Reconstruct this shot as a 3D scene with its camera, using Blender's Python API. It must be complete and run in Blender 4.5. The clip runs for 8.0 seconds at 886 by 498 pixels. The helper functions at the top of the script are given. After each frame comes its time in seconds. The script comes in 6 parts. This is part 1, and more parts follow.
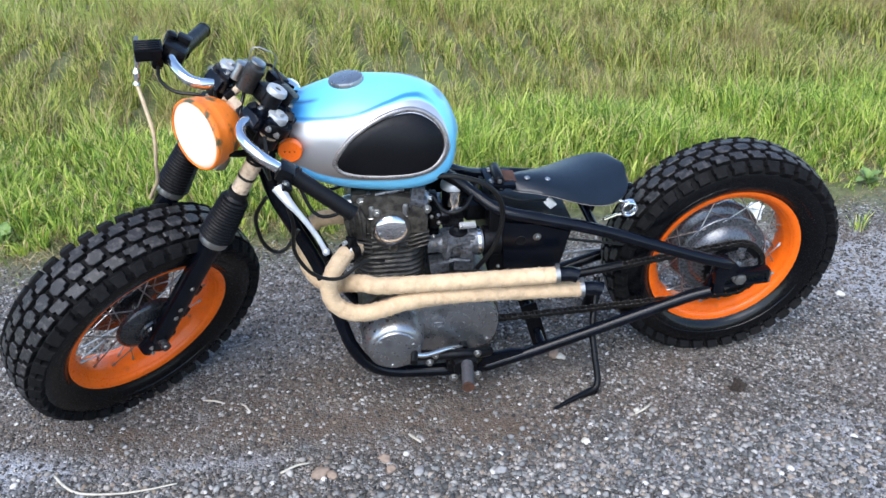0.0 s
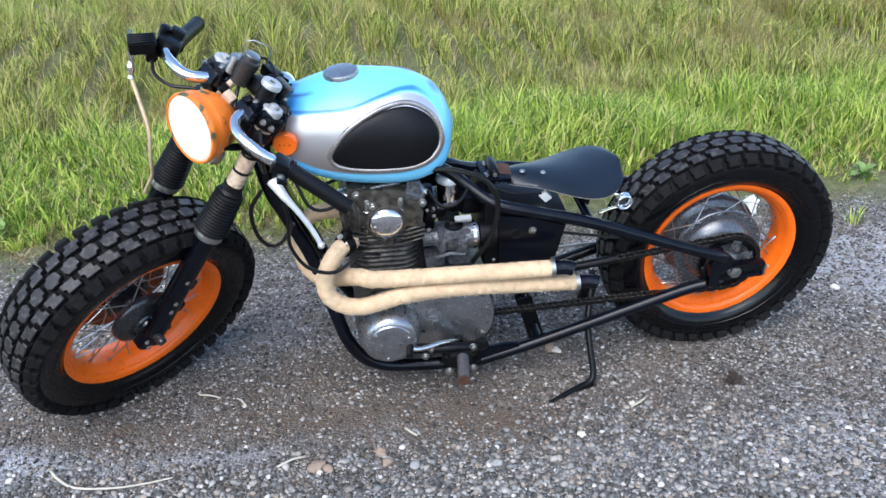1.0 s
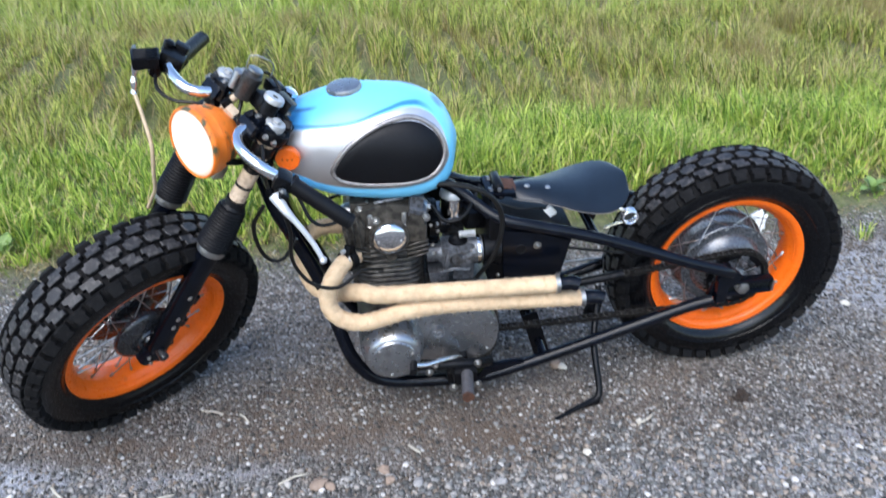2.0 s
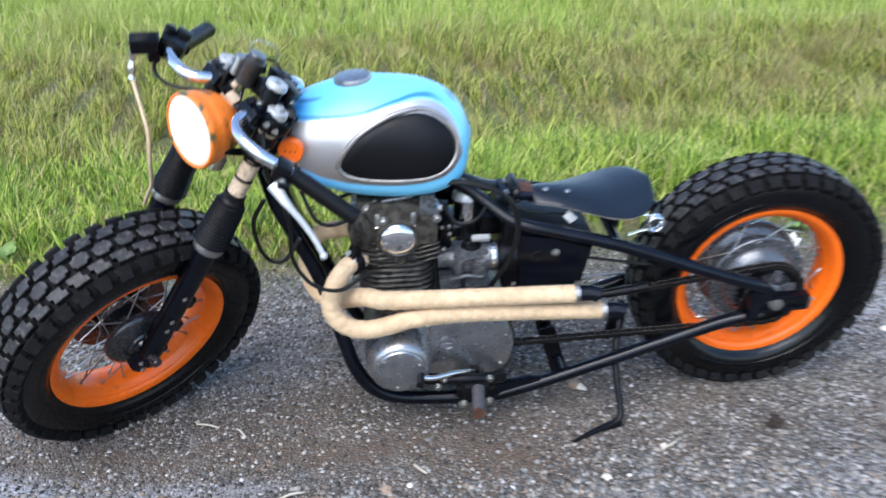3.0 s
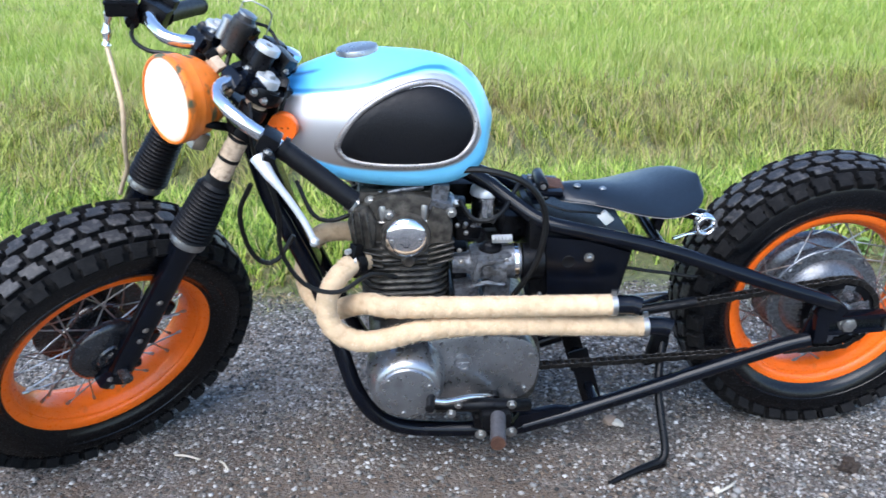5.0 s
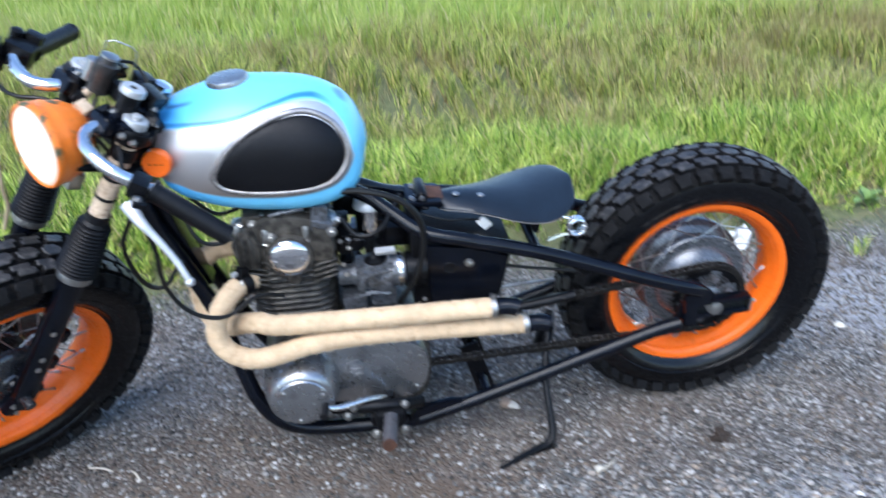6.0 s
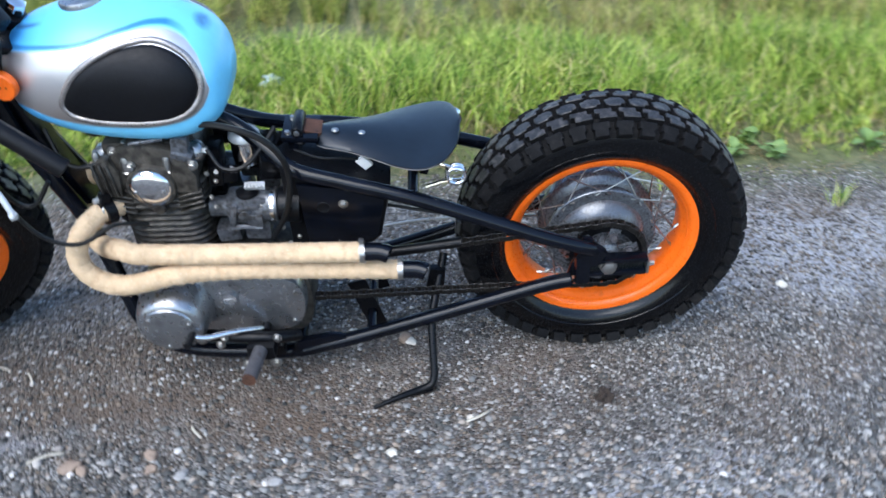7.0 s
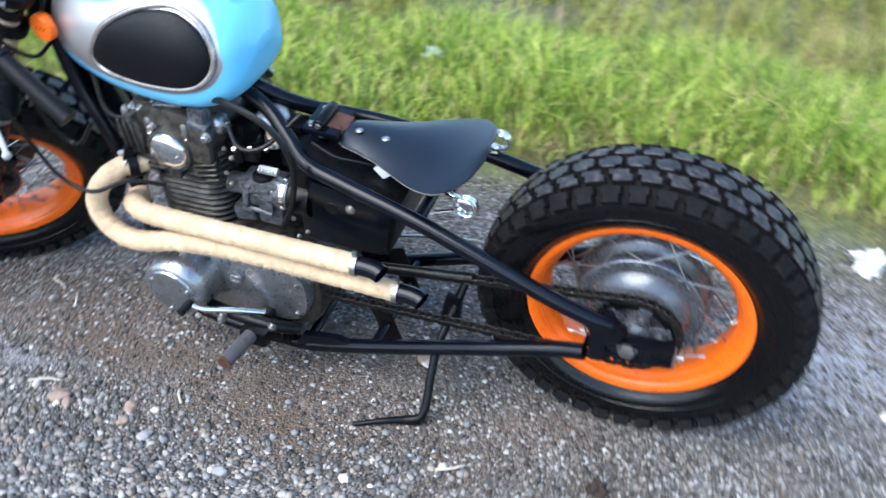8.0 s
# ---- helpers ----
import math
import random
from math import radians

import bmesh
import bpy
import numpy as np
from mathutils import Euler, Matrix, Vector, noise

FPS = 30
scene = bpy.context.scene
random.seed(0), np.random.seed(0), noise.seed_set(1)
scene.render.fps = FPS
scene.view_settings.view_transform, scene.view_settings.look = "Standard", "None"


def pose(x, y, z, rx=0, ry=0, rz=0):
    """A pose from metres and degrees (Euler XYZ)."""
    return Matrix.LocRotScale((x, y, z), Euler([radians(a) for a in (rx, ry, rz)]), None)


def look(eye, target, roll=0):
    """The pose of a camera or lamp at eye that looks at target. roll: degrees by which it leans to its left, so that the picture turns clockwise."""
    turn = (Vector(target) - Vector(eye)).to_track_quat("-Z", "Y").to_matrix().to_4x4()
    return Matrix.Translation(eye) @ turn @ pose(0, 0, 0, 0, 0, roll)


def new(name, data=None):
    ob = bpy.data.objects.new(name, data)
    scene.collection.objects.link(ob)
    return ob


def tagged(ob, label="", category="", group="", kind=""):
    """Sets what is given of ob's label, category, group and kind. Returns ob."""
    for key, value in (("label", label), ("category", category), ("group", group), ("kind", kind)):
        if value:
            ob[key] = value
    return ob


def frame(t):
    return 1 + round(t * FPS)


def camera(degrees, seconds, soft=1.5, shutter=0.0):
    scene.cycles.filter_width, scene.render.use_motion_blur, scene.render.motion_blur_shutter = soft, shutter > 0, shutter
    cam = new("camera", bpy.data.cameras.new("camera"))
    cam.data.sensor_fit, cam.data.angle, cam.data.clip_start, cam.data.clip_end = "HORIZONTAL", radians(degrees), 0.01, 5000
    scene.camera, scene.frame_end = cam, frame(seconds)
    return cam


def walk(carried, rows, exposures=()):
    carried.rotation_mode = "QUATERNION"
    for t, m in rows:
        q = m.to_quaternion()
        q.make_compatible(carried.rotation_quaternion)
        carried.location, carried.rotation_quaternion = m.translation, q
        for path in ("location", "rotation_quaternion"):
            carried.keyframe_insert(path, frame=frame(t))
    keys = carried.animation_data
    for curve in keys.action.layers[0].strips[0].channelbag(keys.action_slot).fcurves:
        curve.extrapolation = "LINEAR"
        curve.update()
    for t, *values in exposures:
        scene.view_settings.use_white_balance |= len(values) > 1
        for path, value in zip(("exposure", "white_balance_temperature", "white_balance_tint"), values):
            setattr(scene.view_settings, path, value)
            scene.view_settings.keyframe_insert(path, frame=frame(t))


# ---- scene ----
cam = camera(56.3, 8.0, shutter=0.85)
# seconds, place, turn
ROWS = [
    (0.0, -0.3419, -1.9879, 1.3889, 63.485, 0.945, -8.311),
    (0.5, -0.3447, -1.9918, 1.3841, 63.341, 0.976, -8.634),
    (1.0, -0.3408, -1.9911, 1.3831, 63.215, 0.952, -8.613),
    (1.5, -0.3434, -1.9861, 1.3863, 63.130, 0.857, -8.584),
    (1.7, -0.3421, -1.9824, 1.3817, 63.214, 0.903, -8.555),
    (2.8, -0.2698, -1.9723, 1.2983, 68.077, 1.802, -5.865),
    (3.0, -0.2919, -1.9052, 1.2451, 67.121, 0.823, -6.142),
    (3.5, -0.3062, -1.7960, 1.1086, 69.812, 0.178, -2.097),
    (4.0, -0.3021, -1.7248, 1.0100, 71.286, 0.048, -3.737),
    (4.2, -0.2881, -1.7179, 1.0247, 71.442, 0.745, -3.473),
    (5.3, -0.2328, -1.7182, 1.0207, 71.826, 0.682, -4.968),
    (5.5, -0.2116, -1.7307, 1.0711, 70.981, 0.079, -6.342),
    (6.0, -0.1048, -1.7468, 1.1953, 67.043, 2.588, -8.337),
    (6.5, 0.0430, -1.6833, 1.2779, 60.846, 2.158, -8.956),
    (7.0, 0.3296, -1.6645, 1.2780, 58.794, 1.017, -1.705),
    (7.5, 0.5925, -1.5733, 1.2980, 57.779, 0.577, 7.757),
    (8.0, 0.7457, -1.3948, 1.3026, 56.398, -2.108, 19.144),
]
walk(cam, [(t, pose(x, y, z, a, b, c)) for t, x, y, z, a, b, c in ROWS],
     exposures=[(0.0, 1.21, 6050, 9), (3.0, 1.26, 6050, 9), (4.0, 1.38, 5950, 9), (5.3, 1.39, 5800, 9), (6.0, 1.28, 5700, 8), (7.0, 1.18, 5800, 7), (7.5, 1.22, 5850, 7), (8.0, 1.56, 5900, 7)])

# ---- light ----
SUN_ELEVATION, SUN_AZIMUTH = 50.0, 205.0  # degrees; azimuth from +y, clockwise seen from above
world = bpy.data.worlds.new("sky")
scene.world = world
world.use_nodes = True
wn = world.node_tree
sky = wn.nodes.new("ShaderNodeTexSky")
sky.sky_type, sky.sun_disc = "NISHITA", False
sky.sun_elevation, sky.sun_rotation = radians(SUN_ELEVATION), radians(SUN_AZIMUTH)
wn.nodes["Background"].inputs["Strength"].default_value = 0.15
wn.links.new(sky.outputs["Color"], wn.nodes["Background"].inputs["Color"])
sun_data = bpy.data.lights.new("sun", "SUN")
sun_data.energy, sun_data.angle, sun_data.color = 1.7, radians(50), (1.0, 0.93, 0.86)
sun = new("sun", sun_data)
az, el = radians(SUN_AZIMUTH), radians(SUN_ELEVATION)
toward = Vector((math.sin(az) * math.cos(el), math.cos(az) * math.cos(el), math.sin(el)))
sun.matrix_world = look(toward * 30, (0, 0, 0))


# ---- materials ----
def mat(name, base, rough=0.5, metal=0.0, vary=0.25, scale=20.0, bump=0.0, bump_scale=120.0, coat=0.0, spec=0.5, second=None, second_at=(0.5, 0.65), rough_vary=0.12, stretch=(1, 1, 1), pieces=False):
    """A surface with two scales of colour variation, uneven gloss and fine relief. second: a second colour that shows in patches. pieces: each object takes its own cut of the pattern."""
    m = bpy.data.materials.new(name)
    m.use_nodes = True
    nt = m.node_tree
    bs = nt.nodes["Principled BSDF"]
    tc = nt.nodes.new("ShaderNodeTexCoord")
    where = nt.nodes.new("ShaderNodeMapping")
    where.inputs["Scale"].default_value = stretch
    nt.links.new(tc.outputs["Object"], where.inputs["Vector"])
    if pieces:
        info = nt.nodes.new("ShaderNodeObjectInfo")
        far_off = nt.nodes.new("ShaderNodeMath")
        far_off.operation = "MULTIPLY"
        far_off.inputs[1].default_value = 37.0
        nt.links.new(info.outputs["Random"], far_off.inputs[0])
        nt.links.new(far_off.outputs[0], where.inputs["Location"])

    def noise_tex(s, detail):
        n = nt.nodes.new("ShaderNodeTexNoise")
        n.inputs["Scale"].default_value, n.inputs["Detail"].default_value = s, detail
        nt.links.new(where.outputs[0], n.inputs["Vector"])
        return n.outputs["Fac"]

    def mix(fac, a, b, kind="MIX"):
        x = nt.nodes.new("ShaderNodeMix")
        x.data_type, x.blend_type = "RGBA", kind
        for sock, v in ((x.inputs[0], fac), (x.inputs[6], a), (x.inputs[7], b)):
            if isinstance(v, bpy.types.NodeSocket):
                nt.links.new(v, sock)
            else:
                sock.default_value = v if isinstance(v, float) else (*v[:3], 1)
        return x.outputs[2]

    def ramp(v, lo, hi, a=0.0, b=1.0):
        r = nt.nodes.new("ShaderNodeMapRange")
        r.inputs[1].default_value, r.inputs[2].default_value, r.inputs[3].default_value, r.inputs[4].default_value = lo, hi, a, b
        nt.links.new(v, r.inputs[0])
        return r.outputs[0]

    big, fine = noise_tex(scale, 4.0), noise_tex(scale * 9, 5.0)
    dark = tuple(c * (1 - vary) for c in base)
    light = tuple(min(1, c * (1 + vary)) for c in base)
    col = mix(ramp(big, 0.3, 0.7), dark, light)
    col = mix(ramp(fine, 0.35, 0.75, 0.0, 0.5), col, dark)
    if second:
        col = mix(ramp(noise_tex(scale * 2.3, 6.0), *second_at), col, second)
    nt.links.new(col, bs.inputs["Base Color"])
    nt.links.new(ramp(fine, 0.3, 0.7, max(0.02, rough - rough_vary), min(1, rough + rough_vary)), bs.inputs["Roughness"])
    bs.inputs["Metallic"].default_value = metal
    bs.inputs["Coat Weight"].default_value = coat
    bs.inputs["Specular IOR Level"].default_value = spec
    if bump:
        b = nt.nodes.new("ShaderNodeBump")
        b.inputs["Strength"].default_value, b.inputs["Distance"].default_value = bump, 0.002
        nt.links.new(noise_tex(bump_scale, 5.0), b.inputs["Height"])
        nt.links.new(b.outputs["Normal"], bs.inputs["Normal"])
    return m


M_BLACK = mat("black_paint", (0.0024, 0.0034, 0.0066), 0.2, spec=0.27, vary=0.4, rough_vary=0.03, second=(0.01, 0.01, 0.011), second_at=(0.6, 0.8))
M_SATIN = mat("satin_black", (0.003, 0.0032, 0.0042), 0.36, spec=0.2, vary=0.4, bump=0.15, second=(0.009, 0.008, 0.0075), second_at=(0.6, 0.8))
M_RUBBER = mat("tyre_rubber", (0.0015, 0.0018, 0.0026), 0.24, spec=0.36, rough_vary=0.06, vary=0.35, scale=30, bump=0.06, bump_scale=260)
M_TREAD = mat("tread_rubber", (0.019, 0.018, 0.0185), 0.5, spec=0.42, vary=0.5, scale=34, bump=0.6, bump_scale=240, second=(0.075, 0.068, 0.063), second_at=(0.5, 0.72), pieces=True)
# free of dust, and darkened in colour for shaded grooves and side-facing blocks
M_SHOULDER = mat("clean_shaded_tread_rubber", (0.005, 0.005, 0.0055), 0.8, spec=0.16, vary=0.5, scale=34, bump=0.5, bump_scale=240, second=(0.014, 0.013, 0.0125), second_at=(0.52, 0.75), pieces=True)
M_HUB = mat("black_hub_paint", (0.02, 0.021, 0.024), 0.22, vary=0.4, scale=25, coat=0.4, second=(0.07, 0.065, 0.06), second_at=(0.58, 0.75))
M_GRIP = mat("grip_rubber", (0.0035, 0.0035, 0.0045), 0.48, spec=0.26, vary=0.3, bump=0.3)
M_ORANGE = mat("orange_paint", (0.88, 0.145, 0.005), 0.34, vary=0.08, bump=0.08, second=(0.62, 0.11, 0.008), second_at=(0.62, 0.85))
M_CHROME = mat("chrome", (0.82, 0.82, 0.83), 0.1, metal=1.0, vary=0.06, rough_vary=0.06)
M_STEEL = mat("zinc_steel", (0.42, 0.415, 0.4), 0.38, metal=1.0, vary=0.2, second=(0.3, 0.24, 0.19), second_at=(0.58, 0.8))
M_ALU = mat("cast_aluminium", (0.2, 0.2, 0.2), 0.45, metal=0.6, vary=0.22, scale=14, bump=0.3, bump_scale=200, second=(0.2, 0.19, 0.17), second_at=(0.52, 0.78))
M_CASE = mat("weathered_case", (0.36, 0.368, 0.38), 0.3, metal=0.9, vary=0.16, scale=10, bump=0.08, bump_scale=180, rough_vary=0.06, second=(0.2, 0.198, 0.2), second_at=(0.55, 0.85))
M_CYL = mat("dirty_cylinder", (0.078, 0.07, 0.058), 0.48, metal=0.4, vary=0.45, scale=22, bump=0.5, second=(0.014, 0.012, 0.01), second_at=(0.42, 0.66))
M_LEVER = mat("pale_alloy", (0.5, 0.505, 0.5), 0.4, metal=0.45, vary=0.15, scale=40)
M_CARB = mat("dull_zinc_casting", (0.18, 0.19, 0.21), 0.42, metal=0.75, vary=0.35, scale=45, bump=0.5, bump_scale=160, second=(0.06, 0.058, 0.056), second_at=(0.46, 0.7))
M_DRUM = mat("grey_drum", (0.125, 0.135, 0.15), 0.28, metal=0.55, vary=0.2, scale=16, bump=0.15, second=(0.09, 0.09, 0.09), second_at=(0.5, 0.75))
M_WRAP = mat("heat_wrap", (0.64, 0.465, 0.285), 0.95, vary=0.18, scale=26, bump=1.0, bump_scale=420, second=(0.46, 0.3, 0.17), second_at=(0.52, 0.8))
M_FUZZ = mat("frayed_fibre", (0.74, 0.6, 0.43), 0.9, vary=0.2, scale=60)
M_DARK = mat("dark_green_black", (0.0045, 0.0062, 0.0065), 0.25, spec=0.36, vary=0.4, scale=30, second=(0.03, 0.028, 0.025), second_at=(0.6, 0.8))
M_TUBE = mat("dark_grey_metal", (0.05, 0.047, 0.045), 0.35, metal=0.5, vary=0.3, scale=30)
M_PEG = mat("worn_grey_peg", (0.1, 0.097, 0.105), 0.5, metal=0.4, vary=0.25, scale=30, second=(0.05, 0.04, 0.035), second_at=(0.55, 0.75))
M_TAPE = mat("cloth_tape", (0.6, 0.46, 0.32), 0.85, vary=0.2, scale=40, bump=0.5, second=(0.24, 0.14, 0.09), second_at=(0.5, 0.8))
M_LEATHER = mat("black_leather", (0.005, 0.009, 0.015), 0.34, spec=0.46, vary=0.3, scale=18, bump=0.2, bump_scale=420, rough_vary=0.06)
M_PAD = mat("knee_pad_rubber", (0.0016, 0.0018, 0.003), 0.5, spec=0.25, vary=0.3, bump=0.3, bump_scale=400)
M_TRIM = mat("pad_trim", (0.36, 0.335, 0.32), 0.34, metal=0.75, vary=0.3, scale=30)
M_RUST = mat("rusty_steel", (0.085, 0.038, 0.022), 0.75, metal=0.3, vary=0.4, scale=40, bump=0.4)
M_CABLE = mat("cable_sheath", (0.005, 0.005, 0.005), 0.42, spec=0.3, vary=0.2)
M_HOSE = mat("braided_hose", (0.55, 0.42, 0.27), 0.5, metal=0.2, vary=0.2, scale=60)
M_CHAIN = mat("oily_chain", (0.022, 0.02, 0.018), 0.4, metal=0.5, vary=0.4, scale=60)
M_WHITE = mat("white_plastic", (0.78, 0.78, 0.76), 0.5, vary=0.06)
M_PIPING = mat("worn_edge", (0.17, 0.155, 0.145), 0.6, vary=0.25, scale=60)


def tank_paint():
    """Sky-blue tank with a bare-metal side panel whose edge runs in a swoosh, and smudged darker blue along that edge."""
    m = mat("tank_paint", (0.18, 0.565, 0.83), 0.4, vary=0.05, scale=9, coat=0.15, rough_vary=0.05)
    nt = m.node_tree
    bs = nt.nodes["Principled BSDF"]
    paint = bs.inputs["Base Color"].links[0].from_socket
    tc = nt.nodes.new("ShaderNodeTexCoord")
    sep = nt.nodes.new("ShaderNodeSeparateXYZ")
    nt.links.new(tc.outputs["Object"], sep.inputs[0])

    def math_node(op, a, b=None, clamp=False):
        n = nt.nodes.new("ShaderNodeMath")
        n.operation, n.use_clamp = op, clamp
        for s, v in zip(n.inputs, (a, b)):
            if v is None:
                continue
            if isinstance(v, bpy.types.NodeSocket):
                nt.links.new(v, s)
            else:
                s.default_value = v
        return n.outputs[0]

    # x and z of the tank turned into 0..1
    u = math_node("DIVIDE", math_node("ADD", sep.outputs[0], 0.45), 0.42, True)
    v = math_node("DIVIDE", math_node("SUBTRACT", sep.outputs[2], 0.66), 0.28)

    def curve(points):
        c = nt.nodes.new("ShaderNodeFloatCurve")
        cv = c.mapping.curves[0]
        cv.points[0].location, cv.points[1].location = points[0], points[-1]
        for pt in points[1:-1]:
            cv.points.new(*pt)
        c.mapping.update()
        nt.links.new(u, c.inputs["Value"])
        return c.outputs[0]

    def uv(*pts):
        return [((x + 0.45) / 0.42, (z - 0.66) / 0.28) for x, z in pts]

    top = curve(uv((-0.45, 0.842), (-0.363, 0.851), (-0.287, 0.860), (-0.212, 0.876), (-0.161, 0.880), (-0.12, 0.868), (-0.092, 0.842), (-0.078, 0.812), (-0.07, 0.77), (-0.03, 0.68)))
    low = curve(uv((-0.45, 0.745), (-0.411, 0.738), (-0.374, 0.722), (-0.258, 0.705), (-0.138, 0.711), (-0.1, 0.724), (-0.08, 0.745), (-0.066, 0.78), (-0.045, 0.84), (-0.03, 0.9)))
    above = math_node("MULTIPLY", math_node("SUBTRACT", v, low), 45.0, True)
    below = math_node("MULTIPLY", math_node("SUBTRACT", top, v), 60.0, True)
    bare = math_node("MULTIPLY", above, below)
    # dark smudge just above the edge
    n = nt.nodes.new("ShaderNodeTexNoise")
    n.inputs["Scale"].default_value, n.inputs["Detail"].default_value = 11.0, 3.0
    nt.links.new(tc.outputs["Object"], n.inputs["Vector"])
    edge = math_node("SUBTRACT", 1.0, math_node("MULTIPLY", math_node("ABSOLUTE", math_node("SUBTRACT", math_node("SUBTRACT", v, top), 0.012)), 75.0), True)
    smudge = math_node("MULTIPLY", math_node("MULTIPLY", edge, 1.6, True), math_node("MULTIPLY", n.outputs["Fac"], 2.6, True))

    smudge = math_node("MULTIPLY", smudge, math_node("MULTIPLY", math_node("SUBTRACT", 0.84, u), 10.0, True))

    def mix(fac, a, b):
        x = nt.nodes.new("ShaderNodeMix")
        x.data_type = "RGBA"
        nt.links.new(fac, x.inputs[0])
        nt.links.new(a, x.inputs[6])
        if isinstance(b, tuple):
            x.inputs[7].default_value = (*b, 1)
        else:
            nt.links.new(b, x.inputs[7])
        return x.outputs[2]

    # the blue deepens towards the front of the tank
    deep = math_node("SUBTRACT", 1.0, math_node("MULTIPLY", u, 2.6), True)
    paint = mix(math_node("MULTIPLY", deep, 0.95), paint, (0.06, 0.33, 0.74))
    paint = mix(smudge, paint, (0.035, 0.19, 0.46))
    # two thin dark strokes, one near the nose and one above the rear of the panel
    def stroke(x0, x1, z0, z1, wide):
        along = math_node("DIVIDE", math_node("SUBTRACT", sep.outputs[0], x0), x1 - x0)
        line = math_node("ADD", math_node("MULTIPLY", along, z1 - z0), z0)
        near_line = math_node("SUBTRACT", 1.0, math_node("DIVIDE", math_node("ABSOLUTE", math_node("SUBTRACT", sep.outputs[2], line)), wide), True)
        ends = math_node("MULTIPLY", math_node("MULTIPLY", along, 9.0, True), math_node("MULTIPLY", math_node("SUBTRACT", 1.0, along), 3.0, True))
        return math_node("MULTIPLY", near_line, ends)

    paint = mix(stroke(-0.426, -0.36, 0.865, 0.882, 0.0028), paint, (0.03, 0.1, 0.26))
    paint = mix(stroke(-0.172, -0.098, 0.903, 0.877, 0.0022), paint, (0.05, 0.16, 0.34))
    paint = mix(stroke(-0.13, -0.062, 0.896, 0.838, 0.003), paint, (0.06, 0.2, 0.4))
    paint = mix(stroke(-0.10, -0.055, 0.889, 0.846, 0.002), paint, (0.05, 0.16, 0.34))
    # brushed metal; the brown towards its lower edge partly paints in the ground's reflection
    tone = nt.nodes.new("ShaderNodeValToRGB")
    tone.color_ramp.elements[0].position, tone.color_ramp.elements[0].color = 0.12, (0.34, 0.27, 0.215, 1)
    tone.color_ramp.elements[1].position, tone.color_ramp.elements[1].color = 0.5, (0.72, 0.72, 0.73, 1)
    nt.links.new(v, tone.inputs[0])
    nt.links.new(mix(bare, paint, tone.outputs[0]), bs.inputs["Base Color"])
    nt.links.new(math_node("MULTIPLY", bare, 0.85), bs.inputs["Metallic"])
    return m


M_TANK = tank_paint()


# ---- mesh helpers ----
def part(name, bm, material, parent, label="", m=None, smooth=40):
    """Links a bmesh as one mesh object under a thing or a part."""
    me = bpy.data.meshes.new(name)
    if smooth:
        for f in bm.faces:
            f.smooth = True
        for e in bm.edges:
            if len(e.link_faces) == 2 and e.calc_face_angle(0) > radians(smooth):
                e.smooth = False
    bm.to_mesh(me)
    bm.free()
    me.materials.append(material)
    ob = new(name, me)
    ob.parent = parent
    if m is not None:
        ob.matrix_basis = m
    return tagged(ob, label)


def again(name, me, parent, m, label=""):
    """One more object on the mesh me."""
    ob = new(name, me)
    ob.parent, ob.matrix_basis = parent, m
    return tagged(ob, label)


def glide(points, step=0.012, closed=False):
    """A smooth curve through points, cut into even steps."""
    P = [Vector(p) for p in points]
    if len(P) == 2:
        n = max(1, int((P[1] - P[0]).length / step))
        return [P[0].lerp(P[1], i / n) for i in range(n + 1)]
    out = []
    k = len(P)
    for i in range(k if closed else k - 1):
        p1, p2 = P[i], P[(i + 1) % k]
        p0 = P[i - 1] if i or closed else p1 * 2 - p2
        p3 = P[(i + 2) % k] if closed or i + 2 < k else p2 * 2 - p1
        n = max(2, int((p2 - p1).length / step))
        for j in range(n):
            t = j / n
            out.append(0.5 * (2 * p1 + (p2 - p0) * t + (2 * p0 - 5 * p1 + 4 * p2 - p3) * t * t + (3 * p1 - p0 - 3 * p2 + p3) * t ** 3))
    if not closed:
        out.append(P[-1])
    return out


def tube(points, r, sides=12, step=0.012, bm=None, closed=False, squash=1.0, caps=True, swell=None):
    """A round bar or pipe along a smooth curve. swell(i, k, s): the radius' factor at ring i, side k, s metres along."""
    bm = bm or bmesh.new()
    c = glide(points, step, closed)
    n = len(c)
    rings = []
    ref = None
    s = 0.0
    for i, p in enumerate(c):
        a = c[(i + 1) % n] if closed or i + 1 < n else p
        b = c[i - 1] if i or closed else p
        d = (a - b).normalized()
        if ref is None:
            ref = d.orthogonal().normalized()
        ref = (ref - d * ref.dot(d)).normalized()
        w = d.cross(ref)
        if i:
            s += (p - c[i - 1]).length
        ring = []
        for k in range(sides):
            t = 2 * math.pi * k / sides
            f = swell(i, k, s) if swell else 1.0
            ring.append(bm.verts.new(p + (ref * math.cos(t) + w * math.sin(t) * squash) * r * f))
        rings.append(ring)
    for i in range(n if closed else n - 1):
        a, b = rings[i], rings[(i + 1) % n]
        for k in range(sides):
            bm.faces.new((a[k], a[(k + 1) % sides], b[(k + 1) % sides], b[k]))
    if caps and not closed:
        bm.faces.new(rings[0][::-1])
        bm.faces.new(rings[-1])
    bmesh.ops.recalc_face_normals(bm, faces=bm.faces[:])
    return bm


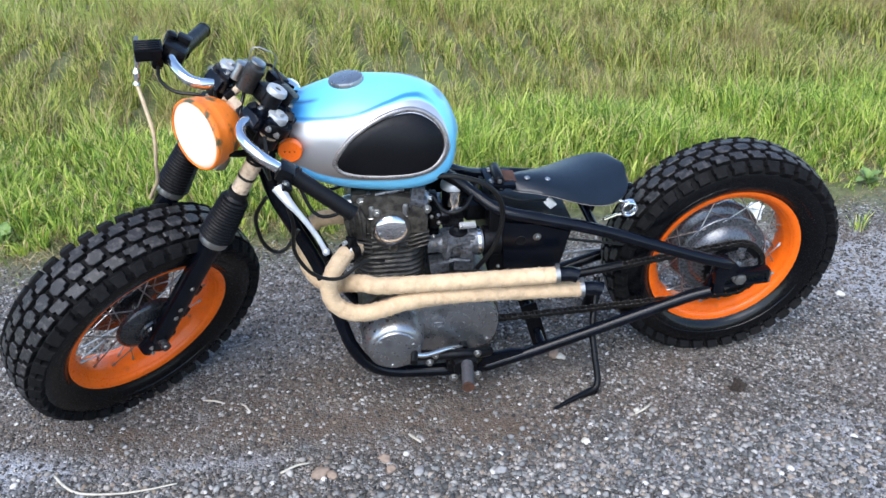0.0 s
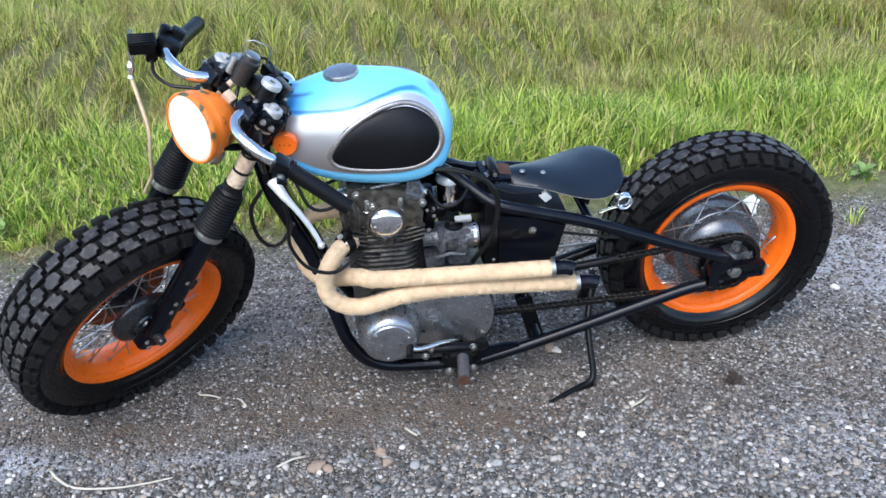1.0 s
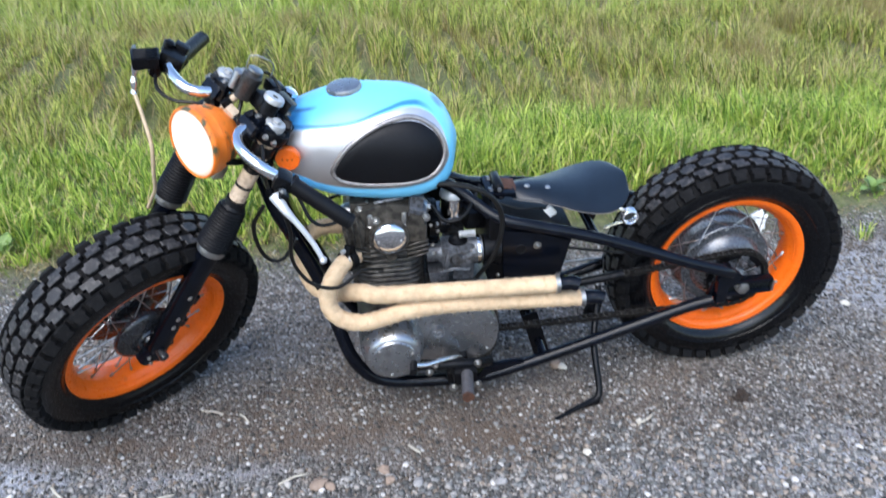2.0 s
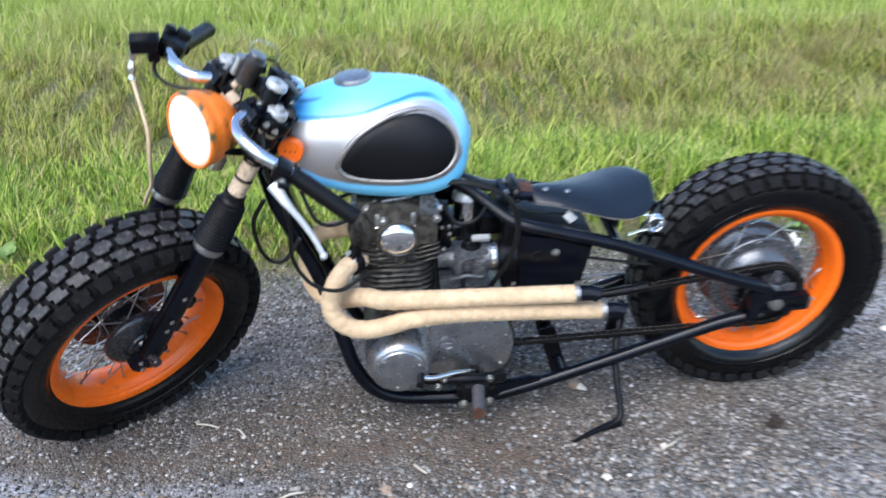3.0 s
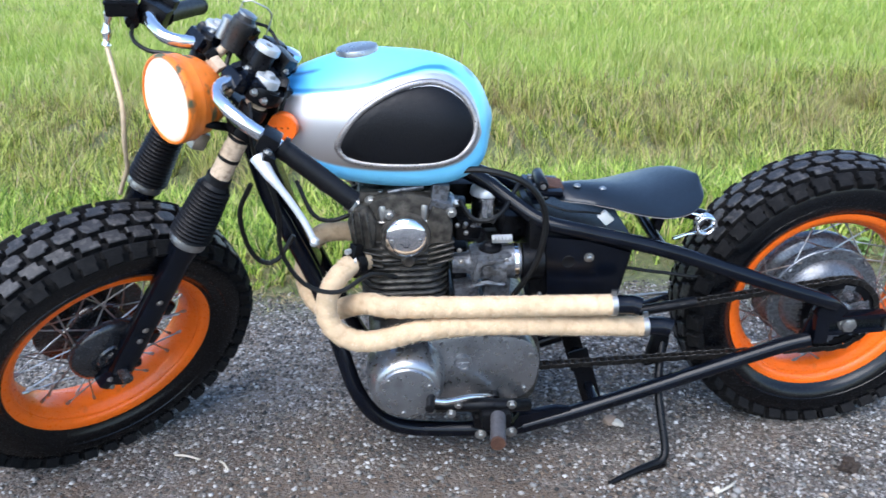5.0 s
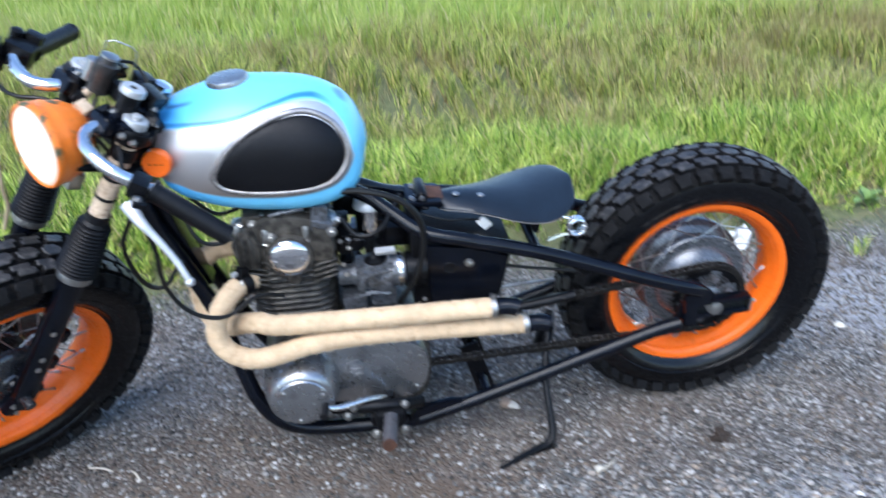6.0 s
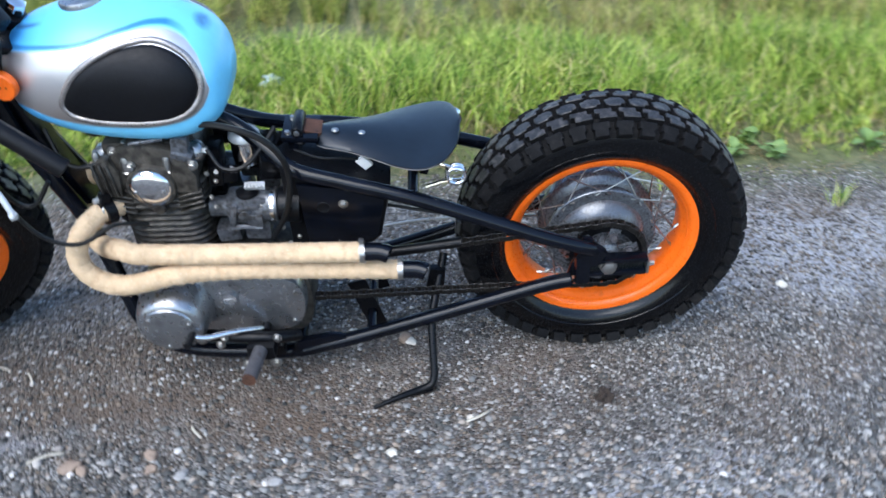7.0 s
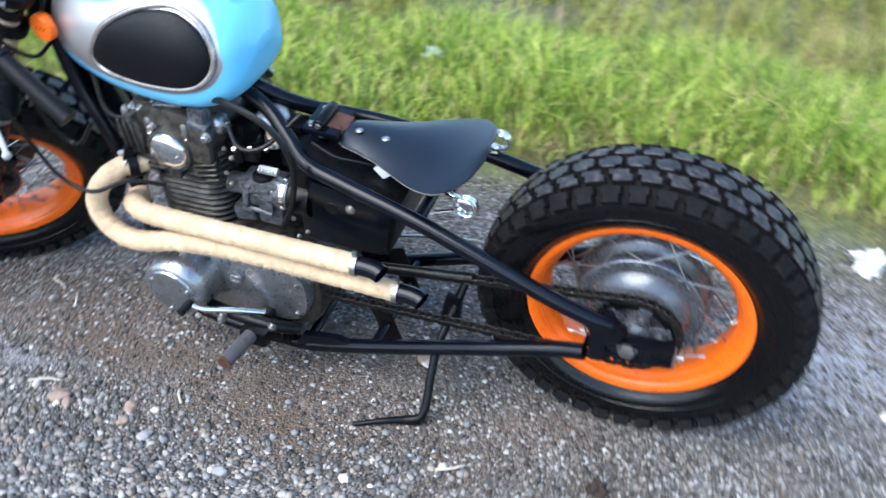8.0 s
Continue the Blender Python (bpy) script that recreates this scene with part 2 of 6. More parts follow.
def lathe(profile, sides=32, axis="Y", at=(0, 0, 0), bm=None, closed=False):
    """Turns (radius, height) pairs round an axis through at. Ends of radius 0 close it."""
    bm = bm or bmesh.new()
    at = Vector(at)
    put = {"X": lambda r, h, c, s: (h, r * c, r * s), "Y": lambda r, h, c, s: (r * c, h, r * s), "Z": lambda r, h, c, s: (r * c, r * s, h)}[axis]
    rings = []
    for r, h in profile:
        if r < 1e-6:
            rings.append([bm.verts.new(at + Vector(put(0, h, 1, 0)))])
        else:
            rings.append([bm.verts.new(at + Vector(put(r, h, math.cos(2 * math.pi * k / sides), math.sin(2 * math.pi * k / sides)))) for k in range(sides)])
    pairs = list(zip(rings, rings[1:])) + ([(rings[-1], rings[0])] if closed else [])
    for a, b in pairs:
        for k in range(sides):
            q = (k + 1) % sides
            if len(a) == 1 and len(b) == 1:
                continue
            if len(a) == 1:
                bm.faces.new((a[0], b[q], b[k]))
            elif len(b) == 1:
                bm.faces.new((a[k], a[q], b[0]))
            else:
                bm.faces.new((a[k], a[q], b[q], b[k]))
    bmesh.ops.recalc_face_normals(bm, faces=bm.faces[:])
    return bm


def block(size, at=(0, 0, 0), bevel=0.004, turn=(0, 0, 0), bm=None, segments=2):
    """A box with rounded edges, joined into bm."""
    b = bmesh.new()
    bmesh.ops.create_cube(b, size=1.0)
    bmesh.ops.scale(b, vec=size, verts=b.verts[:])
    if bevel:
        bmesh.ops.bevel(b, geom=b.edges[:], offset=min(bevel, min(size) * 0.45), segments=segments, affect="EDGES", profile=0.7)
    b.transform(pose(*at, *turn))
    return joined(bm, b)


def joined(bm, b):
    if bm is None:
        return b
    me = bpy.data.meshes.new("join")
    b.to_mesh(me)
    b.free()
    bm.from_mesh(me)
    bpy.data.meshes.remove(me)
    return bm


def slab(outline, y0, y1, bevel=0.004, bm=None):
    """A plate with an outline in x and z, from y0 to y1, with rounded rims."""
    b = bmesh.new()
    f = b.faces.new([b.verts.new((x, y0, z)) for x, z in outline])
    r = bmesh.ops.extrude_face_region(b, geom=[f])
    bmesh.ops.translate(b, vec=(0, y1 - y0, 0), verts=[v for v in r["geom"] if isinstance(v, bmesh.types.BMVert)])
    bmesh.ops.recalc_face_normals(b, faces=b.faces[:])
    if bevel:
        rims = [e for e in b.edges if abs(e.verts[0].co.y - e.verts[1].co.y) < 1e-6]
        bmesh.ops.bevel(b, geom=rims, offset=bevel, segments=2, affect="EDGES", profile=0.6)
    return joined(bm, b)


def round_outline(points, step=0.012):
    """A closed smooth outline in x and z through points."""
    return [(p.x, p.z) for p in glide([(x, 0, z) for x, z in points], step, closed=True)]


def bolt(at, r=0.006, h=0.006, axis="Y", sign=-1, bm=None):
    """A hexagon head on a washer."""
    b = lathe([(0, 0), (r * 1.5, 0), (r * 1.5, sign * h * 0.25), (0, sign * h * 0.25)], 12, axis, at)
    b = joined(b, lathe([(0, sign * h * 0.25), (r, sign * h * 0.25), (r * 0.98, sign * h * 0.9), (r * 0.8, sign * h), (0, sign * h)], 6, axis, at))
    return joined(bm, b)


# ---- ground ----
def rough_grid(name, xs, ys, height, material):
    """A sheet over a grid of xs and ys with a height for each place."""
    X, Y = np.meshgrid(xs, ys)
    Z = height(X, Y)
    nx, ny = len(xs), len(ys)
    verts = np.stack([X, Y, Z], -1).reshape(-1, 3)
    i = np.arange((ny - 1) * (nx - 1))
    a = (i // (nx - 1)) * nx + i % (nx - 1)
    faces = np.stack([a, a + 1, a + nx + 1, a + nx], -1)
    me = bpy.data.meshes.new(name)
    me.vertices.add(len(verts))
    me.vertices.foreach_set("co", verts.ravel())
    me.loops.add(faces.size)
    me.loops.foreach_set("vertex_index", faces.ravel())
    me.polygons.add(len(faces))
    me.polygons.foreach_set("loop_start", np.arange(len(faces)) * 4)
    me.update(calc_edges=True)
    me.validate()
    me.polygons.foreach_set("use_smooth", [True] * len(faces))
    me.materials.append(material)
    return new(name, me)


EDGE = 0.86  # where the gravel gives way to grass


def edge_at(x):
    return EDGE + 0.05 * np.sin(x * 2.1 + 0.6) + 0.03 * np.sin(x * 5.3) + 0.025 * np.sin(x * 11.7 + 2)


def waves(X, Y):
    return 0.004 * np.sin(X * 3.1 + Y * 1.7) * np.sin(Y * 4.3 - X) + 0.002 * np.sin(X * 13 + 1) * np.sin(Y * 11)


def ground_height(X, Y):
    g = np.clip((Y - edge_at(X)) / 0.35, 0, 1)
    bank = 0.03 * g * g * (3 - 2 * g)
    ditch = np.exp(-((Y - 3.0) / 0.7) ** 2) * 0.14
    return waves(X, Y) * (0.6 + g) + bank - ditch


def ground_material():
    m = bpy.data.materials.new("gravel_and_soil")
    m.use_nodes = True
    nt = m.node_tree
    bs = nt.nodes["Principled BSDF"]
    tc = nt.nodes.new("ShaderNodeTexCoord")
    ob = tc.outputs["Object"]

    def tex(kind, scale, **kw):
        n = nt.nodes.new(kind)
        n.inputs["Scale"].default_value = scale
        for k, v in kw.items():
            n.inputs[k].default_value = v
        nt.links.new(ob, n.inputs["Vector"])
        return n

    def ramp(v, stops):
        r = nt.nodes.new("ShaderNodeValToRGB")
        e = r.color_ramp.elements
        e[0].position, e[0].color = stops[0][0], (*stops[0][1], 1)
        e[1].position, e[1].color = stops[-1][0], (*stops[-1][1], 1)
        for p, c in stops[1:-1]:
            e.new(p).color = (*c, 1)
        nt.links.new(v, r.inputs[0])
        return r.outputs[0]

    def mix(fac, a, b, kind="MIX"):
        x = nt.nodes.new("ShaderNodeMix")
        x.data_type, x.blend_type = "RGBA", kind
        for s, v in ((x.inputs[0], fac), (x.inputs[6], a), (x.inputs[7], b)):
            if isinstance(v, bpy.types.NodeSocket):
                nt.links.new(v, s)
            elif isinstance(v, float):
                s.default_value = v
            else:
                s.default_value = (*v, 1)
        return x.outputs[2]

    chips = tex("ShaderNodeTexVoronoi", 210.0)
    pebbles = tex("ShaderNodeTexVoronoi", 105.0)
    sep = nt.nodes.new("ShaderNodeSeparateColor")
    nt.links.new(chips.outputs["Color"], sep.inputs[0])
    sep2 = nt.nodes.new("ShaderNodeSeparateColor")
    nt.links.new(pebbles.outputs["Color"], sep2.inputs[0])
    chip = ramp(sep.outputs[0], [(0.0, (0.02, 0.0195, 0.0185)), (0.4, (0.07, 0.069, 0.065)), (0.68, (0.15, 0.148, 0.14)), (0.85, (0.3, 0.296, 0.283)), (0.95, (0.42, 0.41, 0.39)), (1.0, (0.52, 0.51, 0.485))])
    peb = ramp(sep2.outputs[0], [(0.0, (0.045, 0.045, 0.044)), (0.55, (0.14, 0.143, 0.14)), (0.85, (0.27, 0.275, 0.27)), (1.0, (0.55, 0.55, 0.54))])
    which = ramp(tex("ShaderNodeTexNoise", 9.0, Detail=4.0).outputs["Fac"], [(0.42, (0, 0, 0)), (0.6, (1, 1, 1))])
    col = mix(which, chip, peb)
    dust = ramp(tex("ShaderNodeTexNoise", 2.6, Detail=5.0).outputs["Fac"], [(0.45, (0, 0, 0)), (0.68, (0.75, 0.75, 0.75))])
    col = mix(dust, col, mix(0.55, col, (0.17, 0.115, 0.075)))
    blotch = ramp(tex("ShaderNodeTexNoise", 1.3, Detail=3.0).outputs["Fac"], [(0.3, (0.8, 0.8, 0.8)), (0.7, (1.15, 1.15, 1.16))])
    col = mix(1.0, col, blotch, "MULTIPLY")
    crumbs = ramp(tex("ShaderNodeTexNoise", 14.0, Detail=6.0, Roughness=0.7).outputs["Fac"], [(0.44, (0, 0, 0)), (0.64, (0.42, 0.42, 0.42))])
    col = mix(crumbs, col, (0.09, 0.063, 0.041))
    # trodden brown dirt, then pale tan and pale bluish patches
    def patch(x, y, rx, ry, edge):
        mp = nt.nodes.new("ShaderNodeMapping")
        mp.inputs["Location"].default_value = (-x / rx, -y / ry, 0)
        mp.inputs["Scale"].default_value = (1 / rx, 1 / ry, 0)
        nt.links.new(ob, mp.inputs["Vector"])
        ln = nt.nodes.new("ShaderNodeVectorMath")
        ln.operation = "LENGTH"
        nt.links.new(mp.outputs[0], ln.inputs[0])
        n = tex("ShaderNodeTexNoise", 11.0, Detail=5.0, Roughness=0.65)
        ad = nt.nodes.new("ShaderNodeMath")
        ad.operation = "MULTIPLY_ADD"
        nt.links.new(n.outputs["Fac"], ad.inputs[0])
        ad.inputs[1].default_value = 1.6
        nt.links.new(ln.outputs["Value"], ad.inputs[2])
        k = nt.nodes.new("ShaderNodeMapRange")
        k.inputs[1].default_value, k.inputs[2].default_value, k.inputs[3].default_value, k.inputs[4].default_value = 1.15, 1.75, edge, 0.0
        nt.links.new(ad.outputs[0], k.inputs[0])
        return k.outputs[0]

    for x, y, rx, ry, amount in ((-0.25, -0.12, 0.8, 0.32, 1.0), (-1.12, -0.08, 0.3, 0.18, 1.0), (0.1, -0.34, 0.4, 0.16, 1.0), (0.25, 0.25, 0.7, 0.4, 0.3), (0.35, -0.24, 0.5, 0.16, 0.55), (0.1, -0.05, 1.5, 0.55, 0.2), (-0.98, -0.2, 0.22, 0.08, 0.9), (-0.3, -0.22, 0.2, 0.07, 0.9), (0.72, -0.235, 0.085, 0.055, 0.8), (-0.3, 0.02, 0.6, 0.16, 0.7), (-0.55, -0.2, 0.3, 0.12, 0.8), (0.02, -0.3, 0.16, 0.06, 0.8), (1.3, 0.62, 0.6, 0.2, 0.6)):
        col = mix(patch(x, y, rx, ry, amount), col, mix(0.6, col, (0.118, 0.083, 0.056)))
    for x, y, rx, ry, amount in ((-0.5, 0.42, 0.6, 0.42, 0.85), (-1.2, 0.15, 0.4, 0.3, 0.5), (-0.95, 0.3, 0.35, 0.25, 0.6)):
        col = mix(patch(x, y, rx, ry, amount), col, mix(0.5, col, (0.27, 0.215, 0.165)))
    for x, y, rx, ry, amount in ((0.85, -0.54, 0.38, 0.17, 0.8), (1.5, 0.4, 0.7, 0.4, 0.7), (-1.25, -0.27, 0.33, 0.1, 0.7), (0.35, -0.5, 0.3, 0.08, 0.5), (-0.75, -0.32, 0.3, 0.05, 0.4)):
        col = mix(patch(x, y, rx, ry, amount), col, mix(0.68, col, (0.56, 0.58, 0.63)))
    col = mix(patch(0.72, -0.236, 0.034, 0.026, 0.95), col, (0.03, 0.018, 0.012))
    # soil under the grass
    geo = nt.nodes.new("ShaderNodeSeparateXYZ")
    nt.links.new(ob, geo.inputs[0])
    wob = nt.nodes.new("ShaderNodeMath")
    wob.operation = "MULTIPLY_ADD"
    nt.links.new(tex("ShaderNodeTexNoise", 7.0, Detail=5.0).outputs["Fac"], wob.inputs[0])
    wob.inputs[1].default_value = 0.35
    nt.links.new(geo.outputs[1], wob.inputs[2])
    soil = nt.nodes.new("ShaderNodeMapRange")
    soil.inputs[1].default_value, soil.inputs[2].default_value = 0.84, 1.16
    nt.links.new(wob.outputs[0], soil.inputs[0])
    earth = ramp(tex("ShaderNodeTexNoise", 30.0, Detail=6.0).outputs["Fac"], [(0.3, (0.075, 0.085, 0.03)), (0.7, (0.17, 0.18, 0.07))])
    col = mix(soil.outputs[0], col, earth)
    # wet mud in the bottom of the ditch
    col = mix(patch(-0.3, 2.75, 0.62, 0.5, 1.0), col, (0.075, 0.07, 0.07))
    nt.links.new(col, bs.inputs["Base Color"])
    bs.inputs["Roughness"].default_value = 0.85
    b1 = nt.nodes.new("ShaderNodeBump")
    b1.inputs["Strength"].default_value, b1.inputs["Distance"].default_value = 0.9, 0.004
    b1.invert = True
    nt.links.new(chips.outputs["Distance"], b1.inputs["Height"])
    b2 = nt.nodes.new("ShaderNodeBump")
    b2.inputs["Strength"].default_value, b2.inputs["Distance"].default_value = 0.6, 0.008
    b2.invert = True
    nt.links.new(pebbles.outputs["Distance"], b2.inputs["Height"])
    nt.links.new(b1.outputs["Normal"], b2.inputs["Normal"])
    nt.links.new(b2.outputs["Normal"], bs.inputs["Normal"])
    return m


M_GROUND = ground_material()
near = np.linspace(-3.5, 4.5, 161)
axis_x = np.concatenate([[-900, -300, -120, -60, -30, -15, -8, -5], near, [6, 9, 16, 30, 60, 120, 300, 900]])
axis_y = np.concatenate([[-900, -300, -100, -40, -15, -6, -3.5], np.linspace(-2.2, 4.5, 135), [5.5, 7, 10, 15, 25, 45, 90, 200, 450, 900]])
ground = rough_grid("ground", axis_x, axis_y, ground_height, M_GROUND)
tagged(ground, "grey gravel roadside running into a grassy verge", "ground", kind="structure")


def random_colour_material(name, stops, rough=0.6, translucent=0.0, big=None):
    """Colours that differ from piece to piece of a joined mesh; big: (colour, scale, amount) of a slow change over the ground."""
    m = bpy.data.materials.new(name)
    m.use_nodes = True
    nt = m.node_tree
    bs = nt.nodes["Principled BSDF"]
    geo = nt.nodes.new("ShaderNodeNewGeometry")
    r = nt.nodes.new("ShaderNodeValToRGB")
    e = r.color_ramp.elements
    e[0].position, e[0].color = stops[0][0], (*stops[0][1], 1)
    e[1].position, e[1].color = stops[-1][0], (*stops[-1][1], 1)
    for p, c in stops[1:-1]:
        e.new(p).color = (*c, 1)
    nt.links.new(geo.outputs["Random Per Island"], r.inputs[0])
    col = r.outputs[0]
    tc = nt.nodes.new("ShaderNodeTexCoord")
    if big:
        colour, scale, lo, hi = big
        n = nt.nodes.new("ShaderNodeTexNoise")
        n.inputs["Scale"].default_value, n.inputs["Detail"].default_value = scale, 3.0
        nt.links.new(tc.outputs["Object"], n.inputs["Vector"])
        k = nt.nodes.new("ShaderNodeMapRange")
        k.inputs[1].default_value, k.inputs[2].default_value, k.inputs[4].default_value = lo, hi, 0.8
        nt.links.new(n.outputs["Fac"], k.inputs[0])
        x = nt.nodes.new("ShaderNodeMix")
        x.data_type = "RGBA"
        nt.links.new(k.outputs[0], x.inputs[0])
        nt.links.new(col, x.inputs[6])
        x.inputs[7].default_value = (*colour, 1)
        col = x.outputs[2]
    nt.links.new(col, bs.inputs["Base Color"])
    bs.inputs["Roughness"].default_value = rough
    if translucent:
        t = nt.nodes.new("ShaderNodeBsdfTranslucent")
        nt.links.new(col, t.inputs["Color"])
        s = nt.nodes.new("ShaderNodeMixShader")
        s.inputs[0].default_value = translucent
        nt.links.new(bs.outputs[0], s.inputs[1])
        nt.links.new(t.outputs[0], s.inputs[2])
        nt.links.new(s.outputs[0], nt.nodes["Material Output"].inputs["Surface"])
    return m


def mesh_from(name, verts, tris, material, smooth=False):
    me = bpy.data.meshes.new(name)
    me.vertices.add(len(verts))
    me.vertices.foreach_set("co", np.asarray(verts, dtype=np.float32).ravel())
    me.loops.add(tris.size)
    me.loops.foreach_set("vertex_index", tris.ravel().astype(np.int32))
    me.polygons.add(len(tris))
    me.polygons.foreach_set("loop_start", np.arange(len(tris), dtype=np.int32) * 3)
    me.update(calc_edges=True)
    if smooth:
        me.polygons.foreach_set("use_smooth", [True] * len(tris))
    me.materials.append(material)
    return new(name, me)


rng = np.random.default_rng(7)


def blades(name, n, x0, x1, y0, y1, h, w, material, lean=0.45, clump=0.0, thin=None, spill=0.0):
    """Grass: n tapering, bent blades over a strip of ground."""
    x, y = rng.uniform(x0, x1, n), rng.uniform(y0, y1, n)
    if clump:
        cx, cy = np.round(x / clump) * clump, np.round(y / clump) * clump
        jx, jy = np.sin(cx * 91.7 + cy * 37.1) * clump * 0.5, np.sin(cx * 53.3 - cy * 71.9) * clump * 0.5
        k = 0.45
        x, y = x * (1 - k) + (cx + jx) * k, y * (1 - k) + (cy + jy) * k
    sparse = np.clip((x + 0.4) / 0.9, 0.3, 1)  # the verge thins out towards the rear wheel
    keep = y > edge_at(x) - spill + np.abs(rng.normal(0, 1, n)) * (0.06 + 0.13 * sparse) + 0.15 * sparse
    if thin is not None:
        keep &= rng.random(n) < thin(x, y)
    x, y = x[keep], y[keep]
    n = len(x)
    ramp = np.clip((y - edge_at(x) + spill) / (0.3 + 0.25 * np.clip((x + 0.4) / 0.9, 0.3, 1)), 0.25, 1)
    patch = 0.75 + 0.35 * np.sin(x * 1.9 + 0.4) * np.sin(y * 1.3 + x * 0.5) + 0.2 * np.sin(x * 6.1 + y * 4.7)
    H = h * ramp * np.clip(patch, 0.4, 1.35) * rng.uniform(0.4, 1.4, n)
    W = w * rng.uniform(0.6, 1.4, n)
    a = rng.uniform(0, 2 * np.pi, n)
    dx, dy = np.cos(a), np.sin(a)
    b = rng.uniform(0, 2 * np.pi, n)
    L = H * lean * rng.uniform(0.2, 1.6, n)
    lx, ly = np.cos(b) * L + 0.06 * H, np.sin(b) * L
    z = ground_height(x, y) - 0.01
    def ring(f, up, wide):
        cx, cy = x + lx * f * f, y + ly * f * f
        zz = z + H * up
        return np.stack([cx - dx * W * wide / 2, cy - dy * W * wide / 2, zz], -1), np.stack([cx + dx * W * wide / 2, cy + dy * W * wide / 2, zz], -1)
    A, B = ring(0, 0, 1.0)
    C, D = ring(0.6, 0.62, 0.8)
    tip = np.stack([x + lx, y + ly, z + H * (1 - 0.25 * np.clip(L / H, 0, 1) ** 2)], -1)
    verts = np.stack([A, B, C, D, tip], 1).reshape(-1, 3)
    base = (np.arange(n) * 5)[:, None]
    tris = np.stack([base + [0, 1, 3], base + [0, 3, 2], base + [2, 3, 4]], 1).reshape(-1, 3)
    return mesh_from(name, verts, tris, material)


M_VERGE = random_colour_material("verge_grass", [(0.0, (0.05, 0.095, 0.014)), (0.35, (0.21, 0.345, 0.05)), (0.68, (0.57, 0.69, 0.12)), (0.85, (0.84, 0.89, 0.22)), (0.92, (0.7, 0.6, 0.25)), (1.0, (0.76, 0.58, 0.33))], 0.45, 0.5, big=((0.3, 0.33, 0.085), 2.2, 0.65, 0.95))
M_FIELD = random_colour_material("field_grass", [(0.0, (0.05, 0.07, 0.014)), (0.4, (0.24, 0.31, 0.055)), (0.75, (0.72, 0.76, 0.17)), (0.9, (0.7, 0.58, 0.23)), (1.0, (0.7, 0.52, 0.29))], 0.5, 0.5, big=((0.4, 0.31, 0.14), 1.3, 0.5, 0.72))
M_DRY = random_colour_material("dry_grass", [(0.0, (0.2, 0.13, 0.06)), (0.5, (0.36, 0.27, 0.13)), (1.0, (0.52, 0.44, 0.26))], 0.6, 0.3)
verge = blades("verge_grass", 85000, -4.5, 5.5, 0.95, 2.2, 0.2, 0.0068, M_VERGE, lean=0.6, clump=0.09)
tagged(verge, "bright green long grass along the gravel edge", "grass", kind="stuff")
M_SHORT = random_colour_material("short_grass", [(0.0, (0.12, 0.17, 0.04)), (0.5, (0.2, 0.27, 0.06)), (0.75, (0.3, 0.33, 0.11)), (0.9, (0.3, 0.23, 0.12)), (1.0, (0.4, 0.32, 0.19))], 0.6, 0.4)
fringe = blades("sparse_grass", 14000, -3.2, 4.2, 0.66, 1.45, 0.09, 0.004, M_SHORT, lean=1.1, clump=0.13, spill=0.22, thin=lambda x, y: (0.35 + 0.6 * (y > 0.95)) * (1 - 0.5 * np.clip((x - 0.1) / 0.8, 0, 1)))
tagged(fringe, "sparse short grass at the edge of the gravel", "grass", kind="stuff")
straw = blades("dry_grass", 12000, -3.2, 4.2, 0.7, 2.3, 0.12, 0.0035, M_DRY, lean=1.6)
tagged(straw, "dry straw-coloured stems lying in the verge", "grass", kind="stuff")
litter = blades("dry_grass", 9000, -2.2, 3.0, 0.75, 1.35, 0.075, 0.003, M_DRY, lean=2.2, clump=0.15, spill=0.2)
tagged(litter, "dead straw lying along the edge of the gravel", "grass", kind="stuff")
mid = blades("meadow_grass", 125000, -6.5, 7.5, 2.25, 5.5, 0.23, 0.0072, M_FIELD, lean=0.6, clump=0.17, thin=lambda x, y: np.where(((x + 0.3) / 0.5) ** 2 + ((y - 2.75) / 0.46) ** 2 < 1, 0.03, np.where(np.sin(x * 2.7 + 1.1 * np.sin(y * 2.1)) * np.sin(y * 3.9 + x) > 0.45, 0.4, 1.0)))
tagged(mid, "olive and straw coloured tall meadow grass", "grass", kind="stuff")
dry_mid = blades("dry_grass", 11000, -5.5, 6.5, 2.3, 6.0, 0.27, 0.005, M_DRY, lean=0.5, clump=0.3, thin=lambda x, y: np.where(((x + 0.3) / 0.5) ** 2 + ((y - 2.75) / 0.46) ** 2 < 1, 0.05, 1.0))
tagged(dry_mid, "brown dry stems among the meadow grass", "grass", kind="stuff")
M_FAR = random_colour_material("far_grass", [(0.0, (0.25, 0.351, 0.0614)), (0.5, (0.423, 0.52, 0.0983)), (0.85, (0.573, 0.629, 0.16)), (1.0, (0.687, 0.58, 0.308))], 0.55, 0.5, big=((0.523, 0.448, 0.196), 0.5, 0.5, 0.8))
back = blades("meadow_grass", 90000, -12, 13, 5.0, 13, 0.3, 0.014, M_FAR, clump=0.25)
tagged(back, "olive and straw coloured tall meadow grass", "grass", kind="stuff")
side = blades("roadside_grass", 60000, -30, 30, 0.8, 12, 0.22, 0.03, M_FIELD, clump=0.5, thin=lambda x, y: np.abs(x - 0.5) > 4.8 + 0.6 * np.clip(y - 2, 0, 9))
tagged(side, "tall meadow grass along the roadside", "grass", kind="stuff")
fill = blades("meadow_grass", 80000, -20, 22, 12, 26, 0.32, 0.03, M_FAR, clump=0.4)
tagged(fill, "distant yellow-green meadow grass", "grass", kind="stuff")
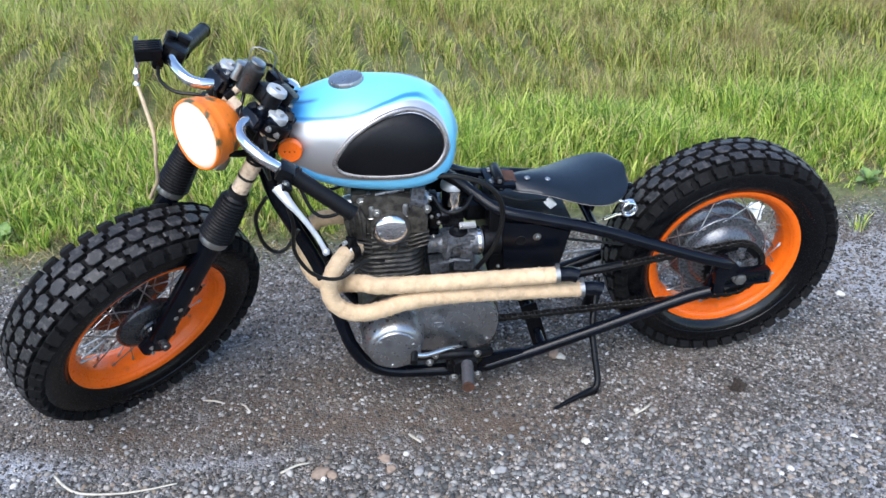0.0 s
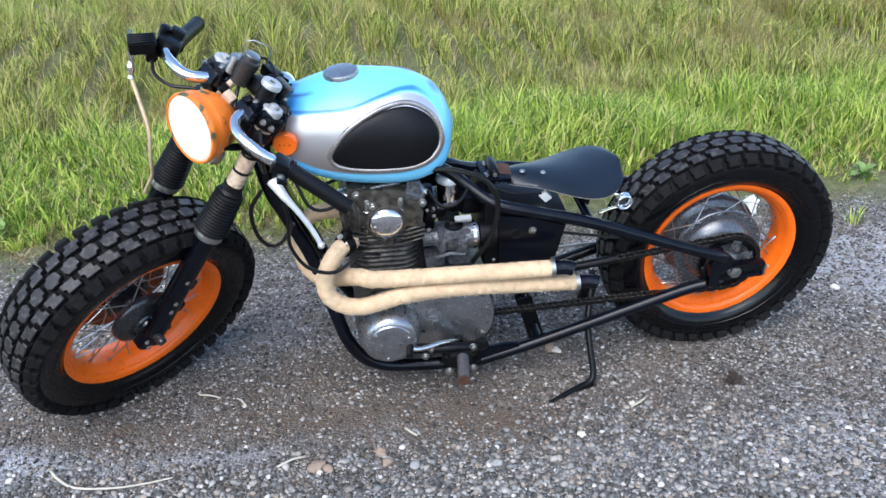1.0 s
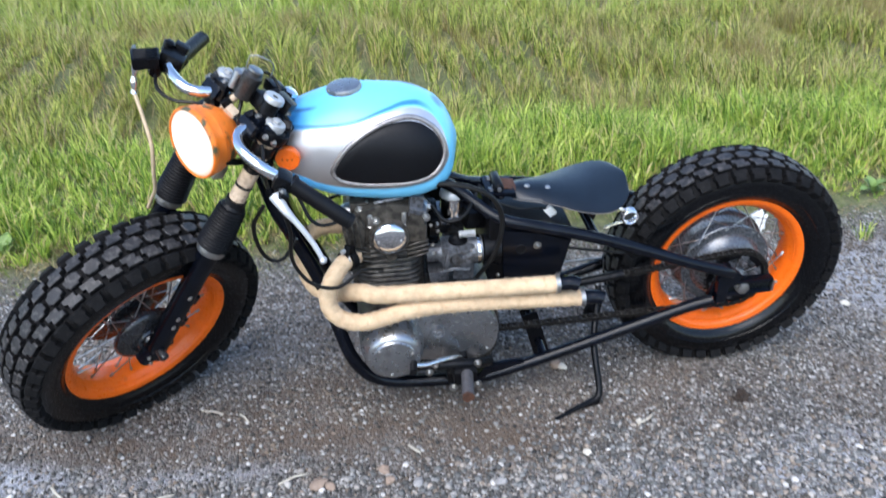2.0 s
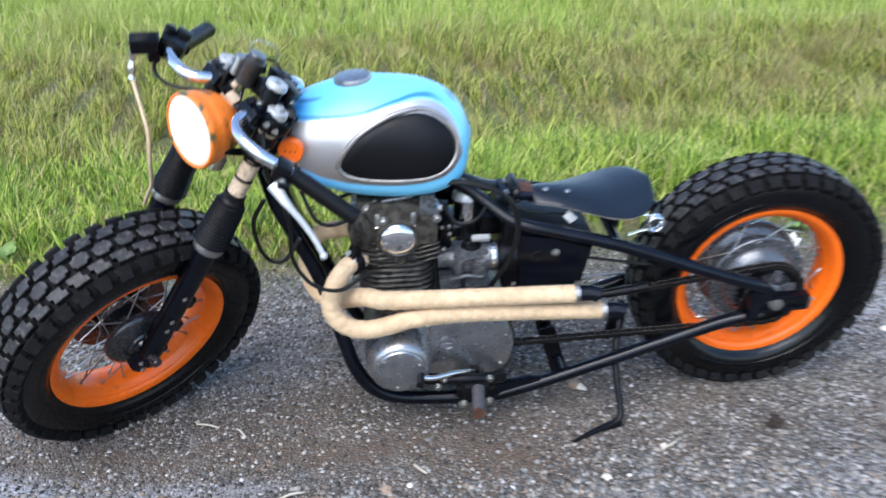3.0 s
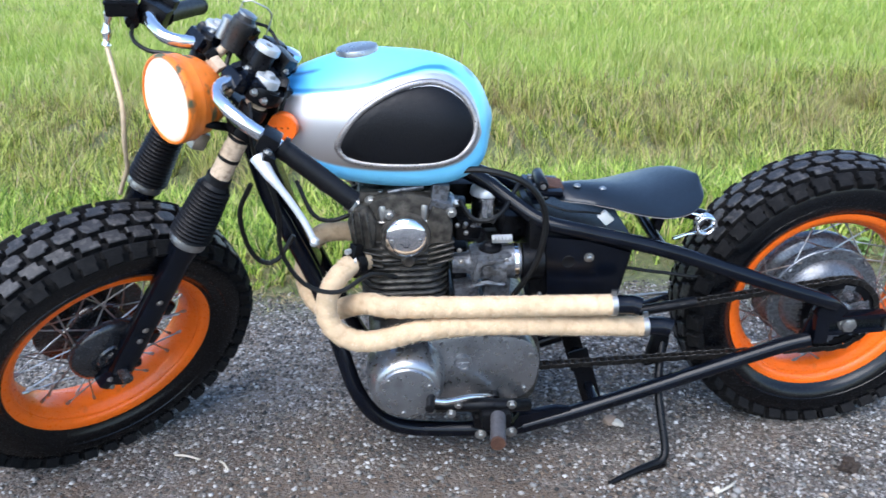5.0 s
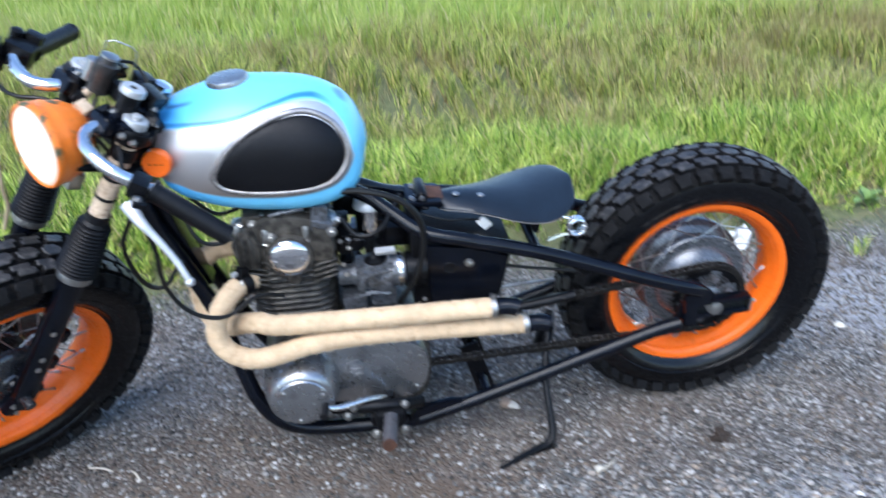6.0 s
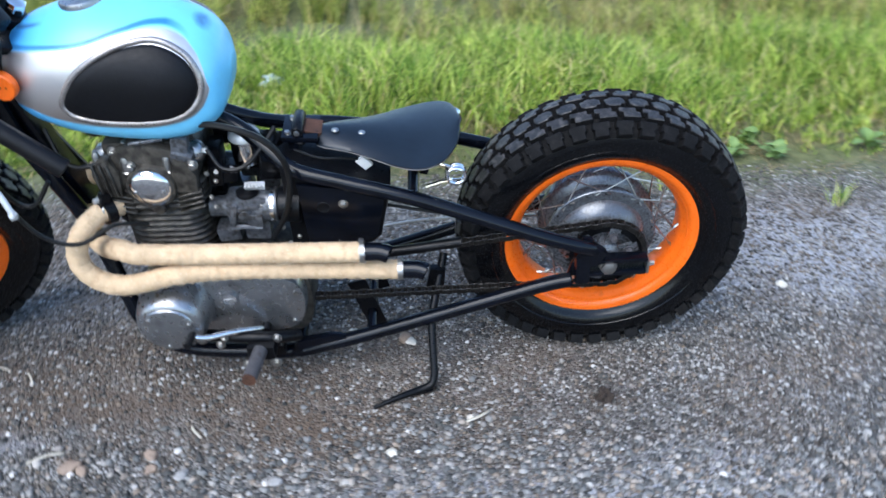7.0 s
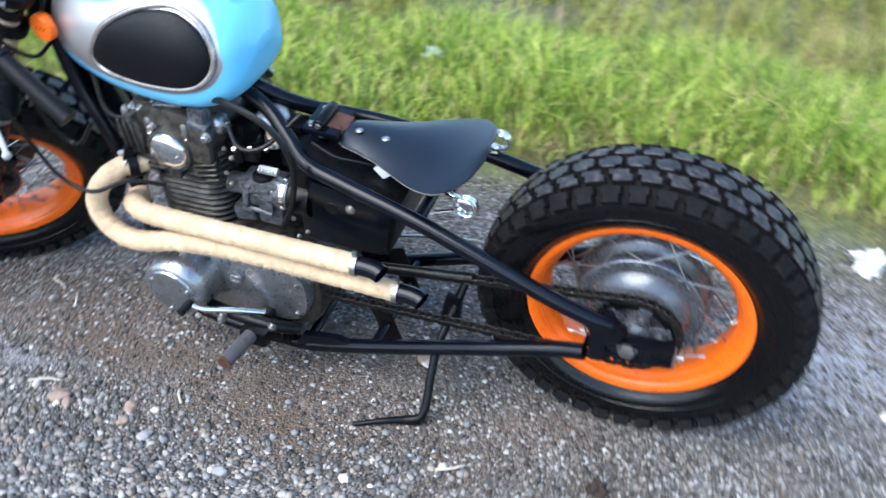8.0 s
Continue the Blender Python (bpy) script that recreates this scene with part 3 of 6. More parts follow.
far = blades("meadow_grass", 80000, -40, 44, 12, 60, 0.34, 0.045, M_FAR, clump=0.6)
tagged(far, "distant yellow-green meadow grass", "grass", kind="stuff")


def tuft(x0, y0, n, h, spread):
    """A small clump of grass growing in the gravel."""
    a = rng.uniform(0, 2 * np.pi, n)
    r = spread * np.sqrt(rng.random(n))
    x, y = x0 + r * np.cos(a), y0 + r * np.sin(a)
    z = ground_height(x, y) - 0.005
    H = h * rng.uniform(0.4, 1.2, n)
    lx, ly = np.cos(a) * H * 0.7 * rng.random(n), np.sin(a) * H * 0.7 * rng.random(n)
    wx, wy = -np.sin(a) * 0.0025, np.cos(a) * 0.0025
    low = np.stack([x - wx, y - wy, z], -1), np.stack([x + wx, y + wy, z], -1)
    mid = np.stack([x + lx * 0.35 - wx * 0.8, y + ly * 0.35 - wy * 0.8, z + H * 0.6], -1), np.stack([x + lx * 0.35 + wx * 0.8, y + ly * 0.35 + wy * 0.8, z + H * 0.6], -1)
    tip = np.stack([x + lx, y + ly, z + H * 0.95], -1)
    verts = np.stack([*low, *mid, tip], 1).reshape(-1, 3)
    base = (np.arange(n) * 5)[:, None]
    tris = np.stack([base + [0, 1, 3], base + [0, 3, 2], base + [2, 3, 4]], 1).reshape(-1, 3)
    tagged(mesh_from("grass_tuft", verts, tris, M_VERGE), "small green grass tuft growing in the gravel", "grass", "grass tufts in the gravel")


for x0, y0, n, h, spread in ((1.65, 0.66, 26, 0.07, 0.03), (1.12, 0.80, 18, 0.05, 0.03), (2.0, 0.72, 22, 0.06, 0.04), (-1.3, 0.70, 20, 0.06, 0.04)):
    tuft(x0, y0, n, h, spread)


def stones(name, n, x0, x1, y0, y1, r0, r1, material, keep=None, angular=False):
    """Loose stones, squashed and lumpy, half sunk; angular: sharp chips with eight faces."""
    ico = bmesh.new()
    bmesh.ops.create_icosphere(ico, subdivisions=1, radius=1.0)
    base = np.array([v.co for v in ico.verts])
    tri = np.array([[v.index for v in f.verts] for f in ico.faces])
    ico.free()
    if angular:
        base = np.array([(1, 0, 0), (-1, 0, 0), (0, 1, 0), (0, -1, 0), (0.2, 0.1, 1), (0, 0, -1)], dtype=float)
        tri = np.array([(0, 2, 4), (2, 1, 4), (1, 3, 4), (3, 0, 4), (2, 0, 5), (1, 2, 5), (3, 1, 5), (0, 3, 5)])
    x, y = rng.uniform(x0, x1, n), rng.uniform(y0, y1, n)
    ok = y < edge_at(x) + rng.normal(0.05, 0.08, n)
    if keep is not None:
        ok &= rng.random(n) < keep(x, y)
    x, y = x[ok], y[ok]
    n = len(x)
    r = r0 + (r1 - r0) * rng.random(n) ** 2.5
    v = base[None] * (1 + rng.uniform(-0.34, 0.34, (n, len(base), 1)))
    v = v * (rng.uniform(0.75, 1.25, (n, 1, 3)) * np.array([1, 1, 0.65]))
    a = rng.uniform(0, 2 * np.pi, n)
    c, s = np.cos(a)[:, None], np.sin(a)[:, None]
    v = np.stack([v[..., 0] * c - v[..., 1] * s, v[..., 0] * s + v[..., 1] * c, v[..., 2]], -1) * r[:, None, None]
    v += np.stack([x, y, ground_height(x, y) + r * 0.25], -1)[:, None]
    tris = (tri[None] + (np.arange(n) * len(base))[:, None, None]).reshape(-1, 3)
    return mesh_from(name, v.reshape(-1, 3), tris, material, smooth=False)


M_STONE = random_colour_material("gravel_stone", [(0.0, (0.05, 0.049, 0.046)), (0.3, (0.12, 0.12, 0.114)), (0.55, (0.23, 0.227, 0.217)), (0.7, (0.2, 0.155, 0.115)), (0.82, (0.34, 0.33, 0.31)), (0.92, (0.31, 0.25, 0.19)), (0.98, (0.45, 0.43, 0.4)), (1.0, (0.66, 0.63, 0.59))], 0.75)
M_CHIP = random_colour_material("gravel_chip", [(0.0, (0.022, 0.0215, 0.02)), (0.35, (0.08, 0.075, 0.067)), (0.58, (0.167, 0.157, 0.143)), (0.7, (0.175, 0.132, 0.093)), (0.82, (0.298, 0.285, 0.264)), (0.93, (0.38, 0.372, 0.353)), (0.985, (0.43, 0.42, 0.4)), (1.0, (0.58, 0.565, 0.54))], 0.8, big=((0.11, 0.083, 0.058), 5.5, 0.5, 0.9))


def trodden(x, y):
    """How thick the chips lie: bare brown soil shows in ragged patches, most under the motorcycle."""
    n = np.sin(x * 9.1 + 1.3 * np.sin(y * 7.7)) * np.sin(y * 11.3 + 1.7 * np.sin(x * 6.1 + 1)) + 0.6 * np.sin(x * 23.0 + y * 17.0) * np.sin(y * 29.0 - x * 13.0)
    worn = np.exp(-(((x + 0.1) / 0.9) ** 2 + ((y + 0.14) / 0.3) ** 2)) + np.exp(-(((x + 1.12) / 0.3) ** 2 + ((y + 0.1) / 0.18) ** 2))
    worn = worn + 0.35 * np.exp(-(((x + 0.5) / 0.5) ** 2 + ((y - 0.42) / 0.34) ** 2))
    dug = np.exp(-(((x + 1.0) / 0.24) ** 2 + ((y + 0.2) / 0.09) ** 2)) + np.exp(-(((x + 0.3) / 0.22) ** 2 + ((y + 0.22) / 0.08) ** 2)) + np.exp(-(((x - 0.02) / 0.16) ** 2 + ((y + 0.3) / 0.07) ** 2))
    fade = np.clip((x + 2.0) / 0.5, 0, 1) * np.clip((2.6 - x) / 0.7, 0, 1) * np.clip((y + 0.85) / 0.25, 0, 1)
    return fade * np.clip(1.05 - 0.35 * worn - 0.5 * dug - 0.35 * np.clip(n, 0, 1), 0.25, 1)


chips = stones("gravel", 165000, -2.0, 2.6, -0.85, 0.95, 0.0022, 0.0078, M_CHIP, angular=True, keep=trodden)
tagged(chips, "small grey gravel chips pressed into the roadside", "gravel", kind="stuff")
loose = stones("loose_gravel", 36000, -1.8, 2.2, -1.2, -0.15, 0.0035, 0.0105, M_STONE, keep=lambda x, y: np.clip((-0.29 - y + 0.05 * np.sin(x * 4.3)) / 0.16, 0.04, 1))
tagged(loose, "loose grey and tan gravel stones", "gravel", kind="stuff")


# ---- motorcycle ----
LEAN, RAKE, STEER = 9.15, 32.1, 41.9
bike = new("motorcycle")
bike.matrix_basis = pose(0, 0.0465, 0, LEAN)
tagged(bike, "sky-blue bobber motorcycle with orange rims leaning on its side stand", "motorcycle")
FORK = pose(-0.808, 0, 0.283, 0, RAKE) @ pose(0, 0, 0, 0, 0, STEER)  # z runs up the steering axis, -x ahead
REAR_HUB = Vector((0.72, 0, 0.3277))
FRONT_AXLE = (-0.09, 0, 0)


def tread_mesh(outline, length, width, height, foot, flip=1, top_material=None):
    """One tread block with a stepped outline, its foot on z = 0, x along the tyre; the worn top is dusty, the flanks
    clean rubber with the grooves' shade in its colour.
    """
    bm = bmesh.new()
    ring = [(x * length / 2 * flip, y * width / 2) for x, y in outline]
    low = [bm.verts.new((x * 1.05, y * 1.05, -foot)) for x, y in ring]
    mid = [bm.verts.new((x, y, height * 0.86)) for x, y in ring]
    top = [bm.verts.new((x * 0.9, y * 0.88, height)) for x, y in ring]
    n = len(ring)
    for a, b in ((low, mid), (mid, top)):
        for k in range(n):
            bm.faces.new((a[k], a[(k + 1) % n], b[(k + 1) % n], b[k]))
    bm.faces.new(top)
    bmesh.ops.recalc_face_normals(bm, faces=bm.faces[:])
    for f in bm.faces:
        f.material_index = 0 if f.normal.z > 0.3 else 1
    me = bpy.data.meshes.new("tread_block")
    bm.to_mesh(me)
    bm.free()
    me.materials.append(top_material or M_TREAD)
    me.materials.append(M_SHOULDER)
    return me


# half section of the tyre's carcass: radius and distance from the middle plane
CARCASS = [(0.2115, 0.048), (0.2195, 0.0537), (0.2255, 0.0565), (0.2295, 0.0625), (0.238, 0.0685), (0.250, 0.0732), (0.268, 0.0755), (0.288, 0.0735), (0.302, 0.064), (0.311, 0.048), (0.316, 0.025), (0.317, 0.0)]
STEP = [(-1, -1), (0.62, -1), (0.62, -0.12), (1, 0.05), (1, 1), (-0.62, 1), (-0.62, 0.12), (-1, -0.05)]
CROWN = [(-0.95, -0.55), (-0.6, -1), (0.45, -1), (0.6, -0.62), (1, -0.5), (0.95, 0.55), (0.6, 1), (-0.45, 1), (-0.6, 0.62), (-1, 0.5)]
FLANK = [(-0.8, -1), (0.8, -1), (0.8, 0), (1, 0.1), (1, 0.9), (0.85, 1), (-0.85, 1), (-1, 0.9), (-1, 0.1), (-0.8, 0)]
BLOCK_C = tread_mesh(CROWN, 0.0415, 0.0315, 0.0130, 0.004)
BLOCK_M = tread_mesh(STEP, 0.0435, 0.0275, 0.0138, 0.004)
BLOCK_N = tread_mesh(STEP, 0.0435, 0.0275, 0.0138, 0.004, -1)
BLOCK_S = tread_mesh(FLANK, 0.036, 0.031, 0.0165, 0.006, 1, M_SHOULDER)
BLOCK_T = tread_mesh([(x, -y) for x, y in FLANK], 0.036, 0.031, 0.0165, 0.006, 1, M_SHOULDER)
RIM = [(0.211, 0.046), (0.2185, 0.047), (0.221, 0.050), (0.2195, 0.0538), (0.2115, 0.0538), (0.2035, 0.050), (0.1995, 0.0455), (0.1985, 0.043), (0.1965, 0.0425), (0.1945, 0.036), (0.188, 0.030), (0.184, 0.020), (0.183, 0.0)]


def mirrored(half):
    return half + [(r, -y) for r, y in half[-2::-1]]


def wheel(prefix, m, hub_profile, hub_material, flanges, turn=0.0, hub_label=""):
    """A spoked wheel whose axle is its y axis: tyre with tread blocks, rim with spokes and nipples, hub."""
    carcass = lathe(mirrored(CARCASS), 96)
    for f in carcass.faces:
        c = f.calc_center_median()
        f.material_index = 1 if math.hypot(c.x, c.z) > 0.284 else 0
    t = part(prefix + "_tyre", carcass, M_RUBBER, bike, "fat black knobbly tyre", m)
    t.data.materials.append(M_SHOULDER)
    raised = bmesh.new()
    for y in (-0.0722, 0.0722):
        lathe([(0.249, y), (0.2505, y * 1.03), (0.2535, y * 1.034), (0.255, y)], 96, bm=raised)
    part("sidewall_bead", raised, M_RUBBER, t)
    n = 41
    rows = ((0.0, 0.317, 0, 0, BLOCK_C), (0.0355, 0.3135, 10, 0.5, BLOCK_M), (-0.0355, 0.3135, -10, 0.5, BLOCK_N), (0.0645, 0.3, 42, 0.22, BLOCK_T), (-0.0645, 0.3, -42, 0.22, BLOCK_S))
    for y, r, cant, shift, me in rows:
        for k in range(n):
            a = 360 / n * (k + shift)
            again("tread_block", me, t, pose(0, 0, 0, 0, a, 0) @ pose(0, y, r, -cant, 0, 0))
    rim = part(prefix + "_rim", lathe(mirrored(RIM), 96), M_ORANGE, bike, "orange painted steel rim", m)
    part(prefix + "_hub", lathe(hub_profile, 48), hub_material, bike, hub_label, m)
    for k in range(36):
        side = 1 if k % 2 else -1
        r, y = flanges[side]
        a0 = 2 * math.pi * k / 36 + turn
        lead = (1 if (k // 2) % 2 else -1) * radians(38 if r > 0.07 else 52)
        p = Vector((r * math.cos(a0 + lead), y, r * math.sin(a0 + lead)))
        q = Vector((0.186 * math.cos(a0), side * 0.012, 0.186 * math.sin(a0)))
        part("spoke", tube([p, q], 0.0018, 5, 1.0), M_STEEL, rim)
        d = (p - q).normalized()
        part("nipple", tube([q - d * 0.004, q + d * 0.014], 0.0034, 6, 1.0), M_STEEL, rim)
    return t


REAR = pose(*REAR_HUB)
rear_hub_profile = [(0, -0.070), (0.058, -0.070), (0.068, -0.067), (0.080, -0.060), (0.092, -0.050), (0.099, -0.040), (0.101, -0.036), (0.124, -0.035), (0.126, -0.033), (0.126, -0.028), (0.122, -0.026), (0.112, -0.024), (0.110, 0.010), (0.126, 0.018), (0.134, 0.026), (0.136, 0.036), (0.134, 0.048), (0.118, 0.054), (0.05, 0.058), (0, 0.058)]
wheel("rear", REAR, rear_hub_profile, M_DRUM, {-1: (0.117, -0.036), 1: (0.124, 0.034)}, 0.05, "weathered aluminium drum hub")
for k in range(18):
    a = 2 * math.pi * (k + 0.5) / 18
    part("spoke_hole", lathe([(0, -0.0358), (0.0026, -0.0358), (0.003, -0.035), (0, -0.0345)], 8, "Y", (REAR_HUB.x + 0.117 * math.cos(a), 0, REAR_HUB.z + 0.117 * math.sin(a))), M_PAD, bike)
FRONT = FORK @ pose(*FRONT_AXLE)
front_hub_profile = [(0, -0.068), (0.02, -0.068), (0.022, -0.062), (0.033, -0.062), (0.036, -0.057), (0.045, -0.0565), (0.060, -0.053), (0.072, -0.048), (0.080, -0.042), (0.083, -0.036), (0.083, -0.028), (0.079, -0.026), (0.036, -0.022), (0.034, 0.02), (0.062, 0.026), (0.066, 0.032), (0.066, 0.042), (0.04, 0.05), (0, 0.052)]
wheel("front", FRONT, front_hub_profile, M_HUB, {-1: (0.058, -0.031), 1: (0.058, 0.031)}, 0.1, "black painted hub")

# front hub details: dark disc and axle
part("brake_disc", lathe([(0.05, 0.058), (0.118, 0.058), (0.12, 0.060), (0.12, 0.064), (0.05, 0.064)], 64, closed=True), M_HUB, bike, "dull dark brake disc", FRONT)
part("front_axle", lathe([(0, -0.126), (0.011, -0.126), (0.012, -0.122), (0.012, 0.144), (0.011, 0.148), (0, 0.148)], 24), M_HUB, bike, "", FRONT)

# ---- fork ----
FX, FY = -0.101, 0.090
LEGS = FORK @ pose(0, 0, 0.5, 0, -2.2) @ pose(0, 0, -0.5)  # the legs stand a little steeper than the steering axis
LOWER = LEGS @ pose(0, 0, 0.36, 1.5) @ pose(0, 0, -0.36)  # the sliders lean a little in the worn gaiters
for side in (-1, 1):
    y = side * FY
    leg = part("fork_leg", lathe([(0, -0.035), (0.02, -0.035), (0.026, -0.028), (0.027, 0.03), (0.0265, 0.05), (0.026, 0.30), (0.028, 0.32), (0.029, 0.345), (0, 0.345)], 24, "Z", (FX, y, 0)), M_BLACK, bike, "gloss black fork slider", LOWER)
    lug = block((0.045, 0.03, 0.05), (FX, y, -0.012), 0.008)
    lug = block((0.030, 0.034, 0.040), (FX - 0.020, y, -0.030), 0.010, (0, 25, 0), bm=lug)
    lug = block((0.026, 0.036, 0.022), (FX + 0.018, y, 0.020), 0.008, (0, -15, 0), bm=lug)
    part("axle_clamp", lug, M_BLACK, leg)
    for x, z in ((-0.026, -0.018), (-0.012, -0.042), (0.014, -0.036)):
        part("clamp_stud", bolt((FX + x, y + side * 0.015, z), 0.0042, 0.006, "Y", side), M_STEEL, leg)
    for z in (0.085, 0.165):
        part("caliper_lug", block((0.03, 0.018, 0.03), (FX + 0.032, y, z), 0.007, (0, 10, 0)), M_BLACK, leg)
    part("axle_nut", bolt((FX - 0.002, y + side * 0.015, 0.0), 0.012, 0.014, "Y", side), M_HUB, leg)
    for z in (0.10, 0.13, 0.205):
        part("lug_bolt", bolt((FX - 0.012, y + side * 0.0255, z), 0.0045, 0.004, "Y", side), M_STEEL, leg)
    ribs = [(0.030, 0.350)]
    for k in range(14):
        z = 0.356 + k * 0.00825
        top = 0.0405 - 0.00055 * k
        ribs += [(top - 0.0075, z), (top - 0.001, z + 0.0028), (top, z + 0.0042), (top - 0.001, z + 0.0056), (top - 0.0075, z + 0.008)]
    ribs += [(0.028, 0.476), (0.022, 0.484)]
    part("fork_gaiter", lathe(ribs, 28, "Z", (FX, y, 0)), M_GRIP, bike, "ribbed black rubber fork gaiter", LEGS)
    part("gaiter_band", lathe([(0.020, 0.482), (0.0235, 0.483), (0.0235, 0.497), (0.020, 0.498)], 24, "Z", (FX, y, 0), closed=True), M_GRIP, bike, "", LEGS)
    part("gaiter_clamp", lathe([(0.030, 0.338), (0.034, 0.339), (0.035, 0.346), (0.034, 0.354), (0.030, 0.355)], 28, "Z", (FX, y, 0)), M_STEEL, bike, "dull metal clamp ring", LEGS)
    part("fork_tube", lathe([(0, 0.33), (0.0175, 0.33), (0.0175, 0.695), (0, 0.695)], 20, "Z", (FX, y, 0)), M_STEEL, bike, "", LEGS)
    turns = lambda i, k, s: 1 + 0.05 * (((s / 0.018 + k / 16) % 1.0) > 0.2)
    part("fork_wrap", tube([(FX, y, 0.482), (FX, y, 0.592)], 0.0188, 16, 0.003, swell=turns), M_TAPE, bike, "tan cloth-wrapped fork tube", LEGS)
    part("fork_wrap", tube([(FX, y, 0.606), (FX, y, 0.668)], 0.0188, 16, 0.003, swell=turns), M_TAPE, bike, "tan cloth-wrapped fork tube", LEGS)
    for z in (0.534, 0.579):
        part("wrap_band", lathe([(0.0185, z), (0.0205, z + 0.001), (0.0205, z + 0.007), (0.0185, z + 0.008)], 20, "Z", (FX, y, 0), closed=True), M_GRIP, bike, "dark tape band round the wrapped fork tube", LEGS)
    cap = lathe([(0.009, 0.69), (0.022, 0.69), (0.0225, 0.707), (0.021, 0.711), (0.0125, 0.7125), (0.009, 0.709)], 28, "Z", (FX, y, 0), closed=True)
    part("fork_cap", joined(cap, lathe([(0, 0.70), (0.0095, 0.70), (0.0095, 0.718), (0.007, 0.7195), (0, 0.7195)], 6, "Z", (FX, y, 0))), M_LEVER, bike, "chrome fork cap nut", LEGS)


def yoke(z, thick, name):
    bm = block((0.05, 0.16, thick), (-0.045, 0, z), 0.008)
    bm = block((0.05, 0.09, thick * 0.95), (-0.005, 0, z), 0.01, bm=bm)
    for side in (-1, 1):
        bm = lathe([(0.019, z - thick * 0.6), (0.033, z - thick * 0.6), (0.034, z), (0.033, z + thick * 0.6), (0.019, z + thick * 0.6)], 24, "Z", (FX, side * FY, 0), bm, closed=True)
        bm = block((0.02, 0.026, thick * 1.05), (FX - 0.026, side * FY, z), 0.006, bm=bm)
    return part(name, bm, M_SATIN, bike, "black fork yoke", FORK)


yoke(0.599, 0.018, "lower_yoke")
yoke(0.678, 0.018, "upper_yoke")
part("steering_stem", lathe([(0, 0.56), (0.026, 0.56), (0.028, 0.58), (0.028, 0.705), (0.018, 0.708), (0.018, 0.722), (0, 0.722)], 24, "Z"), M_SATIN, bike, "", FORK)

# two chrome bars clamped to the fork tops, sweeping ahead and back to the grips
for side in (-1, 1):
    end = Vector((-0.030, -0.322, 0.622)) if side < 0 else Vector((0.012, 0.320, 0.650))
    root = Vector((-0.130, side * 0.217, 0.642 if side < 0 else 0.648))
    line = [(-0.118, side * 0.062, 0.676), (-0.150, side * 0.063, 0.673), (-0.180, side * 0.072, 0.662), (-0.196, side * 0.095, 0.654), (-0.200, side * 0.13, 0.653), (-0.190, side * 0.170, 0.652), (-0.165, side * 0.195, 0.648), tuple(root), tuple(end)]
    part("handlebar", tube(line, 0.0124, 16), M_CHROME, bike, "chrome swept-back clip-on handlebar", FORK)
    d = (end - root).normalized()
    ribbed = lambda i, k, s: 1.0 + 0.05 * (k % 2)
    grip = part("grip", tube([root, root.lerp(end, 0.5), end], 0.0172, 20, 0.008, swell=ribbed), M_GRIP, bike, "black rubber grip", FORK)
    part("grip_flange", tube([root - d * 0.004, root + d * 0.004], 0.022, 20, 1.0), M_GRIP, grip)
    part("grip_end", tube([end - d * 0.002, end + d * 0.006], 0.0185, 20, 1.0), M_GRIP, grip)
    clamp = block((0.044, 0.034, 0.036), (-0.122, side * 0.068, 0.684), 0.009, (0, 0, 12 * side))
    clamp = block((0.02, 0.02, 0.05), (-0.082, side * 0.064, 0.69), 0.006, (8, 0, 30 * side), bm=clamp)
    clamp = block((0.026, 0.016, 0.018), (-0.128, side * 0.098, 0.69), 0.005, (20, 10, 25 * side), bm=clamp)
    clamp = block((0.03, 0.05, 0.03), (-0.150, side * 0.066, 0.676), 0.008, (0, 12, 0), bm=clamp)
    part("bar_clamp", clamp, M_BLACK, bike, "black handlebar clamp", FORK)
    part("clamp_bolt", bolt((-0.135, side * 0.062, 0.699), 0.006, 0.007, "Z", 1), M_STEEL, bike, "", FORK)
    part("fork_top_clamp", lathe([(0.02, 0.664), (0.028, 0.664), (0.030, 0.668), (0.030, 0.690), (0.027, 0.696), (0.02, 0.696)], 28, "Z", (FX, side * FY, 0), closed=True), M_SATIN, bike, "black clamp round the fork top", LEGS)

# left lever: bracket, alloy blade with a ball end
perch = block((0.045, 0.034, 0.034), (-0.152, -0.206, 0.645), 0.008, (0, -4, 47))
part("lever_perch", block((0.04, 0.022, 0.022), (-0.165, -0.232, 0.628), 0.006, (0, 0, 60), bm=perch), M_SATIN, bike, "black clutch lever perch", FORK)
blade = tube([(-0.180, -0.228, 0.624), (-0.176, -0.268, 0.616), (-0.156, -0.305, 0.602), (-0.135, -0.342, 0.584), (-0.121, -0.3725, 0.5655)], 0.0072, 12, 0.006, squash=0.62, swell=lambda i, k, s: 0.95 + 0.95 * max(0, 1 - s / 0.07) - s * 1.2)
blade = joined(blade, lathe([(0, -0.0085), (0.005, -0.007), (0.0085, 0), (0.005, 0.007), (0, 0.0085)], 14, "Z", (-0.121, -0.3725, 0.5655)))
part("clutch_lever", blade, M_LEVER, bike, "pale alloy clutch lever with a ball end", FORK)
part("lever_pivot", bolt((-0.172, -0.235, 0.639), 0.006, 0.006, "Z", 1), M_STEEL, bike, "", FORK)

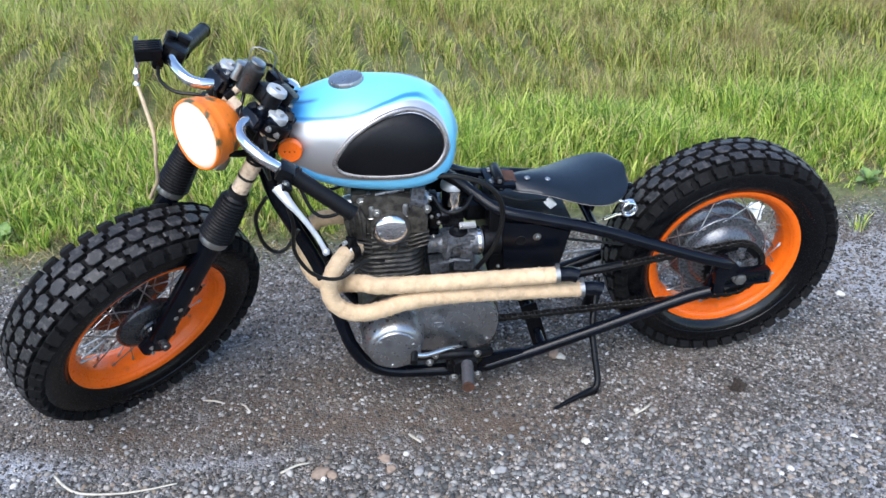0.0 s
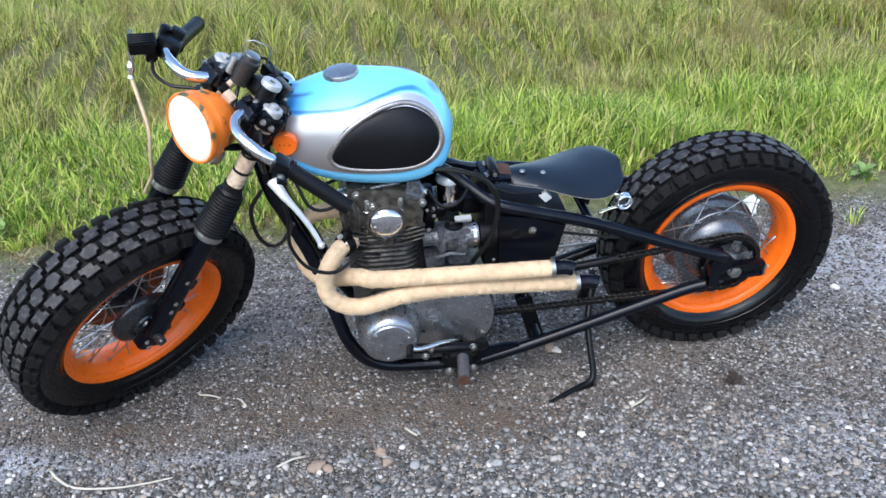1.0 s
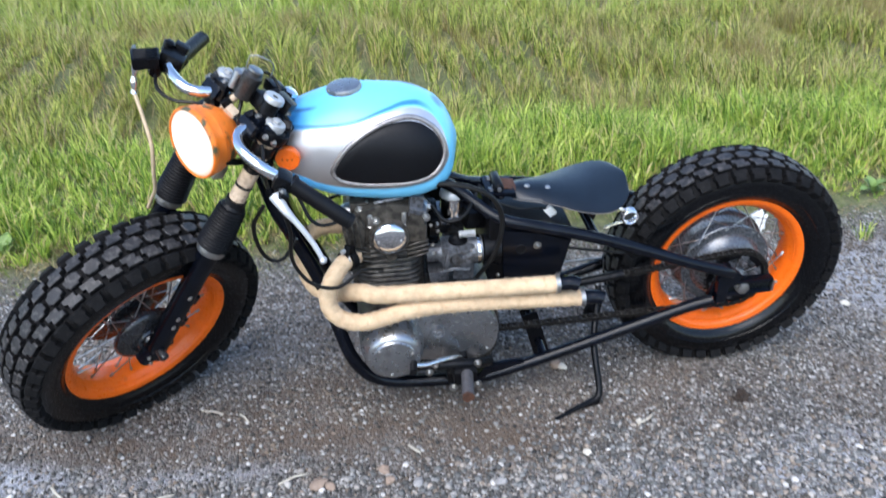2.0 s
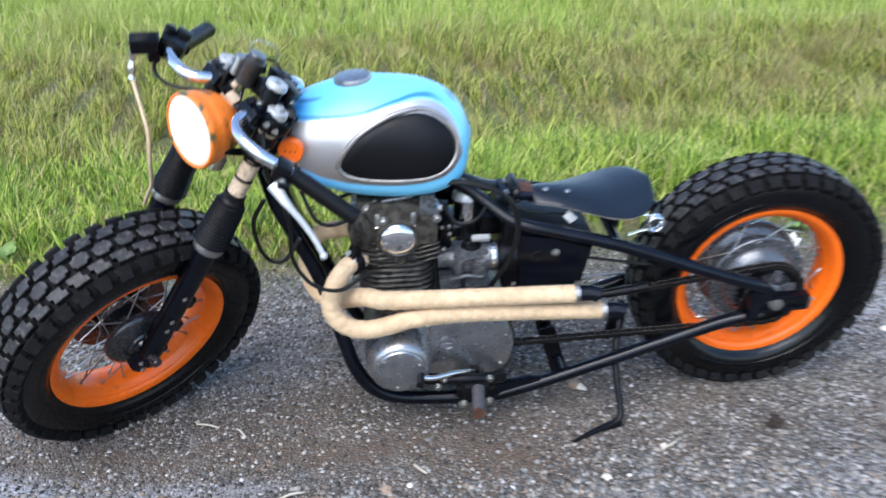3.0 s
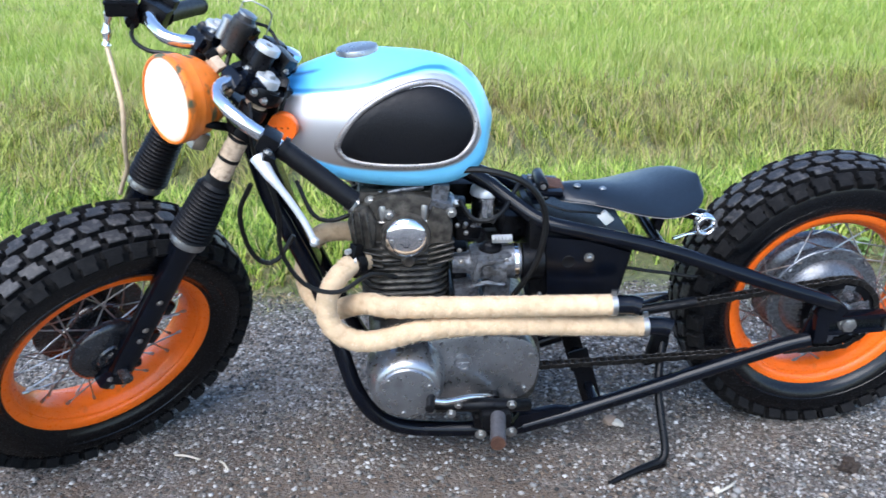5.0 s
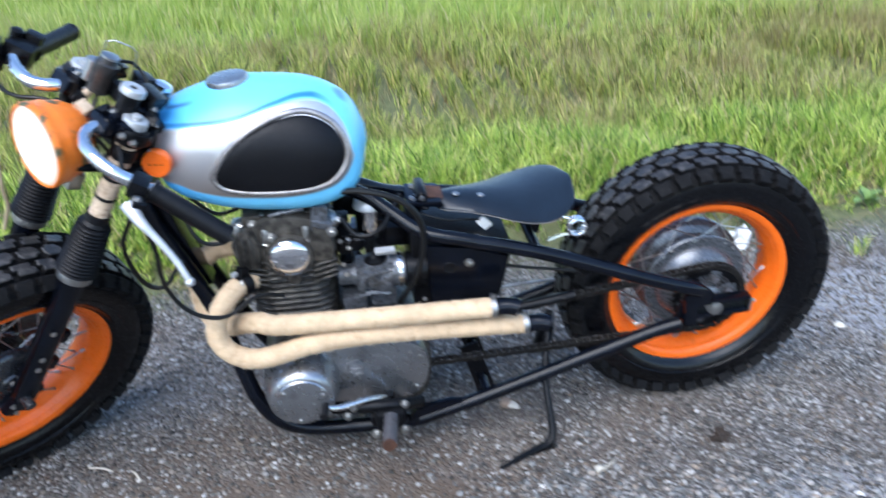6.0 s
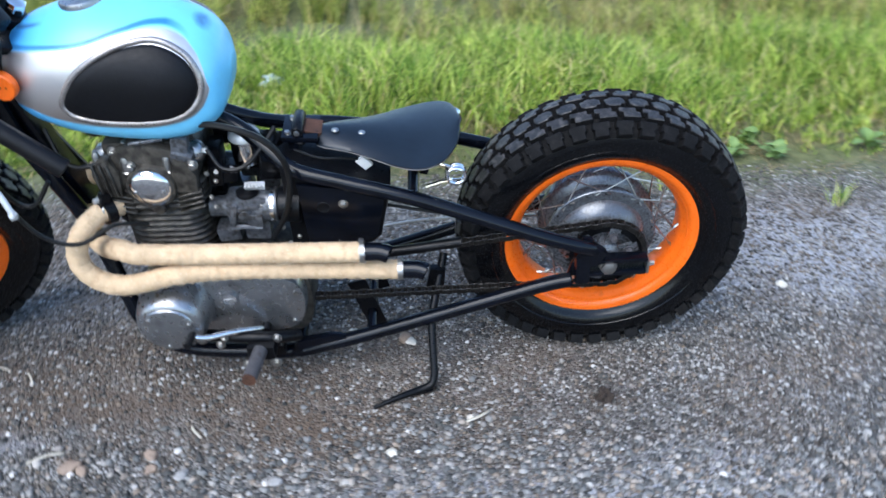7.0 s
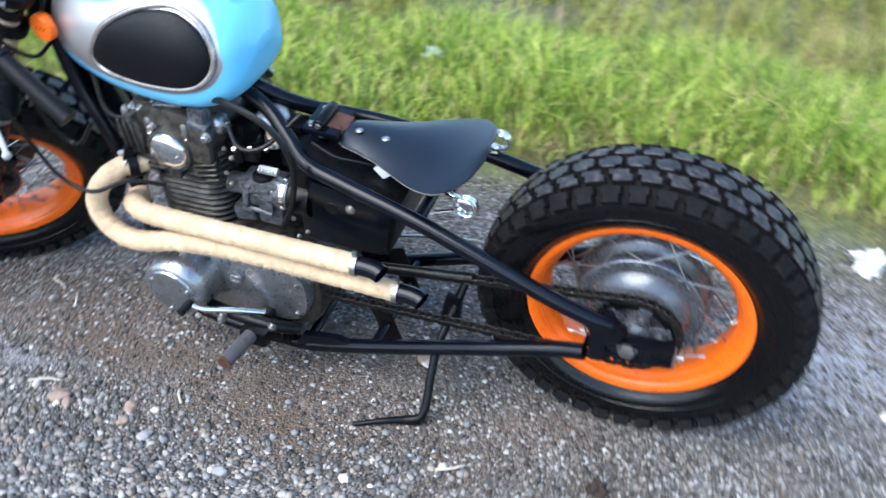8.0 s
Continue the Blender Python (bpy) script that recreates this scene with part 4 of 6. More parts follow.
# right side: switch housing, brake reservoir, brake lever
house = block((0.055, 0.052, 0.046), (-0.158, 0.205, 0.648), 0.010, (0, 0, -47))
house = block((0.034, 0.03, 0.064), (-0.122, 0.23, 0.650), 0.008, (0, 0, -47), bm=house)
part("switch_housing", house, M_SATIN, bike, "black switch housing", FORK)
reservoir = part("brake_reservoir", block((0.056, 0.054, 0.024), (-0.217, 0.216, 0.640), 0.006, (0, -28, -30)), M_SATIN, bike, "square black brake fluid reservoir", FORK)
part("reservoir_lid", block((0.060, 0.054, 0.006), (-0.224, 0.214, 0.653), 0.003, (0, -28, -30)), M_SATIN, reservoir)
for k in range(5):
    part("lid_rib", block((0.052, 0.004, 0.003), (-0.2265, 0.214, 0.6575), 0.001, (0, -28, -30), segments=1), M_SATIN, reservoir, "", pose(-0.2265, 0.214, 0.6575, 0, -28, -30) @ pose(0, (k - 2) * 0.0095, 0) @ pose(-0.2265, 0.214, 0.6575, 0, -28, -30).inverted())
part("master_cylinder", tube([(-0.205, 0.185, 0.628), (-0.185, 0.235, 0.628)], 0.013, 14, 0.01), M_SATIN, reservoir)
part("mirror_boss", lathe([(0, 0.655), (0.012, 0.655), (0.013, 0.68), (0.008, 0.684), (0, 0.684)], 14, "Z", (-0.155, 0.235, 0)), M_SATIN, bike, "", FORK)
part("brake_lever", tube([(-0.2, 0.232, 0.628), (-0.19, 0.27, 0.615), (-0.165, 0.315, 0.6), (-0.13, 0.36, 0.585)], 0.0065, 10, 0.01, squash=0.6), M_SATIN, bike, "black brake lever", FORK)
part("hose_fitting", tube([(-0.238, 0.212, 0.624), (-0.234, 0.206, 0.60), (-0.228, 0.192, 0.568)], 0.0072, 12, 0.008, swell=lambda i, k, s: 1.25 if (s % 0.03) < 0.014 else 0.8), M_CHROME, bike, "crimped metal hose fitting", FORK)
part("brake_hose", tube([(-0.228, 0.192, 0.568), (-0.217, 0.144, 0.53), (-0.205, 0.103, 0.49), (-0.181, 0.086, 0.425), (-0.152, 0.088, 0.375), (-0.138, 0.098, 0.335), (-0.125, 0.107, 0.30)], 0.0045, 10), M_HOSE, bike, "tan braided brake hose", FORK)
part("control_cable", tube([(-0.20, 0.19, 0.625), (-0.215, 0.15, 0.612), (-0.21, 0.10, 0.618), (-0.18, 0.06, 0.64), (-0.13, 0.02, 0.64)], 0.004, 8), M_CABLE, bike, "", FORK)

# instruments and nuts on the upper yoke
part("indicator_tube", lathe([(0, 0.70), (0.02, 0.70), (0.02, 0.735), (0.0215, 0.737), (0.0215, 0.757), (0.018, 0.76), (0.017, 0.768), (0, 0.768)], 24, "Z", (-0.128, 0.008, 0)), M_TUBE, bike, "dark grey upright tube with a metal cap", FORK)
part("small_cap", lathe([(0, 0.70), (0.012, 0.70), (0.012, 0.732), (0.014, 0.733), (0.014, 0.740), (0.010, 0.743), (0, 0.743)], 20, "Z", (-0.126, 0.046, 0)), M_STEEL, bike, "small chrome cap", FORK)
part("tube_cap", lathe([(0, 0.764), (0.0165, 0.764), (0.0165, 0.772), (0.01, 0.774), (0, 0.774)], 24, "Z", (-0.128, 0.008, 0)), M_STEEL, bike, "", FORK)
ring_bm = lathe([(0.007, 0.751), (0.021, 0.751), (0.0225, 0.748), (0.0225, 0.739), (0.007, 0.739)], 28, "Z", (-0.112, -0.058, 0), closed=True)
part("key_switch_bezel", ring_bm, M_LEVER, bike, "bright ring of the key switch", FORK)
part("key_switch", lathe([(0, 0.70), (0.019, 0.70), (0.019, 0.74), (0.0068, 0.742), (0.0068, 0.749), (0, 0.749)], 24, "Z", (-0.112, -0.058, 0)), M_SATIN, bike, "black key switch barrel", FORK)
part("stem_nut", lathe([(0, 0.715), (0.019, 0.715), (0.019, 0.731), (0.014, 0.734), (0, 0.734)], 6, "Z"), M_CHROME, bike, "", FORK)
part("bottle_cage_wire", tube([(-0.10, 0.05, 0.72), (-0.11, 0.055, 0.775), (-0.09, 0.035, 0.785), (-0.07, 0.02, 0.78), (-0.06, 0.02, 0.74)], 0.0015, 6), M_STEEL, bike, "thin bent wire", FORK)
for x, y, z, sx, sy, sz, a in ((-0.060, -0.045, 0.725, 0.04, 0.045, 0.035, 20), (-0.075, 0.055, 0.722, 0.04, 0.035, 0.04, 30), (-0.095, -0.02, 0.715, 0.04, 0.04, 0.03, 0), (-0.03, 0.02, 0.722, 0.035, 0.05, 0.026, -15)):
    part("wiring_block", block((sx, sy, sz), (x, y, z), 0.008, (a * 0.5, a * 0.4, a)), M_SATIN, bike, "black wiring block", FORK)
for pts in ([(-0.09, -0.03, 0.72), (-0.06, -0.075, 0.705), (-0.055, -0.10, 0.65), (-0.06, -0.09, 0.60), (-0.03, -0.05, 0.56)], [(-0.11, 0.03, 0.72), (-0.14, -0.02, 0.66), (-0.135, -0.05, 0.62), (-0.09, -0.05, 0.57)], [(-0.13, -0.10, 0.655), (-0.13, -0.135, 0.62), (-0.10, -0.135, 0.58), (-0.05, -0.11, 0.54), (-0.02, -0.06, 0.53)], [(-0.15, 0.06, 0.66), (-0.16, 0.03, 0.645), (-0.14, 0.0, 0.655)]):
    part("control_cable", tube(pts, 0.0042, 8), M_CABLE, bike, "", FORK)
part("brake_splitter", block((0.03, 0.05, 0.035), (-0.135, -0.02, 0.53), 0.006), M_STEEL, bike, "grimy metal block below the headlight", FORK)
part("horn_disc", lathe([(0, -0.145), (0.02, -0.146), (0.032, -0.14), (0.034, -0.125), (0, -0.12)], 28, "X", (0, 0.0, 0.545)), M_SATIN, bike, "", FORK)

for pts in ([(-0.122, -0.02, 0.60), (-0.118, -0.028, 0.64), (-0.112, -0.034, 0.69)], [(-0.128, 0.045, 0.63), (-0.135, 0.03, 0.66), (-0.13, 0.018, 0.70)]):
    part("wrapped_loom", tube(pts, 0.0085, 10), M_TAPE, bike, "tan cloth-wrapped wiring", FORK)
for x, y, z, s in ((-0.075, -0.09, 0.70, 0.02), (-0.14, -0.045, 0.69, 0.018), (-0.09, 0.03, 0.735, 0.02), (-0.055, 0.06, 0.71, 0.022), (-0.15, 0.02, 0.675, 0.018), (-0.07, -0.02, 0.735, 0.016)):
    part("wiring_block", block((s, s * 1.3, s * 0.9), (x, y, z), 0.005, (x * 400, y * 500, z * 90)), M_SATIN, bike, "black wiring block", FORK)
for x, y, z in ((-0.10, -0.045, 0.73), (-0.062, -0.07, 0.715), (-0.12, 0.055, 0.715), (-0.085, 0.075, 0.725)):
    part("loom_bolt", bolt((x, y, z), 0.005, 0.007, "Z", 1), M_STEEL, bike, "", FORK)

# pinch bolts on the clamps, a brown plug and taped wires among them
for side in (-1, 1):
    for dx, dy, z in ((-0.028, 0.016, 0.684), (-0.030, -0.014, 0.674), (-0.012, 0.030, 0.678)):
        part("pinch_bolt", bolt((FX + dx, side * (FY + dy), z), 0.0048, 0.009, "X", -1), M_STEEL, bike, "", LEGS)
    part("clamp_collar", lathe([(0.019, 0.628), (0.0245, 0.629), (0.0255, 0.634), (0.0255, 0.648), (0.0245, 0.652), (0.019, 0.653)], 24, "Z", (FX, side * FY, 0), closed=True), M_SATIN, bike, "", LEGS)
part("wire_plug", block((0.022, 0.026, 0.018), (-0.150, -0.004, 0.668), 0.004, (15, -20, 20), bm=block((0.014, 0.016, 0.022), (-0.142, 0.006, 0.652), 0.003, (10, -25, 12))), M_TAPE, bike, "brown plastic wire plug", FORK)
for pts in ([(-0.15, 0.0, 0.66), (-0.148, -0.03, 0.64), (-0.125, -0.06, 0.625), (-0.10, -0.07, 0.60)], [(-0.09, 0.04, 0.745), (-0.06, 0.03, 0.752), (-0.045, 0.0, 0.74), (-0.05, -0.035, 0.725)], [(-0.112, -0.04, 0.715), (-0.125, -0.06, 0.70), (-0.12, -0.085, 0.665), (-0.10, -0.10, 0.64), (-0.07, -0.085, 0.60)]):
    part("control_cable", tube(pts, 0.0034, 8), M_CABLE, bike, "", FORK)

# headlight
HL = FORK @ Matrix.Translation((-0.203, -0.002, 0.583)) @ pose(0, 0, 0, 0, 0, 4) @ pose(0, 0, 0, 0, -(90 + 19.5), 0) @ Matrix.Scale(0.95, 4)  # z ahead
shell = lathe([(0, -0.098), (0.03, -0.095), (0.058, -0.08), (0.073, -0.055), (0.0785, -0.026), (0.081, -0.024), (0.0815, -0.004), (0.083, -0.002), (0.084, 0.006), (0.082, 0.011), (0.0785, 0.012), (0.077, 0.006)], 48, "Z")
M_LAMP_PAINT = mat("streaked_orange", (0.78, 0.19, 0.018), 0.4, vary=0.2, scale=9, second=(0.07, 0.075, 0.035), second_at=(0.56, 0.63), stretch=(0.35, 1.3, 1.6))
headlight = part("headlight", shell, M_LAMP_PAINT, bike, "orange headlight shell with dark brushed streaks", HL)
M_GLOW = bpy.data.materials.new("lit_lens")
M_GLOW.use_nodes = True
M_GLOW.node_tree.nodes["Principled BSDF"].inputs["Base Color"].default_value = (0.3, 0.29, 0.27, 1)
M_GLOW.node_tree.nodes["Principled BSDF"].inputs["Roughness"].default_value = 0.15
gn = M_GLOW.node_tree
glow_at = gn.nodes.new("ShaderNodeTexCoord")
from_middle = gn.nodes.new("ShaderNodeVectorMath")
from_middle.operation = "LENGTH"
gn.links.new(glow_at.outputs["Object"], from_middle.inputs[0])
rim_tone = gn.nodes.new("ShaderNodeValToRGB")  # the bulb's warm white falls off towards the rim of the bowl
rim_tone.color_ramp.elements[0].position, rim_tone.color_ramp.elements[0].color = 0.036, (1.0, 0.94, 0.86, 1)
rim_tone.color_ramp.elements[1].position, rim_tone.color_ramp.elements[1].color = 0.08, (0.2, 0.085, 0.025, 1)
gn.links.new(from_middle.outputs["Value"], rim_tone.inputs[0])
gn.links.new(rim_tone.outputs[0], gn.nodes["Principled BSDF"].inputs["Emission Color"])
gn.nodes["Principled BSDF"].inputs["Emission Strength"].default_value = 1.15
part("lens", lathe([(0.0782, 0.008), (0.066, 0.014), (0.045, 0.018), (0.02, 0.0205), (0, 0.021)], 48, "Z"), M_GLOW, headlight, "lit white headlight lens")
for side in (-1, 1):
    part("lamp_bracket", tube([(FX - 0.01, side * 0.070, 0.585), (-0.145, side * 0.072, 0.585), (-0.17, side * 0.07, 0.585)], 0.008, 10, 0.01, squash=0.35), M_SATIN, bike, "", FORK)

# ---- tank ----
TX0, TX1 = -0.448, -0.042


def curve_at(points, x):
    """A smooth line through points, at x."""
    for (x0, y0), (x1, y1) in zip(points, points[1:]):
        if x <= x1:
            i = points.index((x0, y0))
            t = (x - x0) / (x1 - x0)
            ym, yp = points[max(i - 1, 0)], points[min(i + 2, len(points) - 1)]
            m0 = (y1 - ym[1]) / (x1 - ym[0]) * (x1 - x0)
            m1 = (yp[1] - y0) / (yp[0] - x0) * (x1 - x0)
            return (2 * t ** 3 - 3 * t * t + 1) * y0 + (t ** 3 - 2 * t * t + t) * m0 + (3 * t * t - 2 * t ** 3) * y1 + (t ** 3 - t * t) * m1
    return points[-1][1]


TANK_TOP = [(-0.448, 0.846), (-0.43, 0.864), (-0.355, 0.892), (-0.299, 0.904), (-0.227, 0.902), (-0.149, 0.890), (-0.09, 0.862), (-0.06, 0.828), (-0.042, 0.785)]
TANK_LOW = [(-0.448, 0.735), (-0.43, 0.710), (-0.40, 0.688), (-0.324, 0.661), (-0.22, 0.648), (-0.14, 0.652), (-0.085, 0.672), (-0.058, 0.704), (-0.042, 0.760)]
TANK_WIDE = [(-0.448, 0.085), (-0.43, 0.102), (-0.38, 0.117), (-0.30, 0.130), (-0.20, 0.137), (-0.13, 0.133), (-0.085, 0.115), (-0.06, 0.09), (-0.042, 0.03)]


def tank_y(x, z):
    """Half width of the tank at x and z."""
    t, l, w = curve_at(TANK_TOP, x), curve_at(TANK_LOW, x), curve_at(TANK_WIDE, x)
    mid = l + (t - l) * 0.44
    q = abs(z - mid) / ((t - mid) if z > mid else (mid - l))
    return w * max(0.0, 1 - min(q, 1) ** (2.5 if z > mid else 4.6)) ** (1 / (2.1 if z > mid else 2.5))


def tank_mesh():
    bm = bmesh.new()
    rings = []
    n, sides = 44, 56
    for i in range(n + 1):
        f = i / n
        x = TX0 + (TX1 - TX0) * (0.5 - 0.5 * math.cos(math.pi * f))
        t, l, w = curve_at(TANK_TOP, x), curve_at(TANK_LOW, x), curve_at(TANK_WIDE, x)
        mid = l + (t - l) * 0.44
        ring = []
        for k in range(sides):
            a = 2 * math.pi * k / sides
            c, s = math.cos(a), math.sin(a)
            y = w * math.copysign(abs(c) ** (2 / (2.1 if s > 0 else 2.5)), c)
            z = mid + ((t - mid) if s > 0 else (mid - l)) * math.copysign(abs(s) ** (2 / (2.5 if s > 0 else 4.6)), s)
            ring.append(bm.verts.new((x, y, z)))
        rings.append(ring)
    for a, b in zip(rings, rings[1:]):
        for k in range(sides):
            bm.faces.new((a[k], a[(k + 1) % sides], b[(k + 1) % sides], b[k]))
    bm.faces.new(rings[0])
    bm.faces.new(rings[-1])
    bmesh.ops.recalc_face_normals(bm, faces=bm.faces[:])
    return bm


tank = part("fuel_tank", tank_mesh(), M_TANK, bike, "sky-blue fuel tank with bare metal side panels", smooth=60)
PAD = round_outline([(x * 0.96 - 0.0083, z * 0.89 + 0.0818) for x, z in [(-0.340, 0.757), (-0.300, 0.822), (-0.228, 0.864), (-0.155, 0.872), (-0.100, 0.838), (-0.083, 0.785), (-0.105, 0.742), (-0.150, 0.724), (-0.235, 0.721), (-0.310, 0.730)]], 0.01)
cx, cz = sum(p[0] for p in PAD) / len(PAD), sum(p[1] for p in PAD) / len(PAD)
for side in (-1, 1):
    bm = bmesh.new()
    rings = []
    for f, lift in ((1.0, 0.0), (1.0, 0.004), (0.97, 0.0065), (0.8, 0.0075), (0.6, 0.008), (0.4, 0.008), (0.2, 0.008)):
        rings.append([bm.verts.new((cx + (x - cx) * f, side * (tank_y(cx + (x - cx) * f, cz + (z - cz) * f) + lift), cz + (z - cz) * f)) for x, z in PAD])
    for a, b in zip(rings, rings[1:]):
        for k in range(len(PAD)):
            q = (k + 1) % len(PAD)
            bm.faces.new((a[k], a[q], b[q], b[k]))
    bm.faces.new(rings[-1])
    bmesh.ops.recalc_face_normals(bm, faces=bm.faces[:])
    part("knee_pad", bm, M_PAD, tank, "black rubber knee pad")
    rim_line = [(cx + (x - cx) * 1.045, side * (tank_y(cx + (x - cx) * 1.045, cz + (z - cz) * 1.075) + 0.0005), cz + (z - cz) * 1.075) for x, z in PAD]
    part("pad_trim", tube(rim_line[::2], 0.0066, 10, 0.012, closed=True), M_TRIM, tank, "brownish metal bead round the pad")
    # orange disc on the nose of the tank, with three dark holes
    at = Vector((-0.437, side * 0.127, 0.796))
    m = Matrix.Translation(at) @ pose(0, 0, 0, -90 * side, 0, 0) @ pose(0, 0, 0, 0, -10, 0)
    part("reflector_stalk", tube([(-0.437, side * 0.12, 0.796), (-0.43, side * 0.08, 0.79), (-0.42, side * 0.05, 0.79)], 0.006, 10), M_SATIN, tank)
    disc = part("side_reflector", lathe([(0, 0.004), (0.0252, 0.004), (0.0272, 0.002), (0.0272, -0.012), (0, -0.012)], 32, "Z"), M_ORANGE, tank, "orange round plate with three dark holes", m)
    for dx in (-0.011, 0, 0.011):
        part("screw_hole", lathe([(0, 0.0046), (0.0018, 0.0046), (0.002, 0.0038), (0.002, 0.002), (0, 0.002)], 10, "Z", (dx, 0, 0)), M_PAD, disc)
CAP = Matrix.Translation((-0.30, 0, 0.9035)) @ pose(0, 0, 0, 0, -6, 0)
cap_part = part("fuel_cap", lathe([(0, 0.008), (0.034, 0.0075), (0.039, 0.006), (0.041, 0.002), (0.041, -0.004), (0.042, -0.008), (0.042, -0.016), (0, -0.016)], 40, "Z"), M_CASE, tank, "dull metal screw-on fuel cap", CAP)

# ---- frame ----
def both(name, points, r, label="", material=M_BLACK, **kw):
    for side in (-1, 1):
        part(name, tube([(x, y * -side, z) for x, y, z in points], r, 14, **kw), material, bike, label)


both("down_tube", [(-0.515, -0.028, 0.74), (-0.488, -0.040, 0.625), (-0.457, -0.046, 0.552), (-0.402, -0.060, 0.42), (-0.356, -0.102, 0.266), (-0.334, -0.122, 0.20), (-0.30, -0.13, 0.142), (-0.25, -0.13, 0.106), (-0.17, -0.132, 0.092), (0.0, -0.14, 0.092), (0.06, -0.143, 0.108)], 0.0175, "black frame down tube")
part("frame_gusset", slab([(-0.512, 0.735), (-0.482, 0.735), (-0.443, 0.59), (-0.398, 0.455), (-0.412, 0.45), (-0.47, 0.59)], -0.028, 0.028, 0.004), M_BLACK, bike, "black gusset between the down tubes")
both("lower_rear_tube", [(0.03, -0.145, 0.098), (0.175, -0.146, 0.142), (0.427, -0.146, 0.229), (0.58, -0.145, 0.281), (0.64, -0.15, 0.30)], 0.0165, "black hardtail lower tube")
both("upper_rear_tube", [(-0.20, -0.008, 0.69), (-0.12, -0.012, 0.668), (-0.05, -0.024, 0.634), (0.003, -0.054, 0.600), (0.061, -0.093, 0.572), (0.15, -0.112, 0.554), (0.31, -0.132, 0.517), (0.55, -0.157, 0.436), (0.645, -0.158, 0.402), (0.675, -0.150, 0.386)], 0.0158, "black hardtail upper tube")
part("headstock", lathe([(0.02, 0.585), (0.031, 0.585), (0.032, 0.60), (0.027, 0.605), (0.027, 0.68), (0.031, 0.684), (0.031, 0.695), (0.02, 0.695)], 24, "Z", closed=True), M_BLACK, bike, "", pose(-0.808, 0, 0.283, 0, RAKE))
part("backbone_tube", tube([(-0.46, 0, 0.83), (-0.35, 0, 0.80), (-0.2, 0, 0.74), (-0.14, 0, 0.71)], 0.02, 14), M_BLACK, bike)
for x, z in ((0.02, 0.095), (0.19, 0.145), (0.30, 0.52)):
    part("cross_tube", tube([(x, -0.14, z), (x, 0.14, z)], 0.012, 12, 0.1), M_BLACK, bike)
for side in (-1, 1):
    strap = block((0.044, 0.005, 0.16), (0.182, side * 0.07, 0.165), 0.002, (0, -17, 0))
    part("frame_strap", strap, M_SATIN, bike, "flat black frame strap")
    plate = slab([(0.632, 0.297), (0.668, 0.298), (0.70, 0.300), (0.785, 0.305), (0.795, 0.334), (0.785, 0.354), (0.712, 0.354), (0.692, 0.376), (0.680, 0.400), (0.658, 0.404), (0.650, 0.36), (0.638, 0.33)], side * 0.124, side * 0.136, 0.003)
    axle_plate = part("axle_plate", plate, M_BLACK, bike, "black axle plate")
    slot = block((0.118, 0.012, 0.034), (0.737, side * 0.139, 0.333), 0.004, (0, -2, 0))
    part("slot_block", slot, M_DARK, axle_plate)
    for z in (0.3505, 0.3155):
        part("slot_rail", block((0.128, 0.024, 0.011), (0.737, side * 0.142, z), 0.004, (0, -2, 0)), M_BLACK, axle_plate)
    joint = block((0.058, 0.026, 0.05), (0.676, side * 0.142, 0.368), 0.011, (0, 35, 0))
    joint = block((0.034, 0.028, 0.074), (0.662, side * 0.142, 0.325), 0.011, (0, -4, 0), bm=joint)
    part("tube_joint", joint, M_BLACK, axle_plate, "black welded joint of the rear tubes")
    part("adjuster_plate", block((0.006, 0.026, 0.034), (0.803, side * 0.142, 0.3325), 0.002, (0, -2, 0)), M_STEEL, axle_plate)
    nut = lathe([(0, side * 0.14), (0.0205, side * 0.14), (0.0205, side * 0.150), (0.0170, side * 0.1505), (0.0170, side * 0.159), (0.012, side * 0.1615), (0, side * 0.1615)], 6, "Y", (0.717, 0, 0.334))
    part("axle_nut", nut, M_STEEL, axle_plate, "worn bright axle nut")
    part("adjuster_bolt", tube([(0.80, side * 0.142, 0.334), (0.819, side * 0.142, 0.336)], 0.004, 8, 1.0), M_STEEL, axle_plate)
part("rear_axle", lathe([(0, -0.15), (0.009, -0.15), (0.009, 0.15), (0, 0.15)], 16, "Y", (0.72, 0, 0.3277)), M_STEEL, bike)
for side in (-1, 1):
    part("frame_gusset", slab([(-0.01, 0.088), (0.10, 0.112), (0.16, 0.138), (0.10, 0.150), (0.02, 0.135)], side * 0.138, side * 0.156, 0.003), M_BLACK, bike, "black frame gusset plate")
part("battery_box", slab([(0.03, 0.585), (0.035, 0.385), (0.205, 0.38), (0.228, 0.40), (0.252, 0.52), (0.15, 0.552)], -0.10, 0.10, 0.006), M_SATIN, bike, "black electrics box under the seat")
box_lid = slab([(0.062, 0.548), (0.072, 0.395), (0.195, 0.392), (0.222, 0.41), (0.240, 0.505), (0.15, 0.535)], -0.112, -0.099, 0.004)
part("box_side_panel", box_lid, M_BLACK, bike, "black side panel")
part("panel_hole", lathe([(0.0, -0.1125), (0.010, -0.1125), (0.0125, -0.1135), (0.0135, -0.1125), (0.0135, -0.110), (0, -0.110)], 24, "Y", (0.112, 0, 0.490)), M_PAD, bike)
part("panel_bolt", bolt((0.154, -0.112, 0.498), 0.007, 0.009), M_STEEL, bike, "bright bolt")
part("fuse_holder", block((0.030, 0.010, 0.022), (0.199, -0.048, 0.556), 0.003, (10, 48, 5)), M_WHITE, bike, "white plastic connector")
part("wire_bundle", tube([(0.06, -0.06, 0.60), (0.11, -0.07, 0.585), (0.15, -0.062, 0.577), (0.187, -0.050, 0.566)], 0.0025, 8), M_CABLE, bike, "thin dark wires")
